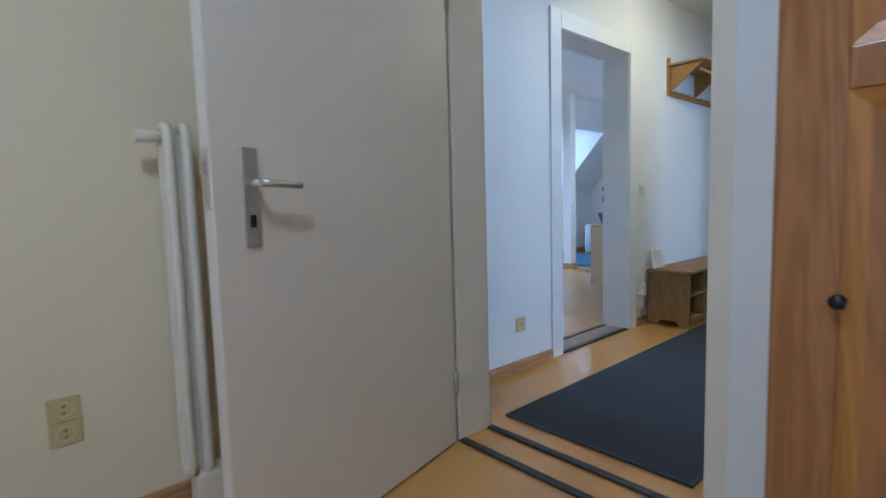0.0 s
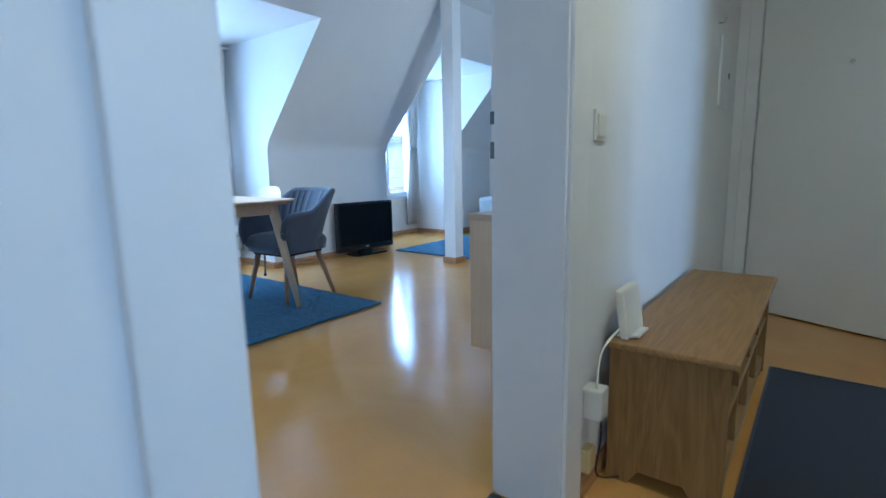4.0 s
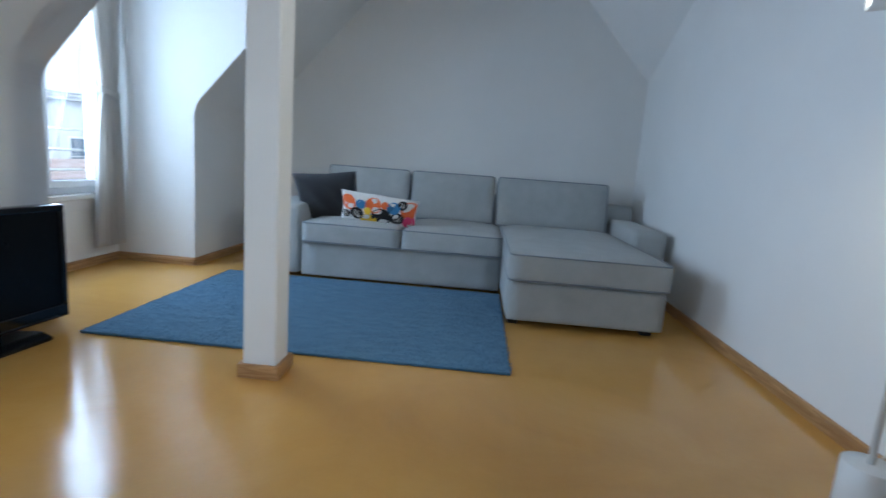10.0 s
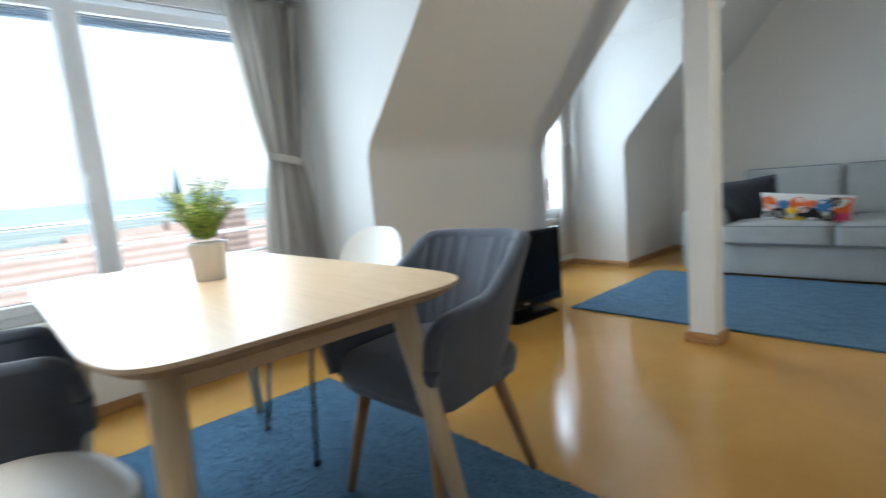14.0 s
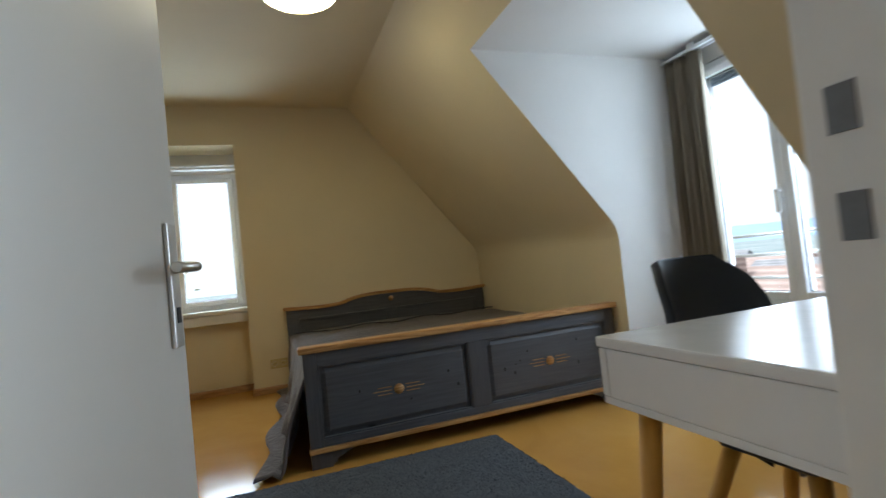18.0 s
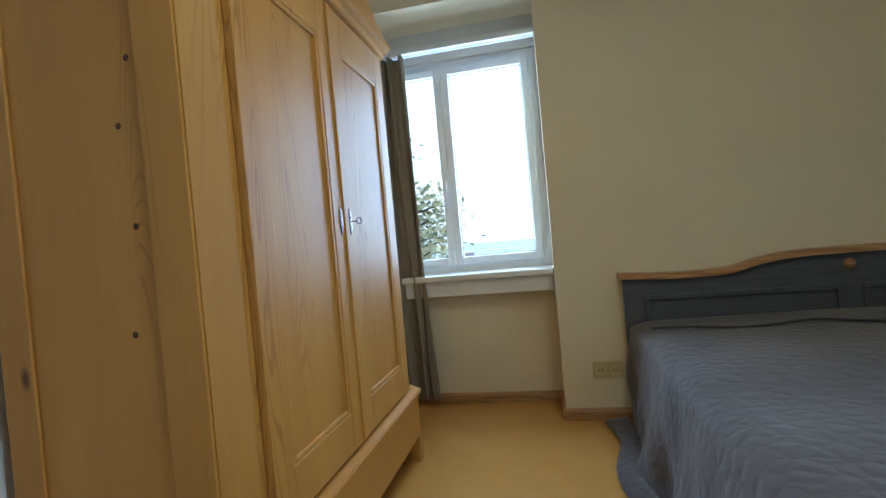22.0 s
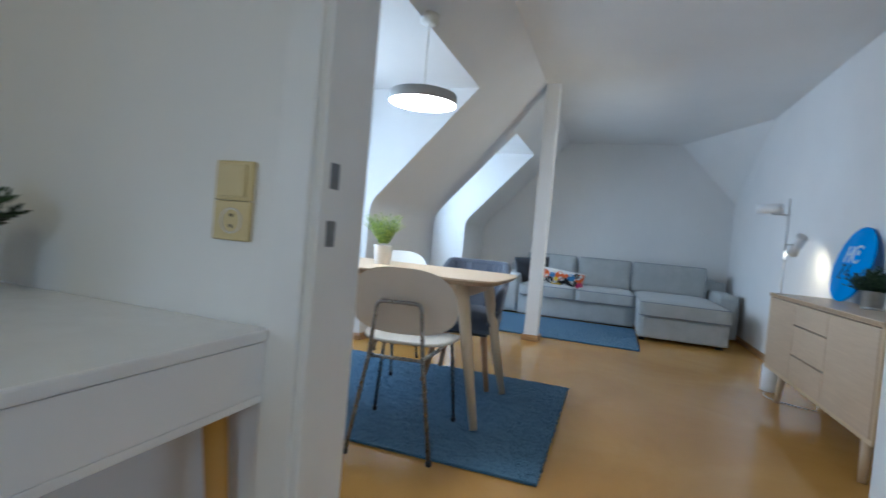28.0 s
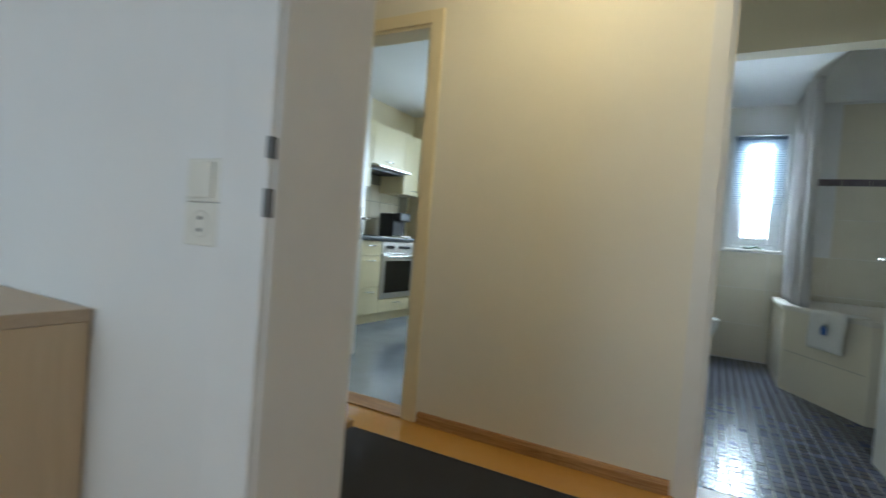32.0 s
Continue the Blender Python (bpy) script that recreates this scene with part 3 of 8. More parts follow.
# first room and stairwell behind the front door
wall("wall_first_room", [(EX1, -1.75, 0, 0.4, -1.55, ZC), (1.6, -1.75, 0, 2.6, -1.55, ZC), (0.4, -1.75, 0, 1.6, -1.55, 0.85), (0.4, -1.75, 2.15, 1.6, -1.55, ZC), (2.5, -1.55, 0, 2.6, 2.356, ZC), (EX1, -1.55, 0, EX1 + 0.004, 2.356, ZC)], WALL_WARM, "cream walls closing the first room")
wall("wall_stairwell", [(-1.4, 8.2, 0, 0.6, 8.3, ZC), (0.5, 7.25, 0, 0.6, 8.2, ZC)], plain("stairwell_grey", srgb(120, 118, 112), 0.8), "dim grey stairwell wall seen through the door gap")
setting(part("floor_stairwell", boxes([(EX1, 7.25, -0.15, 0.6, 8.3, 0)]), plain("stairwell_stone", srgb(90, 86, 80), 0.5)), "dark stone floor behind the front door", "floor")
# kitchen and bathroom shells
wall("wall_kitchen", [(0.33, 7.5, 0, 3.75, 7.65, ZC), (3.6, 4.95, 0, 3.75, 5.6, ZC), (3.6, 6.6, 0, 3.75, 7.5, ZC), (3.6, 5.6, 0, 3.75, 6.6, 0.95), (3.6, 5.6, 2.15, 3.75, 6.6, ZC), (0.33, 4.83, 0, 3.6, 4.95, ZC)], WALL_WARM, "cream kitchen walls")
BXE = 3.55
wall("wall_bath", [(BXE, 2.536, 0, 3.73, 3.365, ZC), (BXE, 3.805, 0, 3.73, 4.83, ZC), (BXE, 3.365, 0, 3.73, 3.805, 1.055), (BXE, 3.365, 2.13, 3.73, 3.805, ZC)], WALL, "white bathroom wall with a small window")


# ---------------------------------------------------------------- windows
def window(no, at, w, h, sashes, label, handle_on=0, blind=0.06, bars=True, F=0.055, s=0.068):
    """Plastic window: width along local x, inside towards +y, foot at z 0."""
    win = new(f"window_{no}")
    win.matrix_basis = at
    setting(win, label, "window")
    T = 0.07
    part("frame", boxes([(-w / 2, -T, 0, -w / 2 + F, 0, h), (w / 2 - F, -T, 0, w / 2, 0, h), (-w / 2 + F, -T, 0, w / 2 - F, 0, F), (-w / 2 + F, -T, h - F, w / 2 - F, 0, h)], 0.004), PVC, win)
    x = -w / 2 + F * 0.75
    total = w - 1.5 * F
    for i, share in enumerate(sashes):
        sw, z0, z1 = total * share, F * 0.72, h - F * 0.72
        a, b = x, x + sw
        x = b
        sash = part("sash", boxes([(a, -0.05, z0, a + s, 0.022, z1), (b - s, -0.05, z0, b, 0.022, z1), (a + s, -0.05, z0, b - s, 0.022, z0 + s), (a + s, -0.05, z1 - s, b - s, 0.022, z1)], 0.007), PVC, win)
        g = part("pane", boxes([(a + s - 0.005, -0.022, z0 + s - 0.005, b - s + 0.005, -0.016, z1 - s + 0.005)]), GLASS, sash)
        g.visible_shadow = False
        part("seal", boxes([(a + s - 0.004, -0.012, z0 + s - 0.004, a + s + 0.004, -0.004, z1 - s + 0.004), (b - s - 0.004, -0.012, z0 + s - 0.004, b - s + 0.004, -0.004, z1 - s + 0.004),
                            (a + s, -0.012, z0 + s - 0.004, b - s, -0.004, z0 + s + 0.004), (a + s, -0.012, z1 - s - 0.004, b - s, -0.004, z1 - s + 0.004)]), SEAL, sash)
        if i == handle_on:
            hx, hz = (a + s / 2 if i else b - s / 2), z0 + (z1 - z0) * 0.42
            hb = box(hx - 0.014, 0.022, hz - 0.035, hx + 0.014, 0.032, hz + 0.035, 0.004)
            box(hx - 0.01, 0.03, hz - 0.008, hx + 0.01, 0.06, hz + 0.008, 0.003, bm=hb)
            box(hx - 0.011, 0.048, hz - 0.115, hx + 0.011, 0.064, hz + 0.012, 0.005, bm=hb)
            part("handle", hb, PVC, sash, "white lever handle")
        if blind:
            for k in range(3):
                zz = z1 - s - 0.004 - k * blind / 3
                part("blind_slat", boxes([(a + s + 0.006, -0.045, zz - blind / 3 + 0.003, b - s - 0.006, -0.026, zz)], 0.002), BLIND, sash)
    if bars:
        for z in bars:
            part("rail", rod((-w / 2 - 0.05, -0.22, z), (w / 2 + 0.05, -0.22, z), 0.009, seg=8), STEEL, win, "thin outside safety rail")
    return win


SEAL = plain("window_seal", srgb(70, 74, 80), 0.6)
BLIND = plain("rolled_blind_grey", srgb(124, 138, 152), 0.6)
window(1, pose(DEEP - 0.01, 4.965, 0.515, 0, 0, -90), 1.93, 1.465, (0.5, 0.5), "white two-leaf window with rolled outside blind", 1, 0.04, (0.14, 0.28, 0.42), s=0.05)
window(2, pose(DEEP - 0.01, 8.32, 0.515, 0, 0, -90), 1.08, 1.465, (0.5, 0.5), "white two-leaf dormer window over the rooftops", 1, 0.04, (0.14, 0.28, 0.42), s=0.05)
window(3, pose(DEEP - 0.01, 1.568, 0.515, 0, 0, -90), 0.99, 1.465, (0.5, 0.5), "white two-leaf bedroom dormer window", 1, 0.05, (0.14, 0.28, 0.40), s=0.045)
window(4, pose((AX0 + AX1) / 2, -1.53, 0.752, 0, 0, 0), AX1 - AX0, 1.235, (0.56, 0.44), "white two-leaf bedroom window facing a tree", 1, 0.0, False, 0.06, 0.044)
setting(part("wall_niche_lintel", boxes([(AX0, -1.75, 1.985, AX1, -1.5, AZ)]), WALL), "white lintel above the niche window", "wall")


def sill(no, rows, label):
    setting(part(f"sill_{no}", boxes(rows, 0.008), STONE), label, "window sill")


STONE = plain("pale_sill_stone", srgb(222, 220, 214), 0.3, vary=0.05, scale=25, grain=0.02)
sill(1, [(DEEP - 0.02, 3.9, 0.474, -5.445, 6.095, 0.512)], "pale sill board in the wide dormer")
sill(2, [(DEEP - 0.02, 7.7, 0.474, -5.445, 8.94, 0.512)], "pale sill board in the narrow dormer")
sill(3, [(DEEP - 0.02, 0.965, 0.47, -5.445, 2.12, 0.505)], "pale sill board in the bedroom dormer")
sill(4, [(AX0 + 0.003, -1.56, 0.715, AX1 - 0.003, -1.33, 0.75)], "white sill board in the window niche")
for i, (y0, y1, x) in enumerate(((3.9, 6.095, -5.475), (7.7, 8.94, -5.475))):
    setting(part(f"trim_sill_{i}", boxes([(PARAPET, y0, 0.40, x, y1, 0.472)], 0.004), TRIM), "white apron board under the sill", "trim")
setting(part("trim_sill_niche", boxes([(AX0 + 0.003, -1.46, 0.63, AX1 - 0.003, -1.36, 0.712)], 0.004), TRIM), "white apron board under the niche sill", "trim")


# ---------------------------------------------------------------- baseboards
def base(rows):
    """Beech skirting along stretches: (axis, from, to, face, side)."""
    for n, (axis, a, b, f, s) in enumerate(rows):
        h, d = 0.058, 0.016 * s
        prof = [(f, 0), (f + d, 0), (f + d, h - 0.018), (f + d * 0.55, h - 0.004), (f, h)]
        if axis == "y":
            bm = prism(prof, "y", a, b)
        else:
            bm = prism(prof, "x", a, b)
        setting(part("baseboard", bm, BASEWOOD_Y if axis == "y" else BASEWOOD_X), "narrow beech skirting board", "baseboard")


base([("y", SY1, 3.89, KX, 1), ("x", PARAPET, KX, 3.89, 1), ("y", 3.9, 6.1, PARAPET, 1), ("x", PARAPET, KX, 6.105, -1), ("y", 6.105, 7.69, KX, 1),
      ("x", PARAPET, KX, 7.69, 1), ("y", 7.7, 8.94, PARAPET, 1), ("x", PARAPET, KX, 8.95, -1), ("y", 8.95, NY, KX, 1), ("x", KX, EX0, NY, -1),
      ("y", 4.566, NY, EX0, -1), ("y", SY1, 3.504, EX0, -1), ("x", KX, -3.47, SY1, 1), ("x", -2.46, EX0, SY1, 1),
      ("y", BY, 0.955, KX, 1), ("x", PARAPET, KX, 0.955, 1), ("y", 0.96, 2.12, PARAPET, 1), ("x", PARAPET, KX, 2.13, -1), ("y", 2.13, SY0, KX, 1),
      ("x", KX, -3.47, SY0, -1), ("x", KX, AX0, BY, 1), ("y", -1.46, BY, AX0, 1), ("x", AX0, AX1, -1.46, 1), ("x", AX1, EX0, BY, 1), ("y", BY, 3.0, EX0, -1),
      ("y", 2.54, 3.504, EX1, 1), ("y", 4.566, 7.0, EX1, 1), ("y", 3.97, 5.13, HX, -1), ("y", 6.1, 7.0, HX, -1), ("x", -0.12, HX, 7.0, -1),
      ("y", -1.5, 2.356, EX1, 1), ("x", EX1, -0.96, 2.356, -1)])


# ---------------------------------------------------------------- door frames and leaves
def door_frame(no, axis, a, b, f0, f1, top, mat, label, c=0.055, t=0.028):
    """Lining and casings of a doorway from a to b in a wall between the faces f0 and f1."""
    d = 0.014
    rows = []
    for u0, u1, z0, z1 in ((a, a + t, 0, top), (b - t, b, 0, top), (a + t, b - t, top - t, top)):
        rows.append((u0, u1, f0 - 0.003, f1 + 0.003, z0, z1))
    for f, s in ((f0, -1), (f1, 1)):
        lo, hi = (f - d, f + 0.002) if s < 0 else (f - 0.002, f + d)
        for u0, u1, z0, z1 in ((a - c, a + 0.012, 0, top + c), (b - 0.012, b + c, 0, top + c), (a + 0.012, b - 0.012, top - 0.012, top + c)):
            rows.append((u0, u1, lo, hi, z0, z1))
    bm = bmesh.new()
    for u0, u1, v0, v1, z0, z1 in rows:
        if axis == "y":
            box(v0, u0, z0, v1, u1, z1, 0.004, bm=bm)
        else:
            box(u0, v0, z0, u1, v1, z1, 0.004, bm=bm)
    return setting(part(f"door_{no}_frame", bm, mat), label, "door frame")


def lever(parent, x, z, face, towards, mat, plate=True):
    """Lever handle with a long plate on one face of a leaf; towards: the side that the lever points to."""
    y0 = face
    s = 1 if face > 0 else -1
    if plate:
        p = part("handle_plate", box(x - 0.021, min(y0, y0 + s * 0.009), z - 0.152, x + 0.021, max(y0, y0 + s * 0.009), z + 0.088, 0.004), mat, parent, "long metal handle plate")
        part("keyhole", box(x - 0.008, min(y0 + s * 0.0095, y0 + s * 0.011), z - 0.105, x + 0.008, max(y0 + s * 0.0095, y0 + s * 0.011), z - 0.075, 0.0), BLACK, p)
    bm = rod((x, y0, z), (x, y0 + s * 0.05, z), 0.0095, seg=12)
    tube([(x, y0 + s * 0.05, z), (x + towards * 0.02, y0 + s * 0.055, z), (x + towards * 0.112, y0 + s * 0.055, z - 0.003)], 0.0095, bm=bm)
    part("lever", bm, mat, parent, "curved metal lever")


def leaf(no, hinge, angle, w, h, label, mat, handle=None, hz=0.985, thick=0.04, inset=0.055):
    """A flush leaf: runs along local +x from its hinge; handle on both faces."""
    d = new(f"door_{no}")
    d.matrix_basis = pose(hinge[0], hinge[1], 0.008, 0, 0, angle)
    setting(d, label, "door")
    part("panel", box(0, -thick / 2, 0, w, thick / 2, h, 0.004), mat, d)
    for f in (thick / 2, -thick / 2):
        lever(d, w - inset, hz, f, -1, handle or STEEL)
    part("lock_plate", box(w - 0.0005, -0.011, hz - 0.06, w + 0.002, 0.011, hz + 0.08, 0.0005), STEEL, d, "steel lock plate on the edge")
    part("latch", box(w, -0.006, hz + 0.02, w + 0.011, 0.006, hz + 0.05, 0.002), STEEL, d)
    for z in (0.25, h - 0.25):
        part("hinge", rod((0.0, thick / 2 + 0.006, z - 0.04), (0.0, thick / 2 + 0.006, z + 0.04), 0.008, seg=10), STEEL, d)
    return d


def strike(name, x0, y0, z0, x1, y1, z1, label, mat=None):
    setting(part(name, box(x0, y0, z0, x1, y1, z1, 0.0005), mat or STEEL), label, "strike plate")


door_frame(1, "y", 3.60, 4.468, EX0, EX1, 2.0, TRIM, "white living-room doorway lining, its leaf taken off", 0.095, 0.017)
for z0, z1 in ((1.031, 1.063), (0.945, 0.987)):
    strike("door_1_trim", EX0 - 0.0155, 4.4535, z0, EX0 + 0.004, 4.4615, z1, "worn steel hinge pocket in the white door lining", HINGE)
door_frame(2, "x", -3.43, -2.53, SY0, SY1, 2.0, TRIM, "white bedroom doorway lining")
for z in (1.008, 0.908):
    strike("door_2_trim", -3.4025, SY0 + 0.022, z, -3.4, SY0 + 0.048, z + 0.045, "worn steel strike plate in the white door lining", HINGE)
leaf(2, (-2.545, 3.03), -102.2, 0.778, 1.97, "white flush bedroom door standing open", DOOR_WHITE, hz=0.966, inset=0.047)
door_frame(3, "x", -0.883, 0.105, 2.356, 2.536, 2.0, plain("cream_trim_paint", srgb(222, 214, 196), 0.42, vary=0.03, scale=5), "cream doorway lining of the first room", 0.12)
setting(part("door_3_trim", box(0.137, 2.3355, 0.0, 0.226, 2.3418, 2.118, 0.003), TRIM), "white stepped casing board beside the first doorway", "door trim")
leaf(3, (-0.868, 2.325), -76.6, 0.968, 1.97, "cream flush door standing wide open", plain("cream_door_lacquer", srgb(218, 210, 196), 0.4, vary=0.02, scale=2.5, grain=0.03, gscale=60), hz=1.013, inset=0.095)
door_frame(4, "x", -1.12, -0.2, 7.0, 7.2, 2.0, TRIM, "white front-door lining")
fd = leaf(4, (-1.09, 6.97), -24.0, 0.88, 1.97, "white flush front door standing ajar", DOOR_WHITE)
part("spy_hole", lathe([(0, 0.0), (0.011, 0.0), (0.011, 0.006), (0.006, 0.008), (0, 0.008)], 16), STEEL, fd, "small brass spy hole", at=pose(0.46, -0.02, 1.42, 90, 0, 0))
# cream on this lining stands for the warm lamp light on it
door_frame(5, "y", 5.2, 6.02, HX, 0.33, 2.02, WALL_WARM, "kitchen doorway lining, cream with painted lamp warmth")
door_frame(6, "y", 3.02, 3.9, HX, 0.33, 2.02, TRIM, "white bathroom doorway lining")

# thresholds
GREYWOOD = wood("grey_oak_threshold", srgb(128, 110, 90), srgb(168, 150, 128), "y", 1.0, 0.4)
setting(part("threshold_1", boxes([(EX0 + 0.02, 3.63, 0.0, EX1 - 0.02, 4.438, 0.006)]), GREYWOOD), "worn grey-brown threshold board", "threshold")
for i, x in enumerate((EX0 - 0.005, EX1 - 0.025)):
    setting(part(f"threshold_strip_{i}", box(x, 3.63, 0.0, x + 0.034, 4.438, 0.011, 0.004), STRIP), "dark metal threshold strip", "threshold")
for i, y in enumerate((2.345, 2.51)):
    setting(part(f"threshold_strip_first_{i}", box(-0.85, y, 0.0, 0.07, y + 0.034, 0.011, 0.004), STRIP), "dark metal threshold strip", "threshold")
setting(part("threshold_bedroom", box(-3.37, 3.13, 0.0, -2.555, 3.165, 0.011, 0.004), STRIP), "dark metal threshold strip", "threshold")
setting(part("threshold_kitchen", boxes([(HX - 0.01, 5.225, 0.0, 0.34, 5.995, 0.008)], 0.003), BASEWOOD_Y), "light wooden kitchen threshold", "threshold")
setting(part("threshold_bath", boxes([(HX - 0.01, 3.045, 0.0, 0.34, 3.875, 0.01)], 0.003), BASEWOOD_Y), "light wooden bathroom threshold", "threshold")

# post carrying the roof
post = thing("post", pose(-3.617, 7.28, 0), "square white painted roof post standing by the blue rug", "post")
part("shaft", box(-0.066, -0.066, 0, 0.066, 0.066, ZC, 0.008), WALL, post)
for dx, dy in ((0, -1), (0, 1), (1, 0), (-1, 0)):
    a = (-0.082, 0.066, 0.082, 0.082) if dx == 0 else (0.066, -0.066, 0.082, 0.066)
    if dx == 0:
        y0, y1 = (0.066, 0.082) if dy > 0 else (-0.082, -0.066)
        part("skirting", box(-0.082, y0, 0, 0.082, y1, 0.058, 0.004), BASEWOOD_X, post, "beech skirting piece")
    else:
        x0, x1 = (0.066, 0.082) if dx > 0 else (-0.082, -0.066)
        part("skirting", box(x0, -0.066, 0, x1, 0.066, 0.058, 0.004), BASEWOOD_Y, post, "beech skirting piece")


# ---------------------------------------------------------------- living room
ASH_X = wood("pale_ash_x", srgb(196, 172, 140), srgb(218, 198, 168), "x", 1.0, 0.42, contrast=0.25)
ASH_Y = wood("pale_ash_y", srgb(190, 168, 140), srgb(208, 188, 160), "y", 1.0, 0.42, contrast=0.2)
ASH_Z = wood("pale_ash_z", srgb(204, 181, 146), srgb(220, 200, 166), "z", 1.0, 0.42, contrast=0.2)
ASH_EDGE = wood("ash_ply_edge", srgb(150, 124, 94), srgb(196, 172, 140), "y", 3.0, 0.5, stretch=30)
BLUE_RUG = pile("blue_pile", srgb(58, 94, 122), srgb(74, 111, 140), srgb(94, 130, 157))
VELVET = cloth("blue_grey_velvet", srgb(80, 87, 101), 600, 0.16, 0.75, 0.4, 0.2, 9)
SOFA = cloth("blue_grey_upholstery", srgb(174, 177, 176), 300, 0.09, 0.92, 0.25, 0.7, 7)
PIPING = cloth("upholstery_piping", srgb(132, 138, 144), 600, 0.05)
SHELL = plain("white_chair_shell", srgb(208, 201, 189), 0.4, vary=0.03, scale=6, grain=0.02)
LINEN = curtain_cloth("pale_linen_curtain", srgb(214, 210, 204), 0.42)


def rug(name, x0, y0, x1, y1, mat, label, tilt=0.0, tufts=60000, seed=1):
    """A pile rug: a soft-edged slab with thousands of short tufts."""
    cx, cy = (x0 + x1) / 2, (y0 + y1) / 2
    w, d = x1 - x0, y1 - y0
    r = thing(name, pose(cx, cy, 0, 0, 0, tilt), label, "rug")
    part("backing", box(-w / 2, -d / 2, 0.001, w / 2, d / 2, 0.014, 0.005), mat, r)
    rnd = random.Random(seed)
    verts, faces = [], []
    for _ in range(tufts):
        u, v = rnd.uniform(-w / 2 - 0.004, w / 2 + 0.004), rnd.uniform(-d / 2 - 0.004, d / 2 + 0.004)
        a, h, s = rnd.uniform(0, math.pi), rnd.uniform(0.0045, 0.0065), rnd.uniform(0.0022, 0.004)
        lx, ly = rnd.gauss(0.002, 0.003), rnd.gauss(0, 0.003)
        c, t = math.cos(a) * s, math.sin(a) * s
        i = len(verts)
        verts += [(u - c, v - t, 0.010), (u + c, v + t, 0.010), (u + lx + c * 0.5, v + ly + t * 0.5, 0.010 + h), (u + lx - c * 0.5, v + ly - t * 0.5, 0.010 + h)]
        faces.append((i, i + 1, i + 2, i + 3))
    me = bpy.data.meshes.new("pile")
    me.from_pydata(verts, [], faces)
    me.materials.append(mat)
    p = new("pile", me)
    p.parent = r
    p["kind"] = "stuff"
    return r


rug("rug", -4.93, 4.30, -3.13, 5.735, BLUE_RUG, "blue pile rug lying under the dining table", seed=2, tufts=70000)
rug("rug", -4.58, 7.475, -2.605, 8.86, BLUE_RUG, "blue pile rug lying before the sofa", seed=3, tufts=60000)


def tapered_leg(parent, top, foot, r0, r1, mat, name="leg", seg=16):
    return part(name, rod(top, foot, r0, r1, seg), mat, parent)


# dining table
table = thing("dining_table", pose(-4.165, 5.0, 0.022), "pale ash dining table with bowed edges on the blue rug", "table")
W2, D2 = 0.722, 0.385
outline = []
for k in range(64):
    a = 2 * math.pi * k / 64
    c, s = math.cos(a), math.sin(a)
    e = 2 / 8.0
    outline.append((W2 * math.copysign(abs(c) ** e, c), D2 * math.copysign(abs(s) ** e, s)))
part("tabletop", prism(outline, "z", 0.7155, 0.724), ASH_X, table)
bm = bmesh.new()
rings = [[bm.verts.new((x * fx, y * fy, z)) for x, y in outline] for fx, fy, z in ((0.999, 0.998, 0.715), (0.962, 0.935, 0.694))]
for k in range(64):
    bm.faces.new((rings[0][k], rings[1][k], rings[1][(k + 1) % 64], rings[0][(k + 1) % 64]))
bm.faces.new(rings[0])
bm.faces.new(rings[1][::-1])
bmesh.ops.recalc_face_normals(bm, faces=bm.faces)
part("bevelled_edge", bm, ASH_EDGE, table, "darker bevelled underside of the top")
part("apron", boxes([(-0.52, -0.285, 0.625, 0.52, -0.262, 0.692), (-0.52, 0.262, 0.625, 0.52, 0.285, 0.692), (-0.56, -0.25, 0.625, -0.535, 0.25, 0.692), (0.535, -0.25, 0.625, 0.56, 0.25, 0.692)], 0.003), ASH_X, table)
for sx in (-1, 1):
    for sy in (-1, 1):
        tapered_leg(table, (sx * 0.535, sy * 0.265, 0.692), (sx * 0.675, sy * 0.325, 0), 0.034, 0.019, ASH_Z)


def welded(bm):
    bmesh.ops.remove_doubles(bm, verts=bm.verts, dist=0.0006)
    bmesh.ops.recalc_face_normals(bm, faces=bm.faces)
    return bm


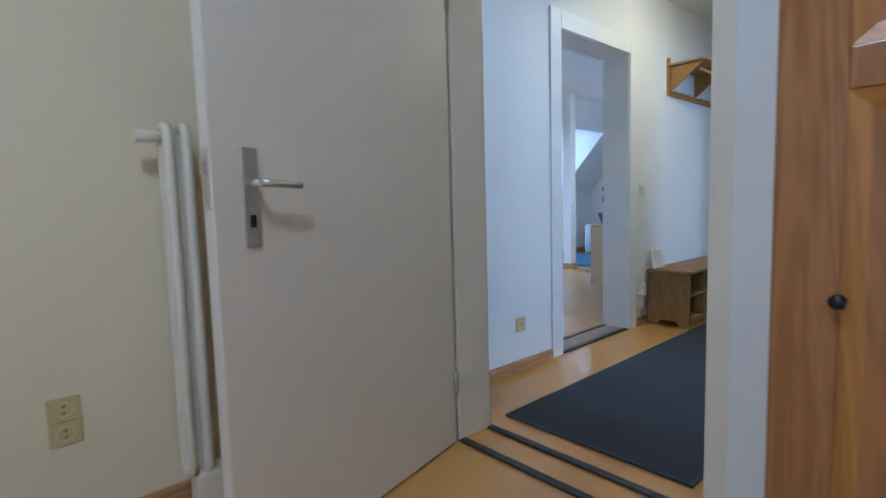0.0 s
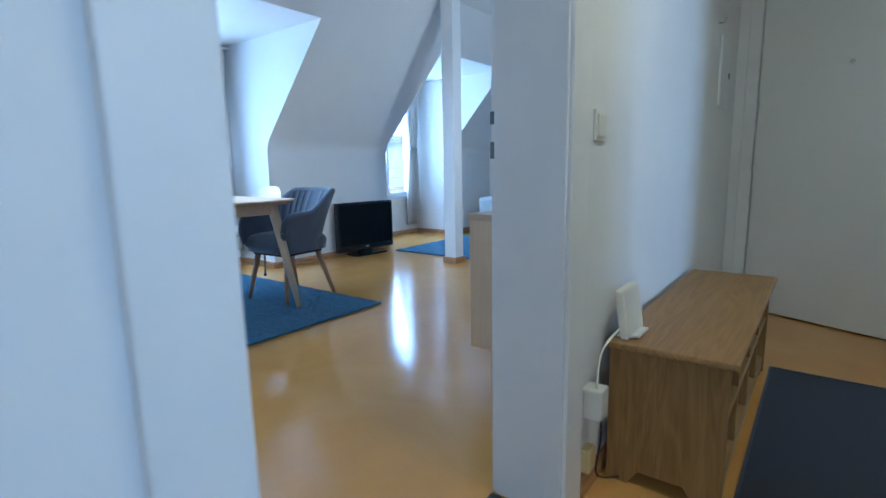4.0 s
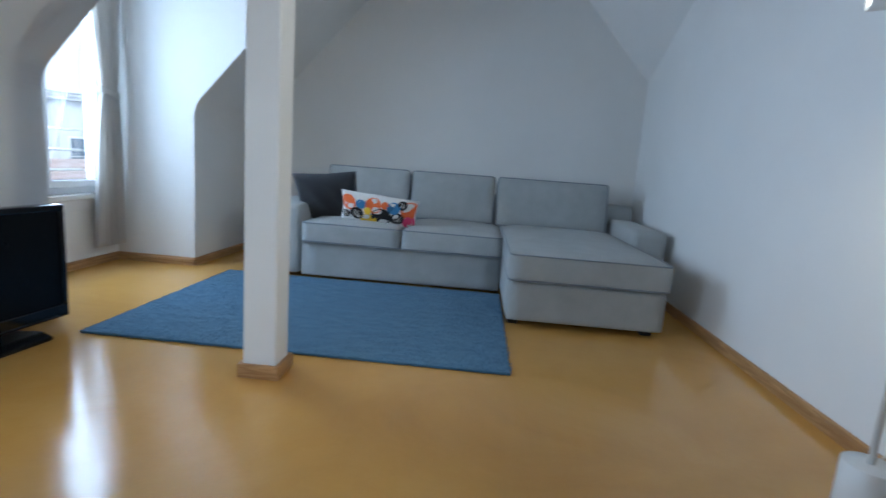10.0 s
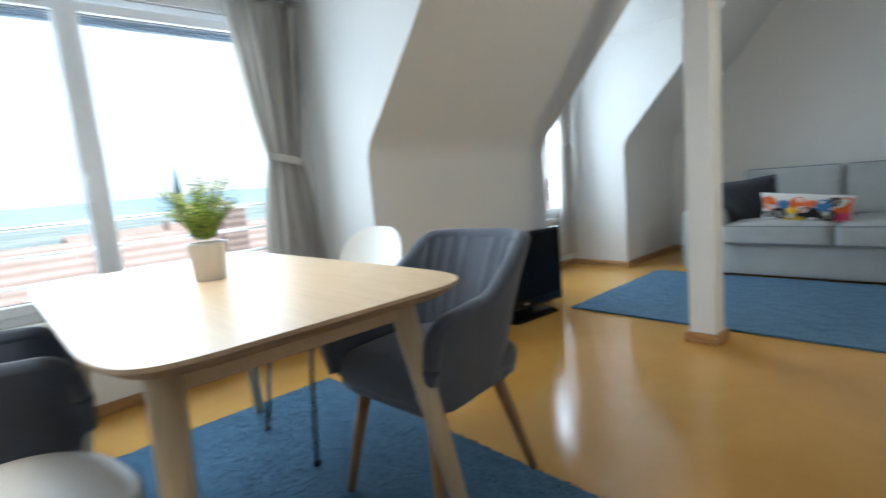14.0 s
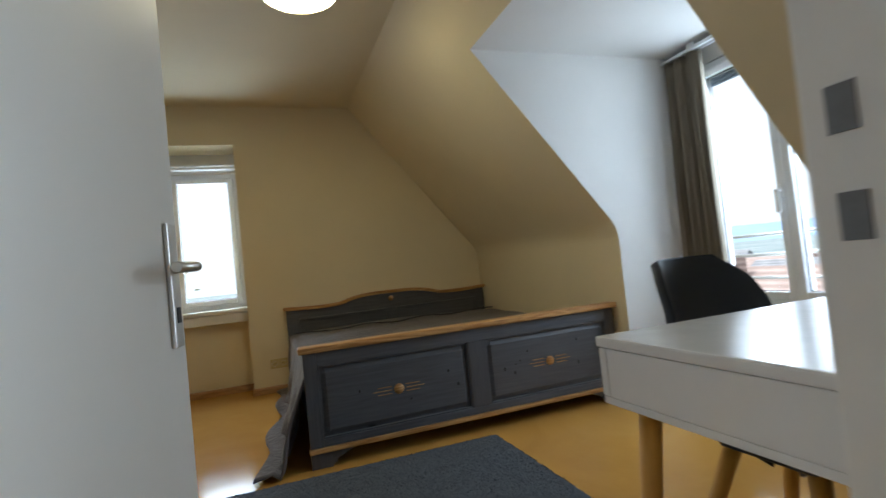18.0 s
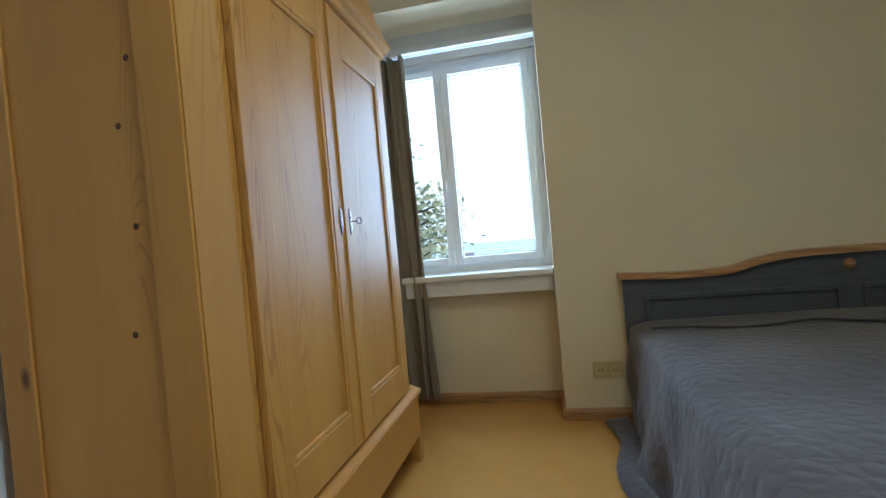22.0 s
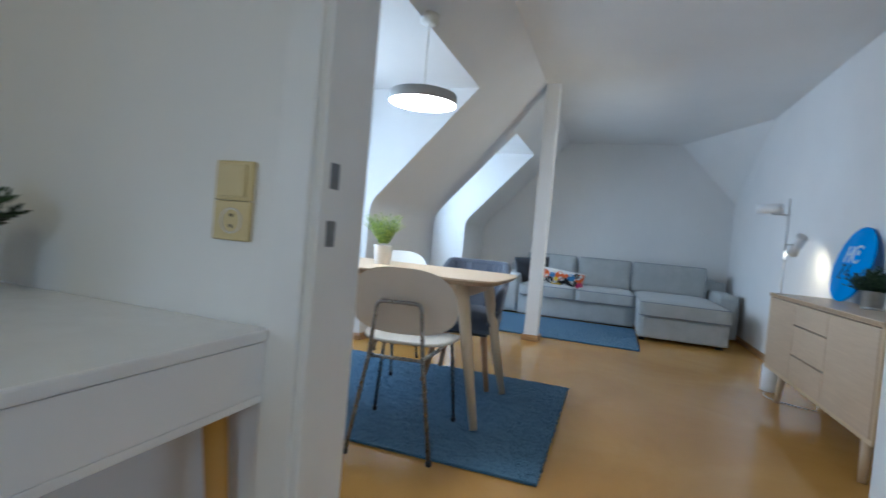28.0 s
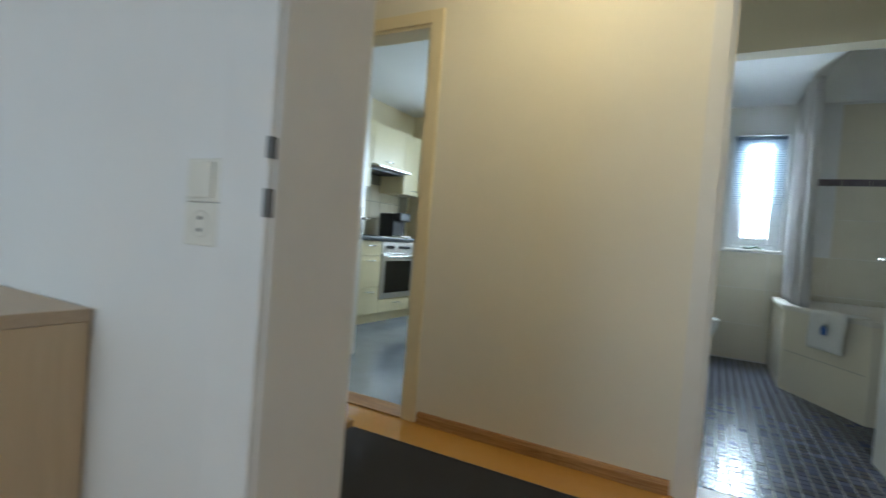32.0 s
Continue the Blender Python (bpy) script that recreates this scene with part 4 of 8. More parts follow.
def shell_chair(at, label):
    """White plywood seat and back on a bent steel tube frame. It faces local +y."""
    c = thing("dining_chair", at, label, "chair", "chairs round the dining table")
    def seat(u, v):
        a, r = 2 * math.pi * u, v
        x, y = 0.215 * r * math.copysign(abs(math.cos(a)) ** 0.75, math.cos(a)), 0.205 * r * math.copysign(abs(math.sin(a)) ** 0.8, math.sin(a))
        return (x * (1.0 + 0.10 * y / 0.2), y + 0.01, 0.452 - 0.018 * (1 - (x / 0.215) ** 2) * (1 - (y / 0.205) ** 2) - 0.02 * max(0, y / 0.2) ** 2)
    part("seat", welded(sheet(seat, 40, 8, 0.012, closed_u=True)), SHELL, c, "white moulded plywood seat")
    def back(u, v):
        a, r = 2 * math.pi * u, v
        x, z = 0.228 * r * math.copysign(abs(math.cos(a)) ** 0.72, math.cos(a)), 0.142 * r * math.copysign(abs(math.sin(a)) ** 0.78, math.sin(a))
        return (x * (1 - 0.10 * z / 0.142), -0.256 - 0.045 * (z / 0.142) + 0.9 * x * x, 0.640 + z)
    part("backrest", welded(sheet(back, 40, 8, -0.012, closed_u=True)), SHELL, c, "white moulded plywood backrest")
    r = 0.0085
    part("back_frame", tube([(-0.175, -0.285, 0.008), (-0.112, -0.268, 0.42), (-0.092, -0.281, 0.64), (0.092, -0.281, 0.64), (0.112, -0.268, 0.42), (0.175, -0.285, 0.008)], r, fillet=0.03), DARKMETAL, c, "steel tube bent up behind the backrest")
    part("cross_bar", rod((-0.112, -0.268, 0.41), (0.112, -0.268, 0.41), 0.0075, seg=10), DARKMETAL, c)
    part("cross_bar", rod((-0.160, 0.10, 0.424), (0.160, 0.10, 0.424), 0.0075, seg=10), DARKMETAL, c)
    for sx in (-1, 1):
        part("leg", tube([(sx * 0.112, -0.268, 0.415), (sx * 0.145, -0.10, 0.42), (sx * 0.168, 0.185, 0.428), (sx * 0.205, 0.235, 0.008)], r, fillet=0.055), DARKMETAL, c, "bent steel tube running under the seat")
        for x, y in ((0.175, -0.285), (0.205, 0.235)):
            part("foot_cap", lathe([(0, 0), (0.012, 0), (0.012, 0.02), (0, 0.021)], 12, at=(sx * x, y, 0)), BLACK, c)
    return c


def armchair(at, label):
    """Upholstered tub chair with channel-stitched back and splayed wooden legs. It faces local +y."""
    c = thing("armchair", at, label, "armchair", "armchairs at the dining table")
    H, A = 0.752, 0.605
    def shell_pt(u, v, off=0.0):
        # u runs from the front of one arm round the back to the other
        k, side = abs(u - 0.5) * 2, math.copysign(1, u - 0.5)
        s = max(0.0, min(1.0, (0.56 - k) / 0.26))
        s = s * s * (3 - 2 * s)
        arm = max(0.0, (k - 0.6) / 0.4)
        f = max(0.0, (k - 0.84) / 0.16)
        top = A + (H - A) * s - 0.012 * arm - 0.10 * (1 - math.sqrt(max(0.0, 1 - f * f)))
        foot = 0.352 + 0.05 * f * f
        z = foot + (top - foot) * v
        rx, ry = 0.214 + (0.034 + 0.012 * s) * v - off, 0.212 + (0.03 + 0.058 * s) * v - off
        if k < 0.58:
            a = 0.5 * math.pi * k / 0.58
            x, y = rx * math.sin(a) ** 0.62, -ry * math.cos(a) ** 0.66
        else:
            x, y = rx + 0.008 * math.sin(math.pi * arm), 0.19 * (k - 0.58) / 0.42
        return (side * x, y - 0.078 * s * v * v + 0.03, z)
    part("back_shell", sheet(lambda u, v: shell_pt(u, v), 44, 10, -0.0, closed_u=False), VELVET, c)
    bm = sheet(lambda u, v: shell_pt(u, v, 0.042 + 0.011 * (1 - abs(math.sin(u * math.pi * 21)) ** 0.6) * min(1.0, max(0.0, (0.29 - abs(u - 0.5)) / 0.06))), 168, 10, 0.0)
    part("back_padding", bm, VELVET, c, "channel-stitched velvet padding")
    bm = bmesh.new()
    tube([Vector(shell_pt(u / 60, 1.0, 0.023)) for u in range(61)], 0.0245, 10, bm=bm)
    for u in (0.0, 1.0):
        tube([Vector(shell_pt(u, v / 8, 0.023)) for v in range(9)], 0.0245, 10, bm=bm)
    part("arm_edge", bm, VELVET, c)
    bm = cushion(0.42, 0.42, 0.10, 0.045, 0.025, 10)
    part("seat", moved(bm, Matrix.Translation((0, 0.012, 0.352))), VELVET, c)
    part("seat_base", moved(cushion(0.40, 0.395, 0.06, 0.025, 0.0, 6), Matrix.Translation((0, 0.012, 0.335))), VELVET, c, "upholstered velvet seat base")
    part("underframe", box(-0.17, -0.16, 0.322, 0.17, 0.18, 0.337, 0.005), BLACK, c)
    for sx in (-1, 1):
        for y, fy in ((-0.13, -0.222), (0.15, 0.212)):
            tapered_leg(c, (sx * 0.145, y, 0.345), (sx * 0.205, fy, 0), 0.021, 0.0135, OAK_LEG)
    return c


OAK_LEG = wood("oak_leg", srgb(150, 112, 78), srgb(186, 148, 108), "z", 1.2, 0.45)
shell_chair(pose(-3.772, 4.462, 0.0222, 0, 0, 10), "white plywood dining chair on dark steel tube legs")
shell_chair(pose(-4.415, 5.505, 0.0222, 0, 0, 180), "white plywood dining chair on dark steel tube legs, window side")
armchair(pose(-4.42, 4.445, 0.0222, 0, 0, -2), "blue-grey velvet armchair with channelled back, its seat under the table")
armchair(pose(-3.80, 5.495, 0.0222, 0, 0, 184), "blue-grey velvet armchair with channelled back on oak legs")


# ---- plants
def leaf_mat(name, c0, c1, c2):
    n = Nodes(name)
    g = n.add("ShaderNodeNewGeometry")
    col = n.ramp(g.outputs["Random Per Island"], [(0.1, c0), (0.5, c1), (0.9, c2)])
    n.set("Base Color", n.mix(n.math("MULTIPLY", n.noise(60, 3), 0.35), col, c0)).set("Roughness", 0.5)
    return n.mat


def foliage(kind, spread, height, count, seed, lw, ll, droop):
    """Stems with many small separate leaves, rising out of a pot at the origin."""
    rnd = random.Random(seed)
    verts, faces = [], []
    def leafy(p, d, l, w):
        side = d.cross(Vector((rnd.uniform(-1, 1), rnd.uniform(-1, 1), rnd.uniform(-0.4, 1)))).normalized() * w
        up = side.cross(d).normalized() * (w * 0.35)
        i = len(verts)
        verts.extend([p, p + d * l * 0.45 + side + up, p + d * l, p + d * l * 0.45 - side + up, p + d * l * 0.5])
        faces.extend([(i, i + 1, i + 4), (i + 1, i + 2, i + 4), (i + 2, i + 3, i + 4), (i + 3, i, i + 4)])
    def frond(a, r):
        # an upright feather that arches outwards, with paired leaflets
        h, lean = height * rnd.uniform(0.62, 1.0), spread * r
        flat = Vector((-math.sin(a), math.cos(a), 0))
        prev = Vector((math.cos(a) * 0.02 * r, math.sin(a) * 0.02 * r, 0))
        base = prev.copy()
        for k in range(1, 21):
            t = k / 20
            q = base + Vector((math.cos(a) * lean * t ** 1.5, math.sin(a) * lean * t ** 1.5, h * t - droop * r * t ** 3))
            out = (q - prev).normalized()
            if k > 3:
                size = ll * (0.35 + 0.65 * math.sin(math.pi * min(1.0, 0.25 + 0.72 * t)))
                for s in (-1, 1):
                    wob = Vector((rnd.uniform(-1, 1), rnd.uniform(-1, 1), rnd.uniform(-1, 1))) * 0.22
                    leafy(q, (out * 0.62 + flat * s * 0.8 + wob).normalized(), size * rnd.uniform(0.8, 1.1), lw * rnd.uniform(0.8, 1.2))
            prev = q
    for _ in range(count):
        a, r = rnd.uniform(0, 2 * math.pi), math.sqrt(rnd.random())
        if kind == "fern":
            frond(a, r)
            continue
        d = Vector((math.cos(a) * r * spread, math.sin(a) * r * spread, height * rnd.uniform(0.55, 1.0) * (1 - 0.45 * r * r)))
        p = Vector((math.cos(a) * r * 0.03, math.sin(a) * r * 0.03, 0))
        n = 10
        for k in range(2, n + 1):
            t = k / n
            q = p + d * t + Vector((0, 0, -droop * r * t * t))
            out = d.normalized()
            for s in (-1, 1):
                turn = Vector((rnd.uniform(-1, 1), rnd.uniform(-1, 1), rnd.uniform(-0.2, 0.6)))
                leafy(q, (out * 0.55 + turn * 0.75).normalized(), ll * rnd.uniform(0.6, 1.15), lw * rnd.uniform(0.7, 1.2))
    me = bpy.data.meshes.new("foliage")
    me.from_pydata([tuple(v) for v in verts], [], faces)
    return me


FERN = leaf_mat("fern_leaf", srgb(78, 108, 44), srgb(138, 168, 62), srgb(200, 210, 96))
HERB = leaf_mat("herb_leaf", srgb(18, 36, 20), srgb(38, 62, 34), srgb(66, 92, 50))


def potted(name, at, pot_profile, pot_mat, pot_label, me, leaf, soil_z, soil_r, label):
    t = thing(name, at, label, "plant")
    part("pot", lathe(pot_profile, 36), pot_mat, t, pot_label)
    part("soil", lathe([(0, soil_z + 0.004), (soil_r * 0.6, soil_z + 0.006), (soil_r, soil_z)], 24), plain("potting_soil", srgb(44, 34, 26), 0.95, grain=0.8, gscale=120), t)
    me.materials.append(leaf)
    f = new("foliage", me)
    f.parent = t
    f.matrix_basis = Matrix.Translation((0, 0, soil_z))
    return t


potted("potted_plant", pose(-4.215, 5.018, 0.7465), [(0, 0), (0.043, 0), (0.046, 0.004), (0.056, 0.105), (0.058, 0.112), (0.052, 0.112), (0.048, 0.09), (0, 0.088)],
       plain("white_ceramic", srgb(226, 220, 212), 0.25, vary=0.02), "white ceramic pot", foliage("fern", 0.112, 0.225, 84, 5, 0.0027, 0.023, 0.03), FERN, 0.09, 0.047, "bushy artificial fern in a white pot on the table")

# ---- pendant lamp
pend = thing("pendant_lamp", pose(-4.0, 4.91, 1.66), "flat round white pendant lamp glowing over the table", "lamp")
part("shade", lathe([(0.183, 0.0), (0.186, 0.004), (0.186, 0.05), (0.182, 0.055), (0.0, 0.057)], 64), plain("pendant_grey", srgb(168, 166, 160), 0.4, vary=0.02), pend, "pale grey drum rim")
part("diffuser", lathe([(0.0, -0.004), (0.165, -0.003), (0.180, 0.0), (0.1825, 0.006)], 64), glow("pendant_glow", (1.0, 0.93, 0.84, 1), 26.0), pend, "glowing white diffuser")
part("cord", rod((0, 0, 0.057), (0, 0, 0.47), 0.003, seg=8), WHITEPLASTIC, pend)
part("rose", lathe([(0, 0.44), (0.05, 0.443), (0.052, 0.489), (0, 0.49)], 32), WHITEPLASTIC, pend)

# ---- sofa: local origin at the middle of its back, x along the wall, y to the room
sofa = thing("corner_sofa", pose(-2.925, 9.93, 0, 0, 0, 180), "blue-grey fabric sofa with a chaise end against the wall", "sofa")
def sx(x):
    return -(x + 2.925)
def soft(name, x0, x1, y0, y1, z0, z1, r, puff, label="", mat=None, n=10, parent=None):
    """A cushion between world x0..x1 and depths y0..y1 from the back."""
    a, b = sorted((sx(x0), sx(x1)))
    bm = cushion(b - a, y1 - y0, z1 - z0, r, puff, n)
    return part(name, moved(bm, Matrix.Translation(((a + b) / 2, (y0 + y1) / 2, z0))), mat or SOFA, parent or sofa, label)
def edge_loop(w, d, z, r=0.005, inset=0.004):
    """A corded seam running round the edge of a cushion of w x d at height z."""
    x, y = w / 2 - inset, d / 2 - inset
    return tube([(-x, -y, z), (x, -y, z), (x, y, z), (-x, y, z)], r, 6, closed=True, fillet=0.03)
def piping(parent, x0, x1, y0, y1, *heights):
    a, b = sorted((sx(x0), sx(x1)))
    for z in heights:
        part("piping", moved(edge_loop(b - a, y1 - y0, z), Matrix.Translation(((a + b) / 2, (y0 + y1) / 2, 0))), PIPING, parent, "corded seam")
soft("base", -4.06, -2.605, 0.03, 1.045, 0.02, 0.27, 0.02, 0.0)
soft("chaise_base", -2.600, -1.712, 0.03, 1.755, 0.035, 0.27, 0.02, 0.0)
soft("backrest", -4.34, -1.50, 0.0, 0.26, 0.05, 0.66, 0.04, 0.0)
soft("armrest", -4.365, -4.065, 0.02, 1.055, 0.025, 0.535, 0.03, 0.004)
soft("armrest", -1.705, -1.486, 0.02, 1.04, 0.025, 0.535, 0.03, 0.004)
for x0, x1 in ((-4.055, -3.335), (-3.328, -2.61)):
    c = soft("seat_cushion", x0, x1, 0.24, 1.075, 0.268, 0.415, 0.024, 0.03)
    piping(c, x0, x1, 0.24, 1.075, 0.408, 0.275)
c = soft("chaise_cushion", -2.606, -1.706, 0.24, 1.785, 0.275, 0.432, 0.024, 0.024)
piping(c, -2.606, -1.706, 0.24, 1.785, 0.425, 0.282)
for x0, x1 in ((-4.075, -3.387), (-3.367, -2.675), (-2.657, -1.755)):
    a, b = sorted((sx(x0), sx(x1)))
    tilt = Matrix.Translation(((a + b) / 2, 0.34, 0.415)) @ Euler((radians(101), 0, 0)).to_matrix().to_4x4() @ Matrix.Translation((0, 0.198, -0.095))
    c = part("back_cushion", moved(cushion(b - a, 0.40, 0.20, 0.026, 0.034, 14), tilt), SOFA, sofa)
    for z in (0.193, 0.007):
        part("piping", moved(edge_loop(b - a, 0.40, z), tilt), PIPING, c, "corded seam")
part("hem", tube([(sx(-4.05), 1.050, 0.03), (sx(-2.61), 1.050, 0.03)], 0.004, 6), PIPING, sofa)
for x, y in ((-4.3, 0.1), (-4.3, 0.95), (-1.78, 0.1), (-1.78, 1.66), (-2.55, 1.66), (-2.55, 0.1)):
    part("foot", box(sx(x) - 0.03, y - 0.03, 0, sx(x) + 0.03, y + 0.03, 0.04, 0.004), BLACK, sofa)

def pillow(name, at, w, h, t, mat, label, extra=None):
    p = thing(name, at, label, "cushion")
    def pt(u, v, s):
        x, z = (u - 0.5) * 2, (v - 0.5) * 2
        d = max(0, (1 - x * x) * (1 - z * z)) ** 0.45
        pinch = 1 - 0.06 * (1 - abs(x)) * (abs(z) ** 3) 
        pinch2 = 1 - 0.06 * (1 - abs(z)) * (abs(x) ** 3)
        return Vector((x * w / 2 * pinch2, s * d * t / 2 + 0.006 * math.sin(9 * x + 5 * z) * d, (z * pinch + 1) * h / 2))
    bm = sheet(lambda u, v: pt(u, v, -1), 20, 14)
    sheet(lambda u, v: pt(1 - u, v, 1), 20, 14, bm=bm)
    bmesh.ops.remove_doubles(bm, verts=bm.verts, dist=0.0008)
    part("cover", bm, mat, p)
    if extra:
        extra(p, pt)
    return p

pillow("throw_pillow", pose(-3.93, 9.20, 0.40, 28, -6, 8), 0.46, 0.42, 0.15, cloth("charcoal_cotton", srgb(38, 40, 46), 500, 0.15, 0.85), "charcoal grey throw pillow leaning on the sofa back")
COLS = {k: cloth("print_" + k, v, 500, 0.04, 0.85, 0.1, 0.3) for k, v in dict(orange=srgb(232, 110, 50), yellow=srgb(236, 196, 40), black=srgb(22, 22, 24), pink=srgb(222, 70, 120), blue=srgb(80, 140, 196), grey=srgb(150, 156, 160)).items()}
def dots(p, pt):
    rows = [(0.09, 0.70, 0.10, "orange"), (0.08, 0.3, 0.085, "pink"), (0.2, 0.85, 0.05, "black"), (0.25, 0.42, 0.075, "black"), (0.31, 0.74, 0.07, "blue"),
            (0.46, 0.42, 0.105, "black"), (0.42, 0.80, 0.04, "orange"), (0.57, 0.74, 0.085, "orange"), (0.62, 0.24, 0.085, "yellow"), (0.64, 0.55, 0.04, "yellow"),
            (0.73, 0.72, 0.055, "blue"), (0.78, 0.40, 0.075, "black"), (0.90, 0.70, 0.085, "orange"), (0.93, 0.3, 0.05, "black"), (0.03, 0.08, 0.05, "yellow")]
    for u, v, r, k in rows:
        r *= 1.45
        bm = bmesh.new()
        ring = []
        mid = pt(min(0.97, u), v, 1) + Vector((0, 0.0022, 0))
        c = bm.verts.new(mid)
        for j in range(20):
            a = 2 * math.pi * j / 20
            uu, vv = max(0.015, min(0.985, u + r * 0.85 * math.cos(a))), max(0.03, min(0.97, v + r * 1.85 * math.sin(a)))
            ring.append(bm.verts.new(pt(uu, vv, 1) + Vector((0, 0.002, 0))))
        for j in range(20):
            bm.faces.new([c, ring[j], ring[(j + 1) % 20]])
        part("printed_dot", bm, COLS[k], p)
        if k == "black" and r > 0.07 and u != 0.46:
            for j in range(4):
                z = v + (j - 1.5) * r * 0.5
                part("printed_stripe", tube([pt(u - r * 0.4, z - 0.02, 1) + Vector((0, 0.004, 0)), pt(u, z, 1) + Vector((0, 0.005, 0)), pt(u + r * 0.4, z + 0.02, 1) + Vector((0, 0.004, 0))], 0.0022, 5), SHELL, p)
pillow("throw_pillow", pose(-3.535, 9.07, 0.413, -26, -5, 183), 0.57, 0.25, 0.12, cloth("white_print_cotton", srgb(226, 224, 220), 500, 0.03, 0.85, 0.1, 0.3), "small oblong pillow with bright printed dots on the sofa", dots)

# ---- television standing on the floor
tv = thing("television", pose(-4.77, 7.185, 0, 0, 0, 85), "black flat television standing on the floor, switched off", "television")
part("bezel", boxes([(-0.385, -0.03, 0.05, 0.385, 0.03, 0.112), (-0.385, -0.03, 0.55, 0.385, 0.03, 0.578), (-0.385, -0.03, 0.112, -0.357, 0.03, 0.55), (0.357, -0.03, 0.112, 0.385, 0.03, 0.55)], 0.006), GLOSSBLACK, tv)
SCREEN = plain("dark_screen", srgb(8, 9, 11), 0.3, grain=0.0)
SCREEN.node_tree.nodes["Principled BSDF"].inputs["Specular IOR Level"].default_value = 0.18
part("screen", box(-0.358, -0.022, 0.111, 0.358, -0.018, 0.551, 0.0), SCREEN, tv, "dark glossy screen")
part("speaker_slot", boxes([(-0.33, -0.0312, 0.058, 0.33, -0.0304, 0.064)]), BLACK, tv)
part("back_cover", box(-0.33, 0.03, 0.10, 0.33, 0.07, 0.53, 0.02), BLACK, tv)
part("neck", box(-0.08, -0.02, 0.014, 0.08, 0.04, 0.07, 0.008), GLOSSBLACK, tv)
part("foot", prism([(-0.235, -0.045), (-0.2, -0.135), (0.2, -0.135), (0.235, -0.045), (0.2, 0.085), (-0.2, 0.085)], "z", 0.0, 0.018, bevel=0.005), GLOSSBLACK, tv, "flat glossy foot plate")
part("badge", box(-0.02, -0.0315, 0.08, 0.02, -0.0302, 0.09), STEEL, tv)

# ---- sideboard: x into the room, y along the wall
sb = thing("sideboard", pose(-1.43, 5.715, 0), "pale ash sideboard with two doors and three drawers on round legs", "sideboard")
part("body", boxes([(-0.398, -0.79, 0.215, 0, 0.79, 0.235), (-0.398, -0.79, 0.235, 0, -0.77, 0.722), (-0.398, 0.77, 0.235, 0, 0.79, 0.722), (-0.02, -0.77, 0.235, 0, 0.77, 0.722)], 0.002), ASH_Z, sb)
t = part("top", box(-0.405, -0.792, 0.7225, 0, 0.792, 0.748, 0.003), ASH_Y, sb)
part("top_edge", box(-0.4062, -0.79, 0.7265, -0.4042, 0.79, 0.744), ASH_EDGE, t, "layered edge of the top")
def front(name, y0, y1, z0, z1, mat=ASH_Y):
    return part(name, box(-0.402, y0, z0, -0.382, y1, z1, 0.0025), mat, sb)
# dark brown sheet paints the shade in the gaps between the fronts
part("shadow_gap", box(-0.381, -0.77, 0.235, -0.372, 0.77, 0.722), plain("gap_shade_brown", srgb(96, 76, 56), 0.7), sb)
front("door", -0.768, -0.234, 0.238, 0.716)
front("door", 0.271, 0.768, 0.238, 0.716)
for z0, z1 in ((0.590, 0.716), (0.404, 0.582), (0.238, 0.396)):
    front("drawer", -0.229, 0.266, z0, z1)
for a, b in ((-0.60, -0.62), (0.60, 0.63)):
    for x, fx in ((-0.33, -0.345), (-0.07, -0.035)):
        tapered_leg(sb, (x, a, 0.215), (fx, b, 0), 0.026, 0.016, ASH_Z)
part("rail", box(-0.36, -0.60, 0.190, -0.30, 0.62, 0.214, 0.004), ASH_Y, sb)
part("rail", box(-0.10, -0.60, 0.190, -0.04, 0.62, 0.214, 0.004), ASH_Y, sb)

# ---- round sign leaning on the wall
sign = thing("round_sign", pose(-1.552, 6.163, 0.7525, 0, 13, 0), "round bright blue sign board leaning on the wall", "sign")
part("board", moved(lathe([(0, -0.008), (0.244, -0.008), (0.247, -0.005), (0.247, 0.005), (0.244, 0.008), (0, 0.008)], 72), Matrix.Translation((0, 0, 0.247)) @ Euler((0, radians(-90), 0)).to_matrix().to_4x4()), plain("sign_blue", srgb(0, 144, 228), 0.6, vary=0.02), sign)
SIGNW, SIGNK = plain("sign_white", srgb(232, 236, 240), 0.4), plain("sign_dark", srgb(16, 30, 50), 0.4)
def bar(y0, z0, y1, z1, w, mat, h=0.24):
    part("emblem_bar", tube([(-0.0088, y0, z0), (-0.0088, y1, z1)], w, 6), mat, sign)
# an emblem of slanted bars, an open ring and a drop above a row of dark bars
bar(0.112, 0.258, 0.090, 0.365, 0.0065, SIGNW)
bar(0.052, 0.258, 0.030, 0.365, 0.0065, SIGNW)
bar(0.101, 0.311, 0.041, 0.311, 0.0055, SIGNW)
part("emblem_ring", tube([(-0.0088, -0.045 + 0.054 * math.cos(a), 0.312 + 0.054 * math.sin(a)) for a in [math.radians(-135 + 270 * k / 25) for k in range(26)]], 0.0065, 6), SIGNW, sign)
part("emblem_drop", moved(lathe([(0, -0.002), (0.017, -0.002), (0.017, 0.002), (0, 0.002)], 20), Matrix.Translation((-0.0098, -0.045, 0.322)) @ Euler((0, radians(-90), 0)).to_matrix().to_4x4()), SIGNW, sign)
for y0, z0, y1, z1 in ((0.110, 0.238, 0.062, 0.238), (0.066, 0.236, 0.116, 0.152), (0.118, 0.150, 0.064, 0.150), (-0.006, 0.240, 0.040, 0.178), (0.042, 0.176, -0.034, 0.176), (-0.006, 0.21, -0.018, 0.142)):
    bar(y0, z0, y1, z1, 0.0045, SIGNK)

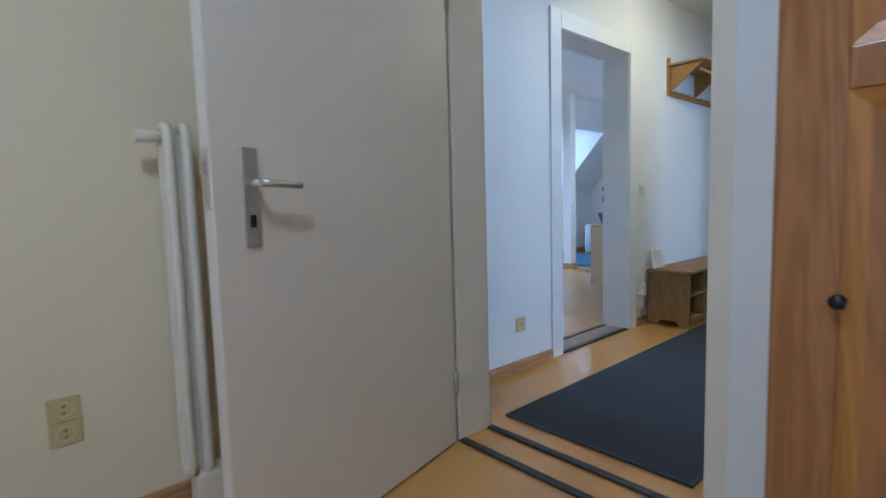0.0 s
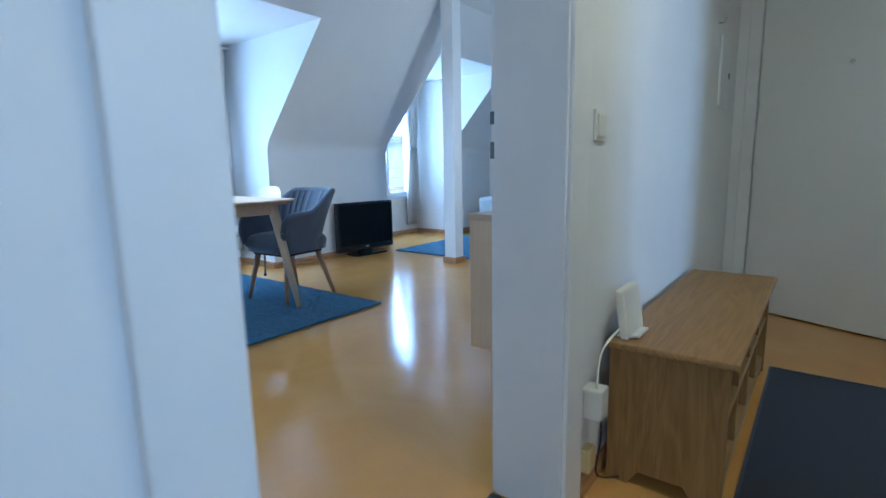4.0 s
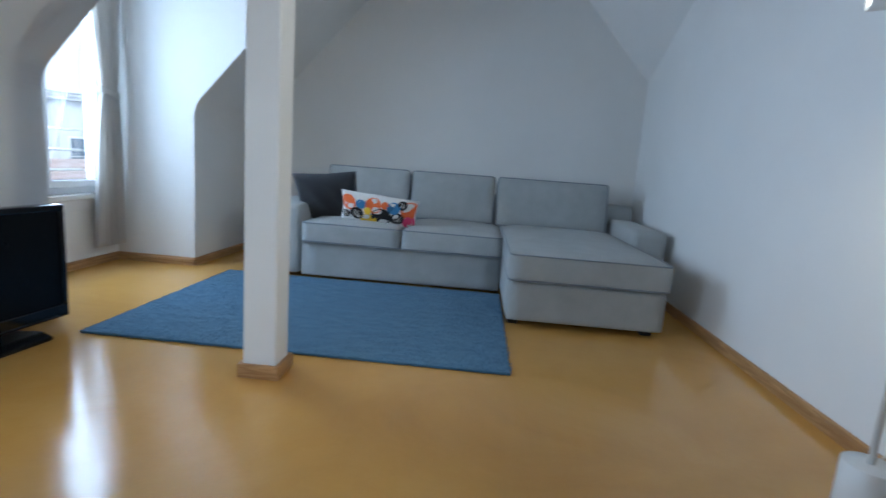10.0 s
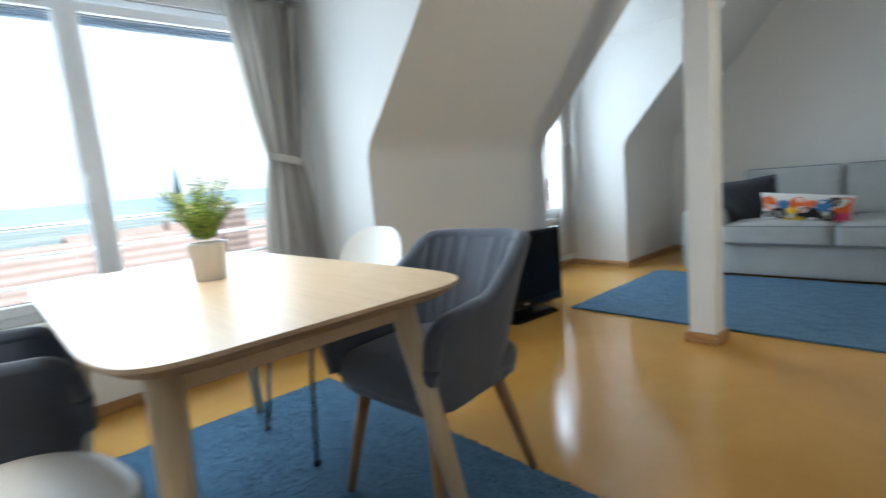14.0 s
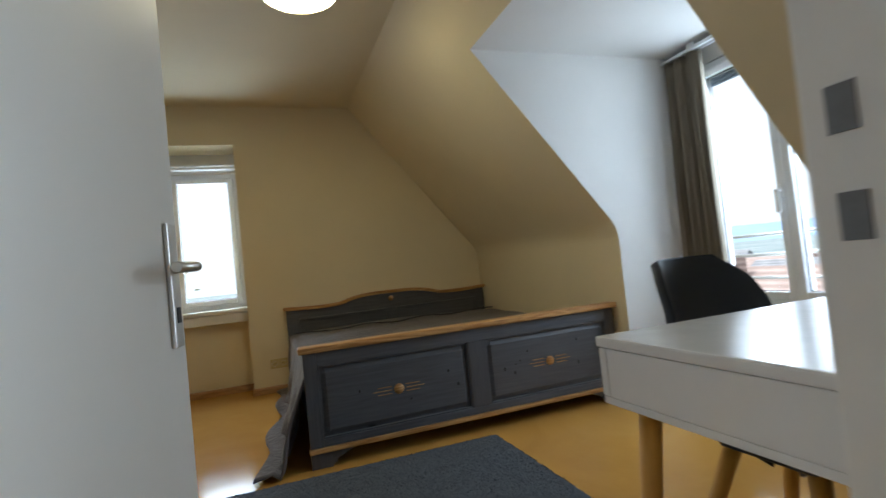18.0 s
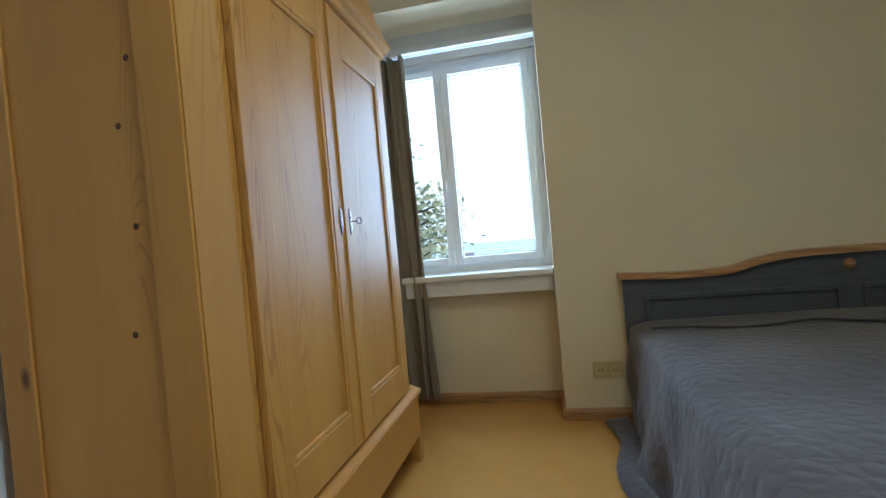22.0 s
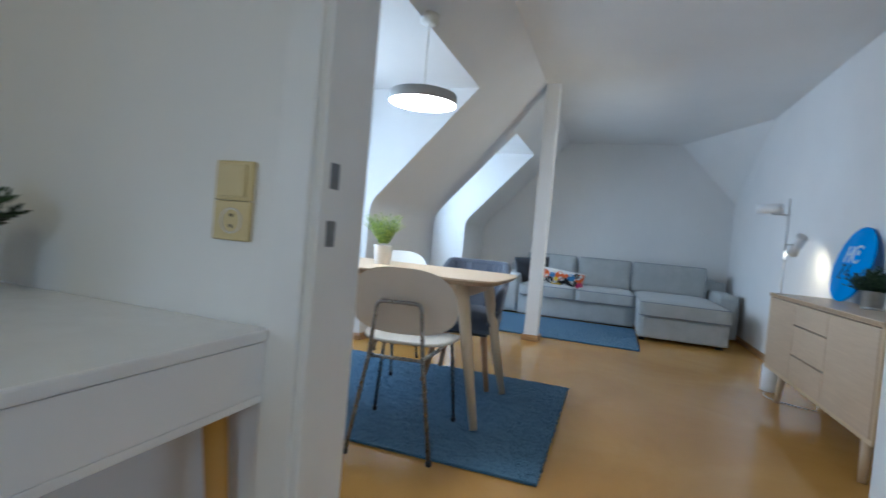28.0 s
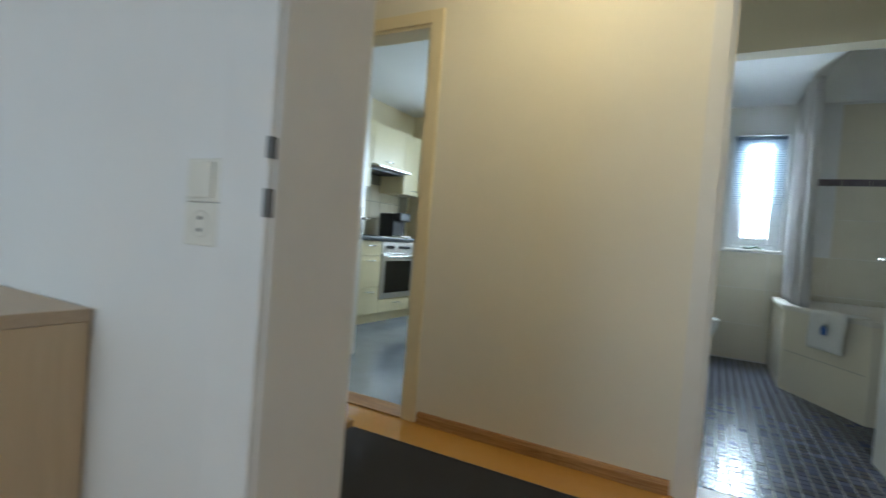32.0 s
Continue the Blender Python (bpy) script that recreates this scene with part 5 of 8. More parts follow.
potted("potted_plant", pose(-1.56, 5.708, 0.7485), [(0, 0), (0.046, 0), (0.049, 0.003), (0.049, 0.008), (0.047, 0.010), (0.049, 0.014), (0.058, 0.096), (0.061, 0.100), (0.059, 0.102), (0.055, 0.096), (0.052, 0.08), (0, 0.078)],
       plain("galvanised_zinc", srgb(178, 180, 180), 0.35, 0.9, 0.08, 40, 0.06, 200), "galvanised metal pot", foliage("herb", 0.09, 0.16, 150, 8, 0.0038, 0.026, 0.015), HERB, 0.08, 0.05, "dark green bushy plant in a zinc pot on the sideboard")

# ---- floor lamp with two spots
fl = thing("floor_lamp", pose(-1.722, 6.69, 0), "white floor lamp with two adjustable spot heads, lit", "lamp")
LW = plain("lamp_white", srgb(224, 224, 222), 0.35, vary=0.02)
part("base", lathe([(0, 0), (0.062, 0), (0.064, 0.003), (0.064, 0.19), (0.061, 0.194), (0, 0.195)], 40), LW, fl, "white cylinder base")
part("pole", rod((0, 0, 0.195), (0, 0, 1.45), 0.0085, seg=12), LW, fl)
def spot(at, name="spot_head"):
    h = part(name, lathe([(0.0, 0.085), (0.034, 0.085), (0.037, 0.080), (0.037, -0.085), (0.034, -0.085), (0.034, -0.05), (0, -0.05)], 32), LW, fl, "white cylinder spot head", at=at)
    part("bulb", lathe([(0, -0.0762), (0.033, -0.0764), (0.033, -0.078), (0, -0.081)], 24), glow("spot_glow", (1.0, 0.86, 0.66, 1), 8.0), h, "glowing lens")
    return h
def aimed(x, y, z, d):
    return Matrix.Translation((x, y, z)) @ (-Vector(d)).to_track_quat("Z", "Y").to_matrix().to_4x4()
spot(aimed(-0.115, 0.04, 1.37, (-0.90, 0.41, -0.05)))
spot(aimed(0.045, -0.09, 1.105, (-0.02, 0.106, -0.12)))
part("bracket", boxes([(-0.105, -0.008, 1.322, 0.01, 0.045, 1.331)], 0.002), STEEL, fl)
part("bracket", boxes([(-0.006, -0.115, 1.10, 0.02, 0.008, 1.11)], 0.002), STEEL, fl)
part("switch", box(-0.016, -0.02, 0.985, 0.012, 0.016, 1.045, 0.004), LW, fl)
spotlight = new("spot_light", bpy.data.lights.new("spot_light", "SPOT"))
spotlight.data.energy, spotlight.data.color, spotlight.data.spot_size, spotlight.data.spot_blend, spotlight.data.shadow_soft_size = 4.6, (1.0, 0.78, 0.48), radians(125), 1.0, 0.03
spotlight.matrix_basis = look((-1.64, 6.755, 1.05), (-1.42, 6.945, 0.83))
room_spot = new("room_spot", bpy.data.lights.new("room_spot", "SPOT"))
room_spot.data.energy, room_spot.data.color, room_spot.data.spot_size, room_spot.data.spot_blend, room_spot.data.shadow_soft_size = 32.0, (1.0, 0.84, 0.62), radians(130), 1.0, 0.03
room_spot.matrix_basis = look((-1.94, 6.77, 1.362), (-2.85, 7.10, 1.33))

def cable(name, pts, mat, label, r=0.0032):
    cu = thing(name, pose(0, 0, 0), label, "cable")
    q = [Vector(p) for p in pts]
    out = []
    for i in range(len(q) - 1):
        p0, p1, p2, p3 = q[max(i - 1, 0)], q[i], q[i + 1], q[min(i + 2, len(q) - 1)]
        for k in range(8):
            t = k / 8
            out.append(0.5 * ((2 * p1) + (p2 - p0) * t + (2 * p0 - 5 * p1 + 4 * p2 - p3) * t * t + (3 * p1 - p0 - 3 * p2 + p3) * t ** 3))
    out.append(q[-1])
    part("cord", tube(out, r, 6), mat, cu)
    return cu
cable("lamp_cable", [(-1.72, 6.62, 0.03), (-1.80, 6.55, 0.005), (-1.78, 6.40, 0.005), (-1.60, 6.28, 0.005), (-1.52, 6.38, 0.005), (-1.50, 6.60, 0.12), (-1.50, 6.78, 0.26), (-1.46, 6.82, 0.30)], WHITEPLASTIC, "white cable looped on the floor beside the lamp")
cable("lamp_cable", [(-1.46, 6.84, 0.30), (-1.50, 6.86, 0.18), (-1.55, 6.9, 0.05), (-1.62, 6.82, 0.02), (-1.70, 6.72, 0.03)], WHITEPLASTIC, "white cable hanging from the wall socket")


# ---------------------------------------------------------------- sockets and switches
CREAMPLASTIC = plain("yellowed_cream_plastic", srgb(200, 181, 126), 0.45)


def socket(name, at, n, label, kind="socket"):
    """Face plates stacked along local x, on a wall behind local y 0, towards +y."""
    t = thing(name, at, label, "wall fitting")
    face = CREAMPLASTIC if label.startswith("cream") else WHITEPLASTIC
    for i in range(n):
        x = (i - (n - 1) / 2) * 0.071
        k = kind if isinstance(kind, str) else kind[i]
        pl = part("plate", box(x - 0.0395 if n == 1 else x - 0.0352, 0, -0.0405, x + 0.0395 if n == 1 else x + 0.0352, 0.009, 0.0405, 0.003), face, t)
        if k == "socket":
            # insert darker than its plate: shade of the recess put into the colour
            part("insert", moved(lathe([(0.021, 0.0005), (0.0205, -0.006), (0, -0.006)], 24), Matrix.Translation((x, 0.0095, 0)) @ Euler((radians(-90), 0, 0)).to_matrix().to_4x4()), plain("socket_shadow", srgb(150, 146, 132), 0.5), pl)
            for s in (-1, 1):
                part("pin_hole", box(x + s * 0.0095 - 0.0028, 0.0045, -0.0028, x + s * 0.0095 + 0.0028, 0.0105, 0.0028), BLACK, pl)
            part("rim", moved(tube([(0.0215 * math.cos(a), 0.0215 * math.sin(a), 0) for a in (2 * math.pi * j / 24 for j in range(24))], 0.0015, 5, closed=True), Matrix.Translation((x, 0.0095, 0)) @ Euler((radians(-90), 0, 0)).to_matrix().to_4x4()), WHITEPLASTIC, pl)
        else:
            part("rocker", box(x - 0.029, 0.008, -0.029, x + 0.029, 0.014, 0.029, 0.003), face, pl)
    return t

EW, WW, SW, NW = -90 + 180, -90, 0, 180     # facing west, east, north, south
socket("double_socket", pose(KX, 3.585, 0.19, 0, 0, WW), 2, "cream double socket on the knee wall")
socket("wall_socket", pose(KX, 6.62, 0.20, 0, 0, WW), 1, "white socket on the knee wall beside the television")
socket("switch_and_socket", Matrix.Translation((EX0, 4.61, 0.963)) @ Euler((0, radians(90), radians(90))).to_matrix().to_4x4(), 2, "white light switch over a socket beside the doorway", ("switch", "socket"))
socket("wall_socket", pose(EX0, 4.665, 0.265, 0, 0, EW), 1, "white socket low on the wall")
socket("wall_socket", pose(EX0, 6.83, 0.30, 0, 0, EW), 1, "white socket behind the floor lamp")
socket("light_switch", pose(-3.505, SY1, 0.99, 0, 0, SW), 1, "white light switch beside the bedroom doorway", "switch")


# ---------------------------------------------------------------- curtains
def curtain(name, at, fn, folds, depth, mat, label, tie=None, nu=110, nv=44):
    """A hanging cloth: fn(v) gives its two edges (a, b) along local x at the height share v (0 foot, 1 top), local z the height."""
    t = thing(name, at, label, "curtain")
    def pt(u, v):
        a, b, z, d = fn(v)
        ph = u * folds * 2 * math.pi
        y = depth * d * (math.sin(ph + 0.6 * math.sin(3 * v)) + 0.35 * math.sin(2.3 * ph + 2 * v + 1)) 
        x = a + (b - a) * u + 0.012 * d * math.sin(ph * 0.5 + 4 * v)
        return (x, y, z + 0.006 * math.sin(ph))
    part("cloth", sheet(pt, nu, nv, 0.0025), mat, t)
    if tie:
        part("tieback", tie, mat, t, "cloth tieback")
    return t


def tied(x0, x1, tx0, tx1, bx0, bx1, z0, zt, z1):
    """Edges of a curtain gathered at the height zt."""
    def fn(v):
        z = z0 + (z1 - z0) * v
        if z >= zt:
            s = (z - zt) / (z1 - zt)
            s = s ** 0.75
            return tx0 + (x0 - tx0) * s, tx1 + (x1 - tx1) * s, z, 0.55 + 0.45 * s
        s = (zt - z) / (zt - z0)
        s = s ** 0.6
        return tx0 + (bx0 - tx0) * s, tx1 + (bx1 - tx1) * s, z, 0.55 + 0.35 * s
    return fn


def tieband(a, b, z, d=0.045):
    return sheet(lambda u, v: ((a + b) / 2 + (abs(b - a) / 2 + 0.012) * math.cos(2 * math.pi * u), d * math.sin(2 * math.pi * u), z + (v - 0.5) * 0.045 + 0.02 * math.cos(2 * math.pi * u)), 24, 4, 0.002, closed_u=True)


# local x runs along -y of the room, so a = left as seen from inside
W1 = pose(-5.41, 0, 0, 0, 0, -90)
curtain("curtain", W1, tied(-3.91, -4.42, -4.05, -4.23, -4.03, -4.30, 0.11, 0.95, 2.065), 7, 0.032, LINEN, "pale linen curtain tied back beside the wide window", tieband(-4.05, -4.23, 0.95))
curtain("curtain", W1, tied(-5.63, -6.08, -5.79, -5.97, -5.66, -6.09, 0.14, 1.18, 2.065), 7, 0.032, LINEN, "pale linen curtain tied back beside the wide window", tieband(-5.79, -5.97, 1.18))
curtain("curtain", W1, tied(-8.62, -8.93, -8.72, -8.86, -8.62, -8.92, 0.14, 1.20, 2.065), 5, 0.03, LINEN, "pale linen curtain tied back in the narrow dormer", tieband(-8.72, -8.86, 1.20))
curtain("curtain", W1, tied(-7.71, -8.0, -7.77, -7.88, -7.72, -7.98, 0.14, 1.20, 2.065), 5, 0.03, LINEN, "pale linen curtain tied back in the narrow dormer", tieband(-7.77, -7.88, 1.20))
def rail(x, y0, y1, z, label):
    r = thing("curtain_rail", pose(0, 0, 0), label, "curtain rail")
    part("track", boxes([(x - 0.035, y0, z, x + 0.035, y1, z + 0.018)], 0.003), PVC, r)
    part("groove", boxes([(x - 0.012, y0 + 0.01, z - 0.001, x - 0.006, y1 - 0.01, z + 0.002), (x + 0.006, y0 + 0.01, z - 0.001, x + 0.012, y1 - 0.01, z + 0.002)]), SEAL, r)
    for yb in (y0 + 0.2, y1 - 0.26):
        part("wall_bracket", box(x - 0.02, yb, z + 0.018, x + 0.02, yb + 0.06, z + 0.05), PVC, r)
rail(-5.41, 3.895, 6.1, 2.078, "white double curtain track under the dormer ceiling")
rail(-5.41, 7.695, 8.945, 2.078, "white curtain track under the dormer ceiling")


# ---------------------------------------------------------------- bedroom
PINE_Z = pine("honey_pine_z", srgb(182, 131, 50), srgb(199, 149, 63), srgb(146, 95, 31), "z", 0.5)
PINE_Y = pine("honey_pine_y", srgb(182, 131, 50), srgb(199, 149, 63), srgb(146, 95, 31), "y", 0.5)
PINE_X = wood("pine_trim_x", srgb(164, 118, 66), srgb(204, 162, 104), "x", 1.0, 0.42, contrast=1.5)
BEDKNOT = plain("dark_bed_knot", srgb(24, 24, 28), 0.5)
KNOT = plain("dark_knot", srgb(70, 42, 22), 0.6)
BLUEWOOD = wood("blue_grey_stained_pine", srgb(75, 77, 83), srgb(97, 100, 106), "x", 0.9, 0.45, knots=4.0, contrast=0.4)
BLUEWOOD_Z = wood("blue_grey_stained_pine_z", srgb(71, 73, 79), srgb(93, 96, 102), "z", 0.9, 0.45, contrast=0.4)
DARKCURT = curtain_cloth("grey_brown_curtain", srgb(150, 139, 120), 0.2)
GREYRUG = pile("grey_blue_pile", srgb(62, 69, 80), srgb(72, 80, 92), srgb(84, 92, 104))


def quilt_cloth():
    n = Nodes("grey_quilt")
    v = n.add("ShaderNodeTexVoronoi", feature="DISTANCE_TO_EDGE")
    v.inputs["Scale"].default_value = 19.0
    n.link(n.co, v.inputs["Vector"])
    h = n.ramp(v.outputs["Distance"], [(0.0, (0, 0, 0, 1)), (0.35, (1, 1, 1, 1))])
    f = n.noise(320, 3)
    b = n.noise(3, 4)
    n.set("Base Color", n.mix(n.math("MULTIPLY", f, 0.4), n.ramp(b, [(0.3, srgb(76, 71, 73)), (0.7, srgb(97, 91, 93))]), srgb(62, 58, 61)))
    n.set("Roughness", 0.85).set("Sheen Weight", 0.2)
    n.bump(n.math("ADD", h, n.math("MULTIPLY", f, 0.25)), 0.30, 0.010)
    return n.mat


QUILT = quilt_cloth()

bed = thing("double_bed", pose(-3.95, 0, 0), "wide blue-grey stained pine bed with natural pine edges", "bed")
HW = 0.928
# footboard, seen from the door: y grows towards it
fy = 0.842
fb = part("footboard", box(-HW + 0.066, fy - 0.04, 0.10, HW - 0.066, fy, 0.137, 0.003), BLUEWOOD, bed)
part("rail", box(-HW + 0.066, fy - 0.04, 0.497, HW - 0.066, fy, 0.565, 0.003), BLUEWOOD, fb)
part("stile", box(-0.052, fy - 0.0395, 0.137, 0.052, fy - 0.0005, 0.497, 0.003), BLUEWOOD_Z, fb)
for x in (-HW, HW - 0.066):
    part("post", box(x, fy - 0.0405, 0.10, x + 0.066, fy + 0.0005, 0.565, 0.003), BLUEWOOD_Z, fb)
for a, b in ((-HW + 0.066, -0.052), (0.052, HW - 0.066)):
    part("panel", box(a + 0.002, fy - 0.034, 0.139, b - 0.002, fy - 0.022, 0.495), BLUEWOOD, fb)
    part("raised_field", prism([(a + 0.016, fy - 0.022), (a + 0.038, fy - 0.011), (b - 0.038, fy - 0.011), (b - 0.016, fy - 0.022)], "z", 0.176, 0.458), BLUEWOOD, fb)
    part("field_edge", prism([(fy - 0.022, 0.153), (fy - 0.0112, 0.176), (fy - 0.0112, 0.458), (fy - 0.022, 0.481)], "x", a + 0.038, b - 0.038), BLUEWOOD, fb)
    bm = boxes([(a, fy - 0.022, 0.137, a + 0.009, fy - 0.004, 0.497), (b - 0.009, fy - 0.022, 0.137, b, fy - 0.004, 0.497), (a + 0.009, fy - 0.022, 0.488, b - 0.009, fy - 0.004, 0.497), (a + 0.009, fy - 0.022, 0.137, b - 0.009, fy - 0.004, 0.146)], 0.003)
    part("moulding", bm, BLUEWOOD_Z, fb)
    m = (a + b) / 2
    part("medallion", moved(lathe([(0, 0), (0.026, 0), (0.027, -0.0015), (0, -0.0025)], 28), Matrix.Translation((m, fy - 0.010, 0.315)) @ Euler((radians(90), 0, 0)).to_matrix().to_4x4()), PINE_X, fb, "round pale wooden medallion")
    for s in (-1, 1):
        for dz, l in ((0.018, 0.075), (0.0, 0.10), (-0.018, 0.075)):
            x0, x1 = sorted((m + s * 0.038, m + s * (0.038 + l)))
            part("inlay_line", box(x0, fy - 0.0105, 0.315 + dz - 0.002, x1, fy - 0.0085, 0.315 + dz + 0.002), PINE_X, fb)
kr = random.Random(4)
for _ in range(11):
    kx, kz, kr_ = kr.choice((-1, 1)) * kr.uniform(0.12, 0.76), kr.uniform(0.21, 0.46), kr.uniform(0.003, 0.007)
    part("knot", moved(lathe([(0, 0.0005), (kr_, 0.0004), (kr_ * 1.1, 0)], 10), Matrix.Translation((kx, fy - 0.0101, kz)) @ Euler((radians(-90), 0, 0)).to_matrix().to_4x4() @ Matrix.Diagonal((1.0, 1.5, 1.0, 1.0))), BEDKNOT, fb)
part("top_rail", box(-HW - 0.02, fy - 0.058, 0.566, HW + 0.02, fy + 0.022, 0.600, 0.010, 3), PINE_X, bed, "natural pine cap rail")
part("bottom_rail", box(-HW - 0.006, fy - 0.045, 0.076, HW + 0.006, fy + 0.014, 0.099, 0.006), PINE_X, bed, "natural pine base strip")
for s in (-1, 1):
    part("foot", prism([(s * HW, 0), (s * (HW - 0.10), 0), (s * (HW - 0.13), 0.035), (s * (HW - 0.22), 0.0755), (s * HW, 0.0755)], "y", fy - 0.045, fy - 0.002), BLUEWOOD_Z, bed)
# headboard with a swelling top edge
def head_top(x):
    t = abs(x) / HW
    s = max(0.0, 1 - (t / 0.52) ** 2)
    return 0.716 + 0.05 * (s * s * (3 - 2 * s)) ** 0.8 - 0.012 * math.sin(math.pi * min(1, max(0, (t - 0.4) / 0.6)))
xs = [-HW + 2 * HW * k / 40 for k in range(41)]
hy = -1.125
pts = [(xs[0], 0.06)] + [(x, head_top(x) - 0.028) for x in xs] + [(xs[-1], 0.06)]
hb = part("headboard", prism(pts, "y", hy, hy + 0.03), BLUEWOOD, bed)
bm = bmesh.new()
for x0, x1 in zip(xs, xs[1:]):
    a, b = head_top(x0), head_top(x1)
    e0, e1 = (x0 - 0.02 if x0 == xs[0] else x0), (x1 + 0.02 if x1 == xs[-1] else x1)
    prism([(e0, a - 0.0275), (e1, b - 0.0275), (e1, b), (e0, a)], "y", hy - 0.012, hy + 0.055, bm=bm)
bmesh.ops.remove_doubles(bm, verts=bm.verts, dist=0.0005)
part("head_cap", bm, PINE_X, bed, "natural pine curved cap")
for a, b in ((-HW + 0.09, -0.04), (0.04, HW - 0.09)):
    part("panel_rail", boxes([(a, hy + 0.03, 0.585, b, hy + 0.046, 0.605), (a, hy + 0.03, 0.36, a + 0.018, hy + 0.046, 0.585), (b - 0.018, hy + 0.03, 0.36, b, hy + 0.046, 0.585)], 0.003), BLUEWOOD_Z, hb)
part("medallion", moved(lathe([(0, 0), (0.022, 0), (0.024, -0.004), (0, -0.006)], 24), Matrix.Translation((0, hy + 0.03, 0.69)) @ Euler((radians(90), 0, 0)).to_matrix().to_4x4()), PINE_X, hb, "round pale wooden medallion")
for s in (-1, 1):
    part("side_rail", box(s * (HW - 0.03) - 0.014, hy + 0.03, 0.16, s * (HW - 0.03) + 0.014, fy - 0.04, 0.34, 0.004), BLUEWOOD_Z, bed)
part("mattress", moved(cushion(1.78, 1.86, 0.19, 0.05, 0.0, 10), Matrix.Translation((0, -0.145, 0.265))), cloth("mattress_cover", srgb(210, 208, 202), 300), bed)

# quilt hanging to the floor on the open side
qt = thing("bedspread", pose(-3.95, 0, 0), "grey quilted bedspread hanging from the bed to the floor", "bedspread")
def quilt(u, v):
    y = -1.07 + 1.86 * v
    s = u * 2.40
    wob = 0.010 * math.sin(7 * y + 3 * s) + 0.008 * math.sin(13 * y - 5 * s)
    if s < 1.80:
        x, z = -0.895 + s, 0.492 + 0.012 * math.sin(3.1 * s + 1) * math.sin(2.2 * y) + 0.5 * wob
        if s > 1.74:
            z -= (s - 1.74) * 0.25
    elif s < 2.28:
        d = s - 1.80
        x, z = 0.915 + 0.045 * math.sin(1.5 * d) + 0.03 * d + (0.028 * math.sin(9 * y) + 0.02 * math.sin(17 * y + 9 * d) + 0.012 * math.sin(31 * y - 14 * d)) * d * 1.9, 0.474 - 0.97 * d
    else:
        d = s - 2.28
        x, z = 0.945 + d * 0.85 + 0.03 * math.sin(9 * y) + 0.10 * d * math.sin(4 * y), 0.026 + 0.018 * abs(math.sin(16 * d + 5 * y))
        z += max(0, 0.02 - d)
    if s > 1.80:
        low = min(1.0, (s - 1.80) / 0.48)
        x += 0.13 * v * v * low
        y += 0.11 * v ** 6 * low
    return (x, y + 0.25 * wob, max(z, 0.016))
part("quilt", sheet(quilt, 90, 70, 0.012), QUILT, qt)
part("fold_seam", tube([(-0.88 + 1.76 * k / 30, -0.80 + 0.015 * math.sin(k * 0.9) + 0.02 * k / 30, 0.509 + 0.008 * math.sin(k * 0.7)) for k in range(31)], 0.006, 6), cloth("quilt_hem", srgb(58, 58, 64), 300), qt)

rug("rug", -3.957, 0.955, -2.62, 2.35, GREYRUG, "grey-blue pile rug lying before the foot of the bed", seed=4, tufts=50000)

# ---- wardrobe
wd = thing("wardrobe", pose(-1.46, -0.15, 0), "old honey pine wardrobe with two panelled doors and arched cornice", "wardrobe")
WX, WY = -0.61, 0.60
cut = 0.055
foot_print = [(0, -WY), (0, WY), (WX + cut, WY), (WX, WY - cut), (WX, -WY + cut), (WX + cut, -WY)]
def ring(grow, z0, z1, name, mat=PINE_Y):
    return part(name, prism([(x - (grow if x < -0.1 else 0), y + math.copysign(grow, y)) for x, y in foot_print], "z", z0, z1, bevel=0.004), mat, wd)
ring(0.022, 0.115, 0.29, "base_box")
ring(0.034, 0.290, 0.312, "base_moulding")
part("carcass", prism([(x + (0.022 if x < -0.1 else 0), y - math.copysign(0.0, y)) for x, y in foot_print], "z", 0.312, 1.74), PINE_Z, wd)
ring(0.012, 1.74, 1.775, "frieze")
ring(0.034, 1.775, 1.80, "cornice_moulding")
for sy in (-1, 1):
    for x in (WX + 0.03, -0.06):
        part("foot", prism([(x - 0.045, 0), (x + 0.035, 0), (x + 0.045, 0.115), (x - 0.045, 0.115)], "y", sy * (WY - 0.02) - 0.03, sy * (WY - 0.02) + 0.03), PINE_Z, wd)
arch = [(-WY - 0.02, 1.80)] + [(-WY - 0.02 + (2 * WY + 0.04) * k / 24, 1.815 + 0.19 * math.sin(math.pi * k / 24) ** 1.2) for k in range(25)] + [(WY + 0.02, 1.80)]
part("cornice_arch", prism(arch, "x", WX - 0.012, WX + 0.03), PINE_Y, wd, "arched pine cornice board")
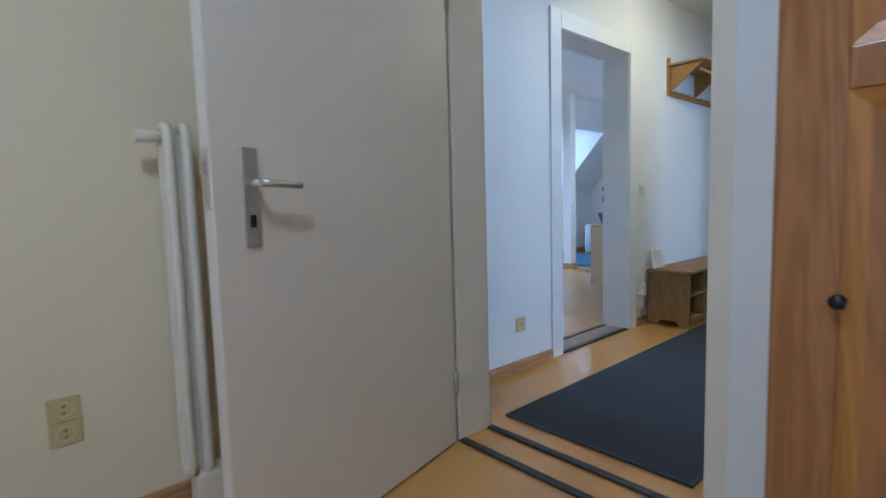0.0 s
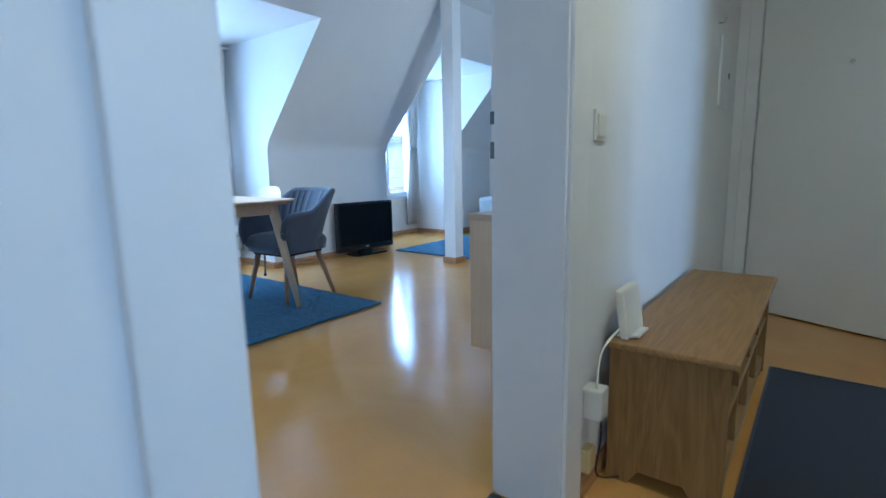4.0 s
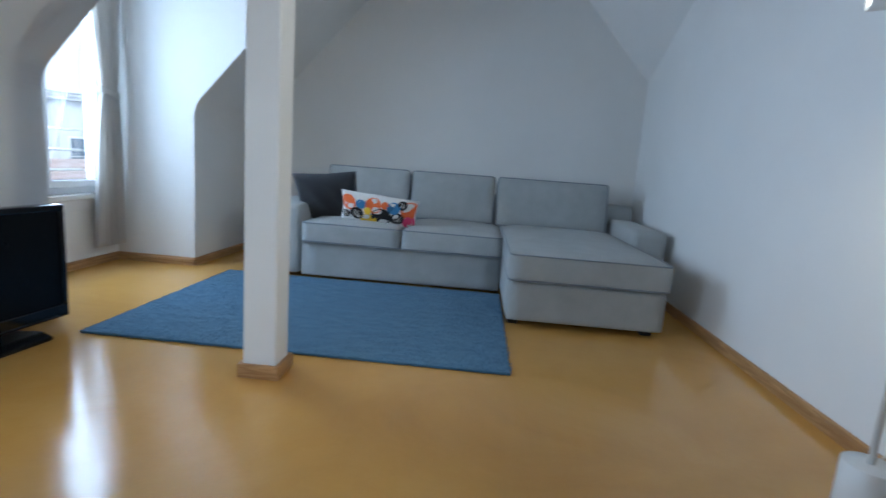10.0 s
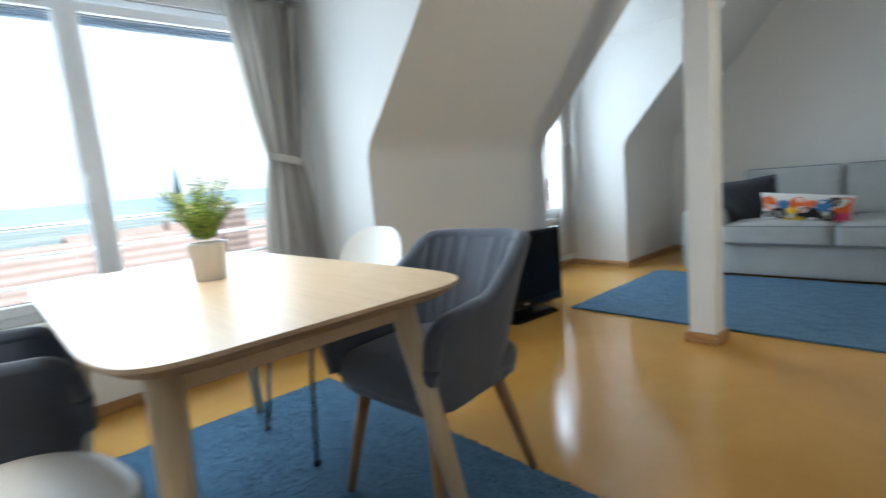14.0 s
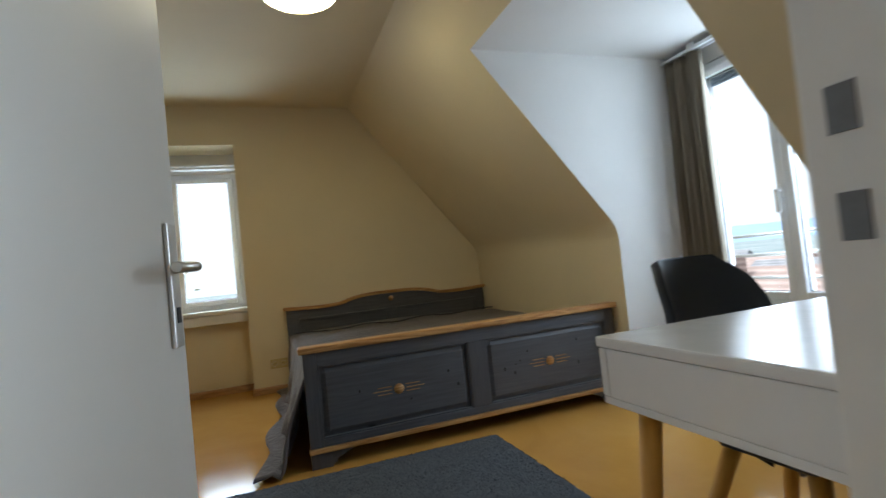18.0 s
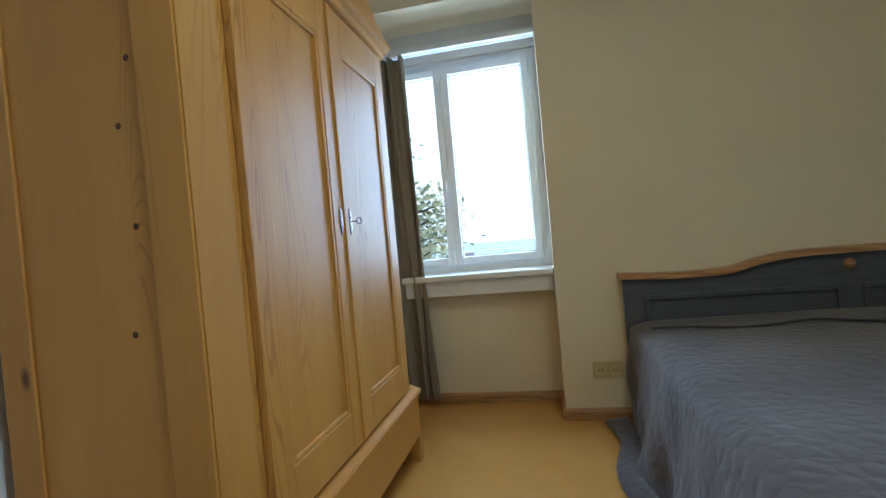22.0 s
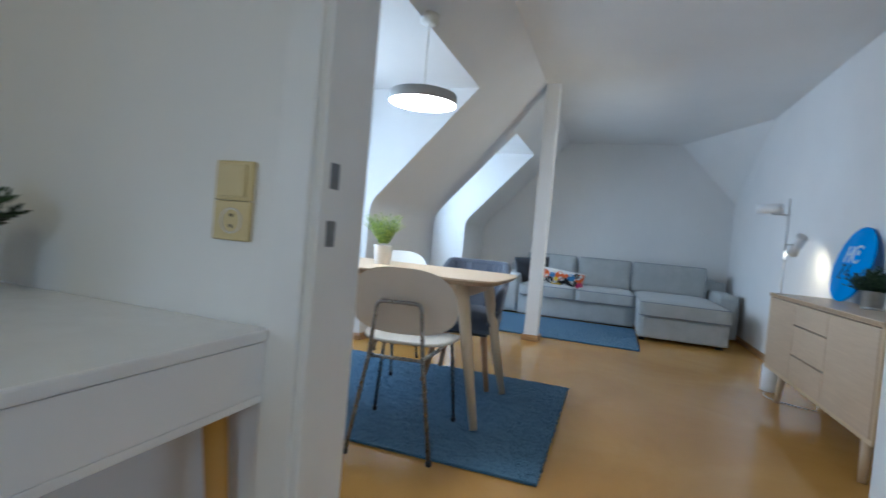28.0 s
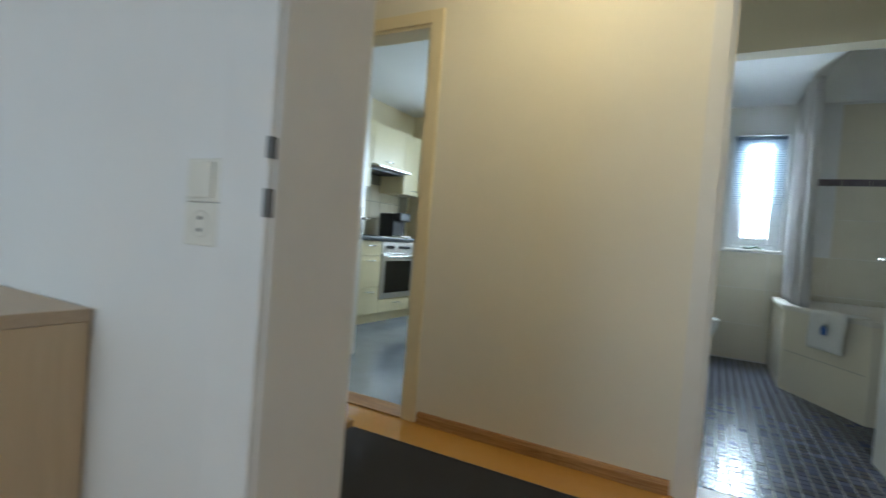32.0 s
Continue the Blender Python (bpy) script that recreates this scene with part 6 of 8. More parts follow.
for y0, y1, hinge in ((-WY + 0.075, -0.002, -1), (0.002, WY - 0.075, 1)):
    f = WX
    d = part("door", boxes([(f, y0, 0.325, f + 0.021, y0 + 0.085, 1.728), (f, y1 - 0.085, 0.325, f + 0.021, y1, 1.728), (f, y0 + 0.085, 1.60, f + 0.021, y1 - 0.085, 1.728), (f, y0 + 0.085, 0.325, f + 0.021, y1 - 0.085, 0.44)], 0.003), PINE_Z, wd)
    part("door_panel", box(f + 0.010, y0 + 0.083, 0.438, f + 0.018, y1 - 0.083, 1.602), PINE_Z, d)
    part("panel_bead", boxes([(f + 0.002, y0 + 0.085, 0.44, f + 0.012, y0 + 0.1, 1.60), (f + 0.002, y1 - 0.1, 0.44, f + 0.012, y1 - 0.085, 1.60), (f + 0.002, y0 + 0.1, 1.585, f + 0.012, y1 - 0.1, 1.60), (f + 0.002, y0 + 0.1, 0.44, f + 0.012, y1 - 0.1, 0.455)], 0.003), PINE_Z, d)
    e = y1 - 0.035 if hinge < 0 else y0 + 0.035
    part("escutcheon", moved(lathe([(0, 0.0), (0.011, 0.0), (0.009, 0.003), (0, 0.003)], 16), Matrix.Translation((f, e, 1.03)) @ Matrix.Diagonal((1, 1, 4.2, 1)) @ Euler((0, radians(-90), 0)).to_matrix().to_4x4()), DARKMETAL, d, "narrow dark metal escutcheon")
    if hinge < 0:
        part("key", tube([(f - 0.003, e, 1.03), (f - 0.022, e, 1.03), (f - 0.026, e, 1.039), (f - 0.038, e, 1.039), (f - 0.038, e, 1.021), (f - 0.026, e, 1.021), (f - 0.022, e, 1.03)], 0.002, 6), DARKMETAL, d)
part("door_strip", box(WX - 0.006, -0.016, 0.33, WX + 0.002, 0.016, 1.725, 0.003), PINE_Z, wd)
for s in (-1, 1):
    fy2 = s * WY
    sp = part("side_frame", boxes([(WX + 0.08, min(fy2, fy2 + s * 0.008), 0.33, WX + 0.18, max(fy2, fy2 + s * 0.008), 1.73), (-0.09, min(fy2, fy2 + s * 0.008), 0.33, -0.005, max(fy2, fy2 + s * 0.008), 1.73)], 0.002), PINE_Z, wd)
    for kx, kz in ((-0.362, 0.797), (-0.39, 1.027), (-0.37, 1.242), (-0.405, 1.381)):
        part("knot", moved(lathe([(0, 0.0006), (0.006, 0.0006), (0.0075, 0)], 12), Matrix.Translation((kx, fy2, kz)) @ Euler((radians(-90 * s), 0, 0)).to_matrix().to_4x4()), KNOT, sp) if s > 0 else None

# ---- desk and its chair
WHITELAC = plain("white_lacquer", srgb(226, 226, 226), 0.22, vary=0.015, grain=0.0)
desk = thing("desk", pose(-4.075, 2.83, 0), "white lacquered writing desk with drawers on slanted pine legs", "desk")
part("top", box(-0.6, -0.24, 0.74, 0.6, 0.236, 0.76, 0.004), WHITELAC, desk)
part("case", boxes([(-0.597, -0.215, 0.648, -0.58, 0.232, 0.739), (0.58, -0.215, 0.648, 0.597, 0.232, 0.739), (-0.58, 0.216, 0.648, 0.58, 0.232, 0.739), (-0.597, -0.235, 0.634, 0.597, 0.232, 0.6475)], 0.002), WHITELAC, desk)
for a, b in ((-0.597, -0.003), (0.003, 0.597)):
    d = part("drawer_front", box(a, -0.236, 0.6485, b, -0.217, 0.7385, 0.002), WHITELAC, desk)
    m = (a + b) / 2
    part("grip_cutout", prism([(m - 0.05, 0.7387), (m - 0.038, 0.718), (m + 0.038, 0.718), (m + 0.05, 0.7387)], "y", -0.2368, -0.2355), BLACK, d, "dark cut-out finger grip")
for sx_ in (-1, 1):
    for sy_ in (-1, 1):
        tapered_leg(desk, (sx_ * 0.53, sy_ * 0.19, 0.635), (sx_ * 0.575, sy_ * 0.225, 0), 0.021, 0.014, PINE_Z)

dc = thing("desk_chair", pose(-4.02, 2.56, 0, 0, 0, 1), "dark blue-grey shell chair on four splayed wooden legs", "chair")
DSH = plain("dark_blue_grey_shell", srgb(31, 38, 49), 0.55, vary=0.06, scale=12, grain=0.1, gscale=160)
SHELL_LINE = [(0.215, 0.470, 0.15), (0.18, 0.474, 0.195), (0.07, 0.452, 0.22), (-0.07, 0.447, 0.23), (-0.17, 0.482, 0.232), (-0.212, 0.575, 0.225), (-0.24, 0.70, 0.205), (-0.272, 0.81, 0.175), (-0.308, 0.866, 0.12)]
def chair_shell(u, v):
    s = v * (len(SHELL_LINE) - 1)
    i = min(int(s), len(SHELL_LINE) - 2)
    f = s - i
    g = [SHELL_LINE[max(0, min(len(SHELL_LINE) - 1, i + k))] for k in (-1, 0, 1, 2)]
    y, z, w = (0.5 * (2 * g[1][k] + (g[2][k] - g[0][k]) * f + (2 * g[0][k] - 5 * g[1][k] + 4 * g[2][k] - g[3][k]) * f * f + (3 * g[1][k] - g[0][k] - 3 * g[2][k] + g[3][k]) * f ** 3) for k in range(3))
    x = (u - 0.5) * 2
    side = abs(x) ** 2.4
    back = 1.3 * max(0.0, min(1.0, (v - 0.35) / 0.25)) * (1 - 0.6 * max(0.0, (v - 0.8) / 0.2))
    seat = min(1.0, v / 0.2) * max(0.0, 1 - v / 0.75)
    return (x * w * (1 - 0.05 * side), y + 0.065 * side * back, z + 0.062 * side * seat)
part("shell", sheet(chair_shell, 24, 48, 0.022), DSH, dc)
part("seat_pad", moved(cushion(0.34, 0.34, 0.035, 0.015, 0.01, 8), Matrix.Translation((0, 0.01, 0.459))), cloth("seat_pad", srgb(46, 52, 62), 300), dc)
part("under_frame", tube([(-0.12, -0.11, 0.428), (-0.12, 0.12, 0.428), (0.12, 0.12, 0.428), (0.12, -0.11, 0.428)], 0.008, closed=True, fillet=0.02), BLACK, dc)
for sx_ in (-1, 1):
    for y, fy_ in ((-0.10, -0.225), (0.12, 0.235)):
        tapered_leg(dc, (sx_ * 0.095, y * 0.85, 0.435), (sx_ * 0.205, fy_ * 0.9, 0), 0.021, 0.013, PINE_Z)
        part("brace", rod((sx_ * 0.10, y * 0.85, 0.43), (sx_ * 0.05, y * 0.3, 0.38), 0.005, seg=8), BLACK, dc)
potted("potted_plant", pose(-4.075, 2.90, 0.7605), [(0, 0), (0.04, 0), (0.042, 0.003), (0.056, 0.118), (0.058, 0.124), (0.054, 0.124), (0.05, 0.1), (0, 0.098)],
       plain("turquoise_glaze", srgb(28, 142, 190), 0.3, vary=0.03), "turquoise pot", foliage("herb", 0.078, 0.135, 120, 12, 0.0045, 0.026, 0.013), HERB, 0.10, 0.05, "dark green bushy plant in a turquoise pot on the desk")

# ---- ceiling lamp, fittings, curtains
cl = thing("ceiling_lamp", pose(-3.18, 0.79, 2.496), "round flush white ceiling lamp, switched on", "lamp")
part("base_plate", lathe([(0, 0), (0.185, 0), (0.185, -0.02), (0.18, -0.022), (0, -0.022)], 48), WHITEPLASTIC, cl)
part("rim", lathe([(0.186, -0.004), (0.2, -0.006), (0.202, -0.07), (0.197, -0.074), (0.194, -0.07), (0.19, -0.01)], 56), WHITEPLASTIC, cl, "white opaque lamp rim")
part("diffuser", lathe([(0.193, -0.068), (0.15, -0.078), (0.08, -0.083), (0, -0.084)], 48), glow("dome_glow", (1.0, 0.82, 0.47, 1), 24.0), cl, "glowing opal diffuser")
socket("double_socket", pose(-2.93, BY, 0.245, 0, 0, SW), 2, "cream double socket beside the bed")
socket("wall_socket", pose(KX, 2.42, 0.09, 0, 0, WW), 1, "cream socket low on the knee wall")
socket("switch_and_socket", Matrix.Translation((-3.577, SY0, 0.974)) @ Euler((0, radians(90), radians(180))).to_matrix().to_4x4(), 2, "cream light switch over a socket by the bedroom door", ("switch", "socket"))
def hang(x0, x1, b0, b1, z0, z1):
    return lambda v: (b0 + (x0 - b0) * v, b1 + (x1 - b1) * v, z0 + (z1 - z0) * v, 0.75 + 0.25 * (1 - v))
W3 = pose(-5.40, 0, 0, 0, 0, -90)
curtain("curtain", W3, hang(-0.965, -1.225, -0.962, -1.255, 0.06, 2.048), 6, 0.034, DARKCURT, "grey-brown curtain hanging straight beside the dormer window")
curtain("curtain", W3, hang(-1.845, -2.11, -1.855, -2.12, 0.06, 2.048), 5, 0.034, DARKCURT, "grey-brown curtain hanging straight beside the dormer window")
rail(-5.40, 0.96, 2.125, 2.05, "white curtain track under the bedroom dormer ceiling")
W4 = pose(0, -1.36, 0)
curtain("curtain", W4, hang(-1.985, -1.76, -2.04, -1.77, 0.06, 1.985), 4, 0.03, DARKCURT, "grey-brown curtain hanging beside the niche window")
r4 = thing("curtain_rail", pose(0, 0, 0), "white double curtain track in the window niche", "curtain rail")
part("track", boxes([(AX0 + 0.004, -1.40, 1.99, AX1 - 0.004, -1.33, 2.01)], 0.003), PVC, r4)
part("groove", boxes([(AX0 + 0.01, -1.372, 1.9895, AX1 - 0.01, -1.366, 1.992)]), SEAL, r4)
part("valance", boxes([(AX0 + 0.004, -1.455, 2.035, AX1 - 0.004, -1.40, 2.05)], 0.003), PVC, r4)
th = thing("radiator_valve", pose(-5.35, 0.956, 0.57), "white thermostat knob on the dormer cheek", "thermostat")
part("knob", rod((0, 0, 0), (0, 0.055, 0), 0.021, 0.019, 20), WHITEPLASTIC, th)
part("collar", rod((0, 0.0, -0.028), (0, 0.03, -0.028), 0.012, seg=14), STEEL, th)


# ---------------------------------------------------------------- hall and first room
BROWNPINE_Y = wood("antique_pine_y", srgb(128, 97, 50), srgb(162, 128, 72), "y", 0.9, 0.5, knots=3.0, contrast=0.7)
BROWNPINE_Z = wood("antique_pine_z", srgb(123, 93, 48), srgb(156, 122, 68), "z", 0.9, 0.5, knots=3.0, contrast=0.7)
mat_cloth = cloth("charcoal_mat_weave", srgb(34, 38, 50), 700, 0.1, 0.95, 0.1, 0.6, 3)
hm = thing("hall_mat", pose(-0.47, 4.29, 0), "long charcoal runner mat on the hall floor", "mat")
part("mat", box(-0.40, -1.625, 0.0, 0.40, 1.625, 0.010, 0.004), mat_cloth, hm)
part("binding", boxes([(-0.406, -1.631, 0.0005, -0.396, 1.631, 0.0118), (0.396, -1.631, 0.0005, 0.406, 1.631, 0.0118), (-0.396, -1.631, 0.0005, 0.396, -1.621, 0.0118), (-0.396, 1.621, 0.0005, 0.396, 1.631, 0.0118)], 0.003), cloth("mat_binding", srgb(22, 24, 30), 500), hm)

bench = thing("shoe_bench", pose(-1.05, 5.30, 0), "antique pine shoe bench with two rows of open cubbies", "bench")
part("top", box(-0.158, -0.60, 0.408, 0.175, 0.60, 0.428, 0.006), BROWNPINE_Y, bench)
for y in (-0.585, 0.565):
    bm = prism([(-0.15, 0), (-0.09, 0), (-0.06, 0.045), (0.06, 0.045), (0.09, 0), (0.155, 0), (0.155, 0.408), (-0.15, 0.408)], "y", y, y + 0.02)
    part("side_panel", bm, BROWNPINE_Z, bench)
for z in (0.055, 0.235):
    part("shelf", box(-0.145, -0.565, z, 0.148, 0.565, z + 0.016, 0.002), BROWNPINE_Y, bench)
for k in range(3):
    y = -0.565 + 1.13 * (k + 1) / 4
    part("divider", boxes([(-0.145, y - 0.008, 0.071, 0.146, y + 0.008, 0.235), (-0.145, y - 0.008, 0.251, 0.146, y + 0.008, 0.408)]), BROWNPINE_Z, bench)
part("back_panel", box(-0.155, -0.565, 0.05, -0.146, 0.565, 0.408), BROWNPINE_Y, bench)
part("plinth_rail", prism([(-0.565, 0.055), (-0.565, 0.012), (-0.48, 0.012), (-0.44, 0.04), (0.44, 0.04), (0.48, 0.012), (0.565, 0.012), (0.565, 0.055)], "x", 0.13, 0.148), BROWNPINE_Y, bench)
shoe = thing("slipper", pose(-0.98, 5.58, 0.0712, 0, 0, 90), "pale slipper lying in a cubby of the bench", "shoe")
part("sole", moved(cushion(0.19, 0.07, 0.03, 0.012, 0.004, 6), Matrix.Identity(4)), cloth("slipper_grey", srgb(150, 146, 138), 300), shoe)
part("upper", moved(cushion(0.10, 0.072, 0.045, 0.02, 0.01, 6), Matrix.Translation((0.042, 0, 0.022))), cloth("slipper_top", srgb(128, 124, 118), 300), shoe)

router = thing("router", pose(-1.165, 4.80, 0.429, 0, -8, 0), "flat white router standing upright on the bench", "router")
part("housing", box(-0.012, -0.075, 0, 0.014, 0.075, 0.145, 0.010, 3), WHITEPLASTIC, router)
part("stand", box(-0.03, -0.05, 0.0, 0.035, 0.05, 0.008, 0.003), WHITEPLASTIC, router)
cable("router_cable", [(-1.18, 4.73, 0.46), (-1.195, 4.64, 0.42), (-1.195, 4.60, 0.34), (-1.19, 4.61, 0.30)], WHITEPLASTIC, "white router cable running down to the plug", 0.003)
cable("router_cable", [(-1.185, 4.61, 0.26), (-1.19, 4.63, 0.16), (-1.19, 4.60, 0.08), (-1.185, 4.66, 0.03), (-1.16, 4.72, 0.01)], BLACK, "black cable hanging beside the bench", 0.003)
plug = thing("power_adapter", pose(EX1, 4.605, 0.24), "white plug-in power adapter in a socket", "adapter")
part("body", box(0.008, -0.03, 0, 0.06, 0.03, 0.085, 0.006), WHITEPLASTIC, plug)
part("plate", box(0, -0.04, 0.0, 0.008, 0.04, 0.08, 0.003), WHITEPLASTIC, plug)
box2 = thing("junction_box", pose(EX1, 4.61, 0.07), "small yellowed junction box low on the wall", "wall fitting")
part("cover", box(0, -0.025, 0, 0.028, 0.025, 0.07, 0.004), plain("yellowed_plastic", srgb(206, 188, 130), 0.5), box2)
socket("light_switch", pose(EX1, 4.655, 1.025, 0, 0, WW), 1, "white light switch beside the living-room doorway", "switch")
socket("wall_socket", pose(EX1, 3.205, 0.265, 0, 0, WW), 1, "cream wall socket low beside the living-room doorway")
socket("light_switch", pose(-0.07, 7.0, 1.36, 0, 0, NW), 1, "white light switch beside the front door", "switch")
dot = thing("wall_dowel", pose(-0.07, 7.0, 1.24), "small dark dowel hole in the wall", "dowel")
part("rim", moved(lathe([(0, 0.001), (0.010, 0.001), (0.012, 0)], 14), Euler((radians(90), 0, 0)).to_matrix().to_4x4()), BLACK, dot)
bell = thing("door_chime", pose(EX1, 6.75, 1.98), "cream door chime box under the ceiling", "chime")
part("cover", box(0, -0.055, -0.055, 0.035, 0.055, 0.055, 0.008), plain("cream_plastic", srgb(214, 206, 182), 0.45), bell)
part("grille", boxes([(0.0352, -0.03, -0.02 + k * 0.012, 0.0362, 0.03, -0.016 + k * 0.012) for k in range(4)]), SEAL, bell)
mb = thing("meter_cover", pose(EX1, 6.52, 1.40), "white fuse-box cover on the hall wall", "cover")
part("door", box(0, -0.13, -0.18, 0.012, 0.13, 0.18, 0.004), TRIM, mb)
part("catch", box(0.012, 0.09, -0.015, 0.018, 0.11, 0.015, 0.002), SEAL, mb)
hinge_hook = thing("coat_hook", pose(EX1, 6.30, 1.62), "tiny metal hook on the hall wall", "hook")
part("hook", tube([(0, 0, 0), (0.03, 0, -0.005), (0.035, 0, 0.02)], 0.003, 6), STEEL, hinge_hook)

# coat rack
OCHREPINE = wood("rack_pine", srgb(144, 104, 42), srgb(176, 134, 62), "y", 1.0, 0.45, contrast=0.8)
rack = thing("coat_rack", pose(EX1, 5.56, 1.775), "wooden coat rack with hat shelf, rail and row of pegs", "coat rack")
part("peg_board", box(0, -0.50, 0, 0.02, 0.50, 0.045, 0.003), OCHREPINE, rack)
part("upright", box(0, -0.50, 0.045, 0.022, -0.475, 0.29, 0.003), OCHREPINE, rack)
part("shelf", box(0, -0.50, 0.225, 0.275, 0.50, 0.24, 0.003), BROWNPINE_Y, rack)
for y in (-0.475, -0.01, 0.455):
    part("bracket", prism([(0.02, 0.045), (0.045, 0.045), (0.16, 0.14), (0.26, 0.224), (0.02, 0.224)], "y", y, y + 0.02), OCHREPINE, rack)
part("rail", rod((0.235, -0.44, 0.165), (0.235, 0.56, 0.165), 0.0125, seg=14), OCHREPINE, rack, "round wooden hanging rail")
part("rail_knob", lathe([(0, 0), (0.016, 0.002), (0.018, 0.02), (0.012, 0.03), (0, 0.031)], 16), OCHREPINE, rack, at=pose(0.235, 0.56, 0.165, -90, 0, 0))
for k in range(8):
    y = -0.44 + 0.88 * k / 7
    part("peg", tube([(0.02, y, 0.028), (0.045, y, 0.02), (0.055, y, 0.036)], 0.0045, 7), DARKMETAL, rack)

# stairwell: shoe rack glimpsed through the gap
sr = thing("shoe_rack", pose(-0.02, 7.85, 0), "white metal shoe rack with dark shoes behind the front door", "rack")
for z in (0.12, 0.30, 0.48):
    part("shelf", box(-0.25, -0.12, z, 0.25, 0.12, z + 0.012, 0.003), TRIM, sr)
for x in (-0.245, 0.245):
    part("side_frame", tube([(x, -0.11, 0), (x, -0.11, 0.52), (x, 0.11, 0.52), (x, 0.11, 0)], 0.008, fillet=0.03), TRIM, sr)
for i, (x, z) in enumerate(((-0.15, 0.492), (0.02, 0.492), (-0.1, 0.312), (0.08, 0.132))):
    s = thing("shoe", pose(-0.02 + x, 7.83, z + 0.001, 0, 0, 92), "dark leather shoe resting on the shoe rack", "shoe", "shoes on the rack")
    part("sole", moved(cushion(0.27, 0.085, 0.028, 0.012, 0.0, 6), Matrix.Identity(4)), BLACK, s)
    part("upper", moved(cushion(0.25, 0.08, 0.085, 0.03, 0.01, 7), Matrix.Translation((-0.005, 0, 0.02))), plain("dark_leather", srgb(34, 30, 28), 0.4), s)

# first room: slim radiator with its pipe, socket, wardrobe
RADW = plain("cream_radiator_enamel", srgb(224, 216, 198), 0.35, vary=0.03)
rad = thing("radiator", pose(-1.13, 1.63, 0), "slim cream column radiator standing behind the open door", "radiator")
for k in range(2):
    y = -0.21 + k * 0.05
    part("column", tube([(-0.03, y, 0.13), (-0.03, y, 1.215), (0.035, y, 1.215), (0.035, y, 0.13)], 0.016, closed=True, fillet=0.03), RADW, rad)
part("valve", rod((0.0, -0.29, 1.185), (0.0, -0.20, 1.185), 0.02, 0.015, 16), RADW, rad)
part("foot", boxes([(-0.05, -0.20, 0, 0.04, -0.10, 0.125)], 0.01), RADW, rad)
part("wall_bracket", boxes([(-0.089, -0.17, 1.05, -0.03, -0.14, 1.07), (-0.089, -0.17, 0.3, -0.03, -0.14, 0.32)]), RADW, rad)
socket("double_socket", Matrix.Translation((EX1, 1.124, 0.36)) @ Euler((0, radians(90), radians(-90))).to_matrix().to_4x4(), 2, "cream double socket low beside the radiator")
REDPINE_Z = wood("reddish_pine_z", srgb(138, 94, 54), srgb(162, 116, 70), "z", 0.8, 0.24, contrast=1.2)
# bevels of the same pine, painted golden for the light they catch
LIT_EDGE = wood("lit_pine_edge", srgb(150, 100, 40), srgb(184, 132, 62), "z", 0.8, 0.4)
fw = thing("pine_cupboard", pose(0.832, 2.10, 0), "reddish pine cupboard with panelled doors and dark knobs", "cupboard")
part("carcass", box(-0.50, -0.20, 0.08, 0.50, 0.25, 1.95, 0.006), REDPINE_Z, fw)
part("plinth", box(-0.49, -0.19, 0, 0.49, 0.24, 0.079), REDPINE_Z, fw)
part("cornice", box(-0.53, -0.24, 1.951, 0.53, 0.25, 2.0, 0.01), REDPINE_Z, fw)
for a, b in ((-0.49, -0.004), (0.004, 0.49)):
    d = part("door", boxes([(a, -0.222, 0.1, a + 0.08, -0.201, 1.93), (b - 0.08, -0.222, 0.1, b, -0.201, 1.93), (a + 0.08, -0.222, 1.85, b - 0.08, -0.201, 1.93), (a + 0.08, -0.222, 1.095, b - 0.08, -0.201, 1.152), (a + 0.08, -0.222, 0.1, b - 0.08, -0.201, 0.2)], 0.003), REDPINE_Z, fw)
    for z0, z1 in ((0.2, 1.095), (1.152, 1.85)):
        part("panel", box(a + 0.078, -0.211, z0 - 0.002, b - 0.078, -0.203, z1 + 0.002), REDPINE_Z, d)
        bm = prism([(a + 0.08, -0.2205), (a + 0.106, -0.2112), (a + 0.08, -0.2112)], "z", z0, z1)
        prism([(b - 0.08, -0.2205), (b - 0.106, -0.2112), (b - 0.08, -0.2112)], "z", z0, z1, bm=bm)
        prism([(-0.2205, z0), (-0.2112, z0 + 0.026), (-0.2112, z0)], "x", a + 0.082, b - 0.082, bm=bm)
        prism([(-0.2205, z1), (-0.2112, z1 - 0.026), (-0.2112, z1)], "x", a + 0.082, b - 0.082, bm=bm)
        part("moulding", bm, LIT_EDGE, d, "bevelled panel moulding, golden with painted light")
    e = a + 0.08 if a < 0 else b - 0.08
    part("knob", moved(lathe([(0, 0), (0.008, 0.002), (0.006, 0.008), (0.011, 0.012), (0.010, 0.020), (0, 0.022)], 18), Matrix.Translation((e, -0.222, 0.81)) @ Euler((radians(90), 0, 0)).to_matrix().to_4x4()), BLACK, d)


# ---------------------------------------------------------------- kitchen and bathroom
KFLOOR = plain("grey_blue_linoleum", srgb(128, 136, 146), 0.18, vary=0.08, scale=4, grain=0.04, gscale=60)
setting(part("floor_kitchen", boxes([(0.33, 4.95, -0.14, 3.6, 7.5, 0.004)]), KFLOOR), "glossy grey-blue kitchen linoleum", "floor")
CREAM = plain("cream_cabinet_front", srgb(216, 204, 166), 0.35, vary=0.02, grain=0.0)
WORKTOP = plain("dark_worktop", srgb(44, 46, 52), 0.3, vary=0.15, scale=40, grain=0.05)
TILE = plain("cream_wall_tile", srgb(220, 212, 192), 0.18, vary=0.03, scale=3, grain=0.0)
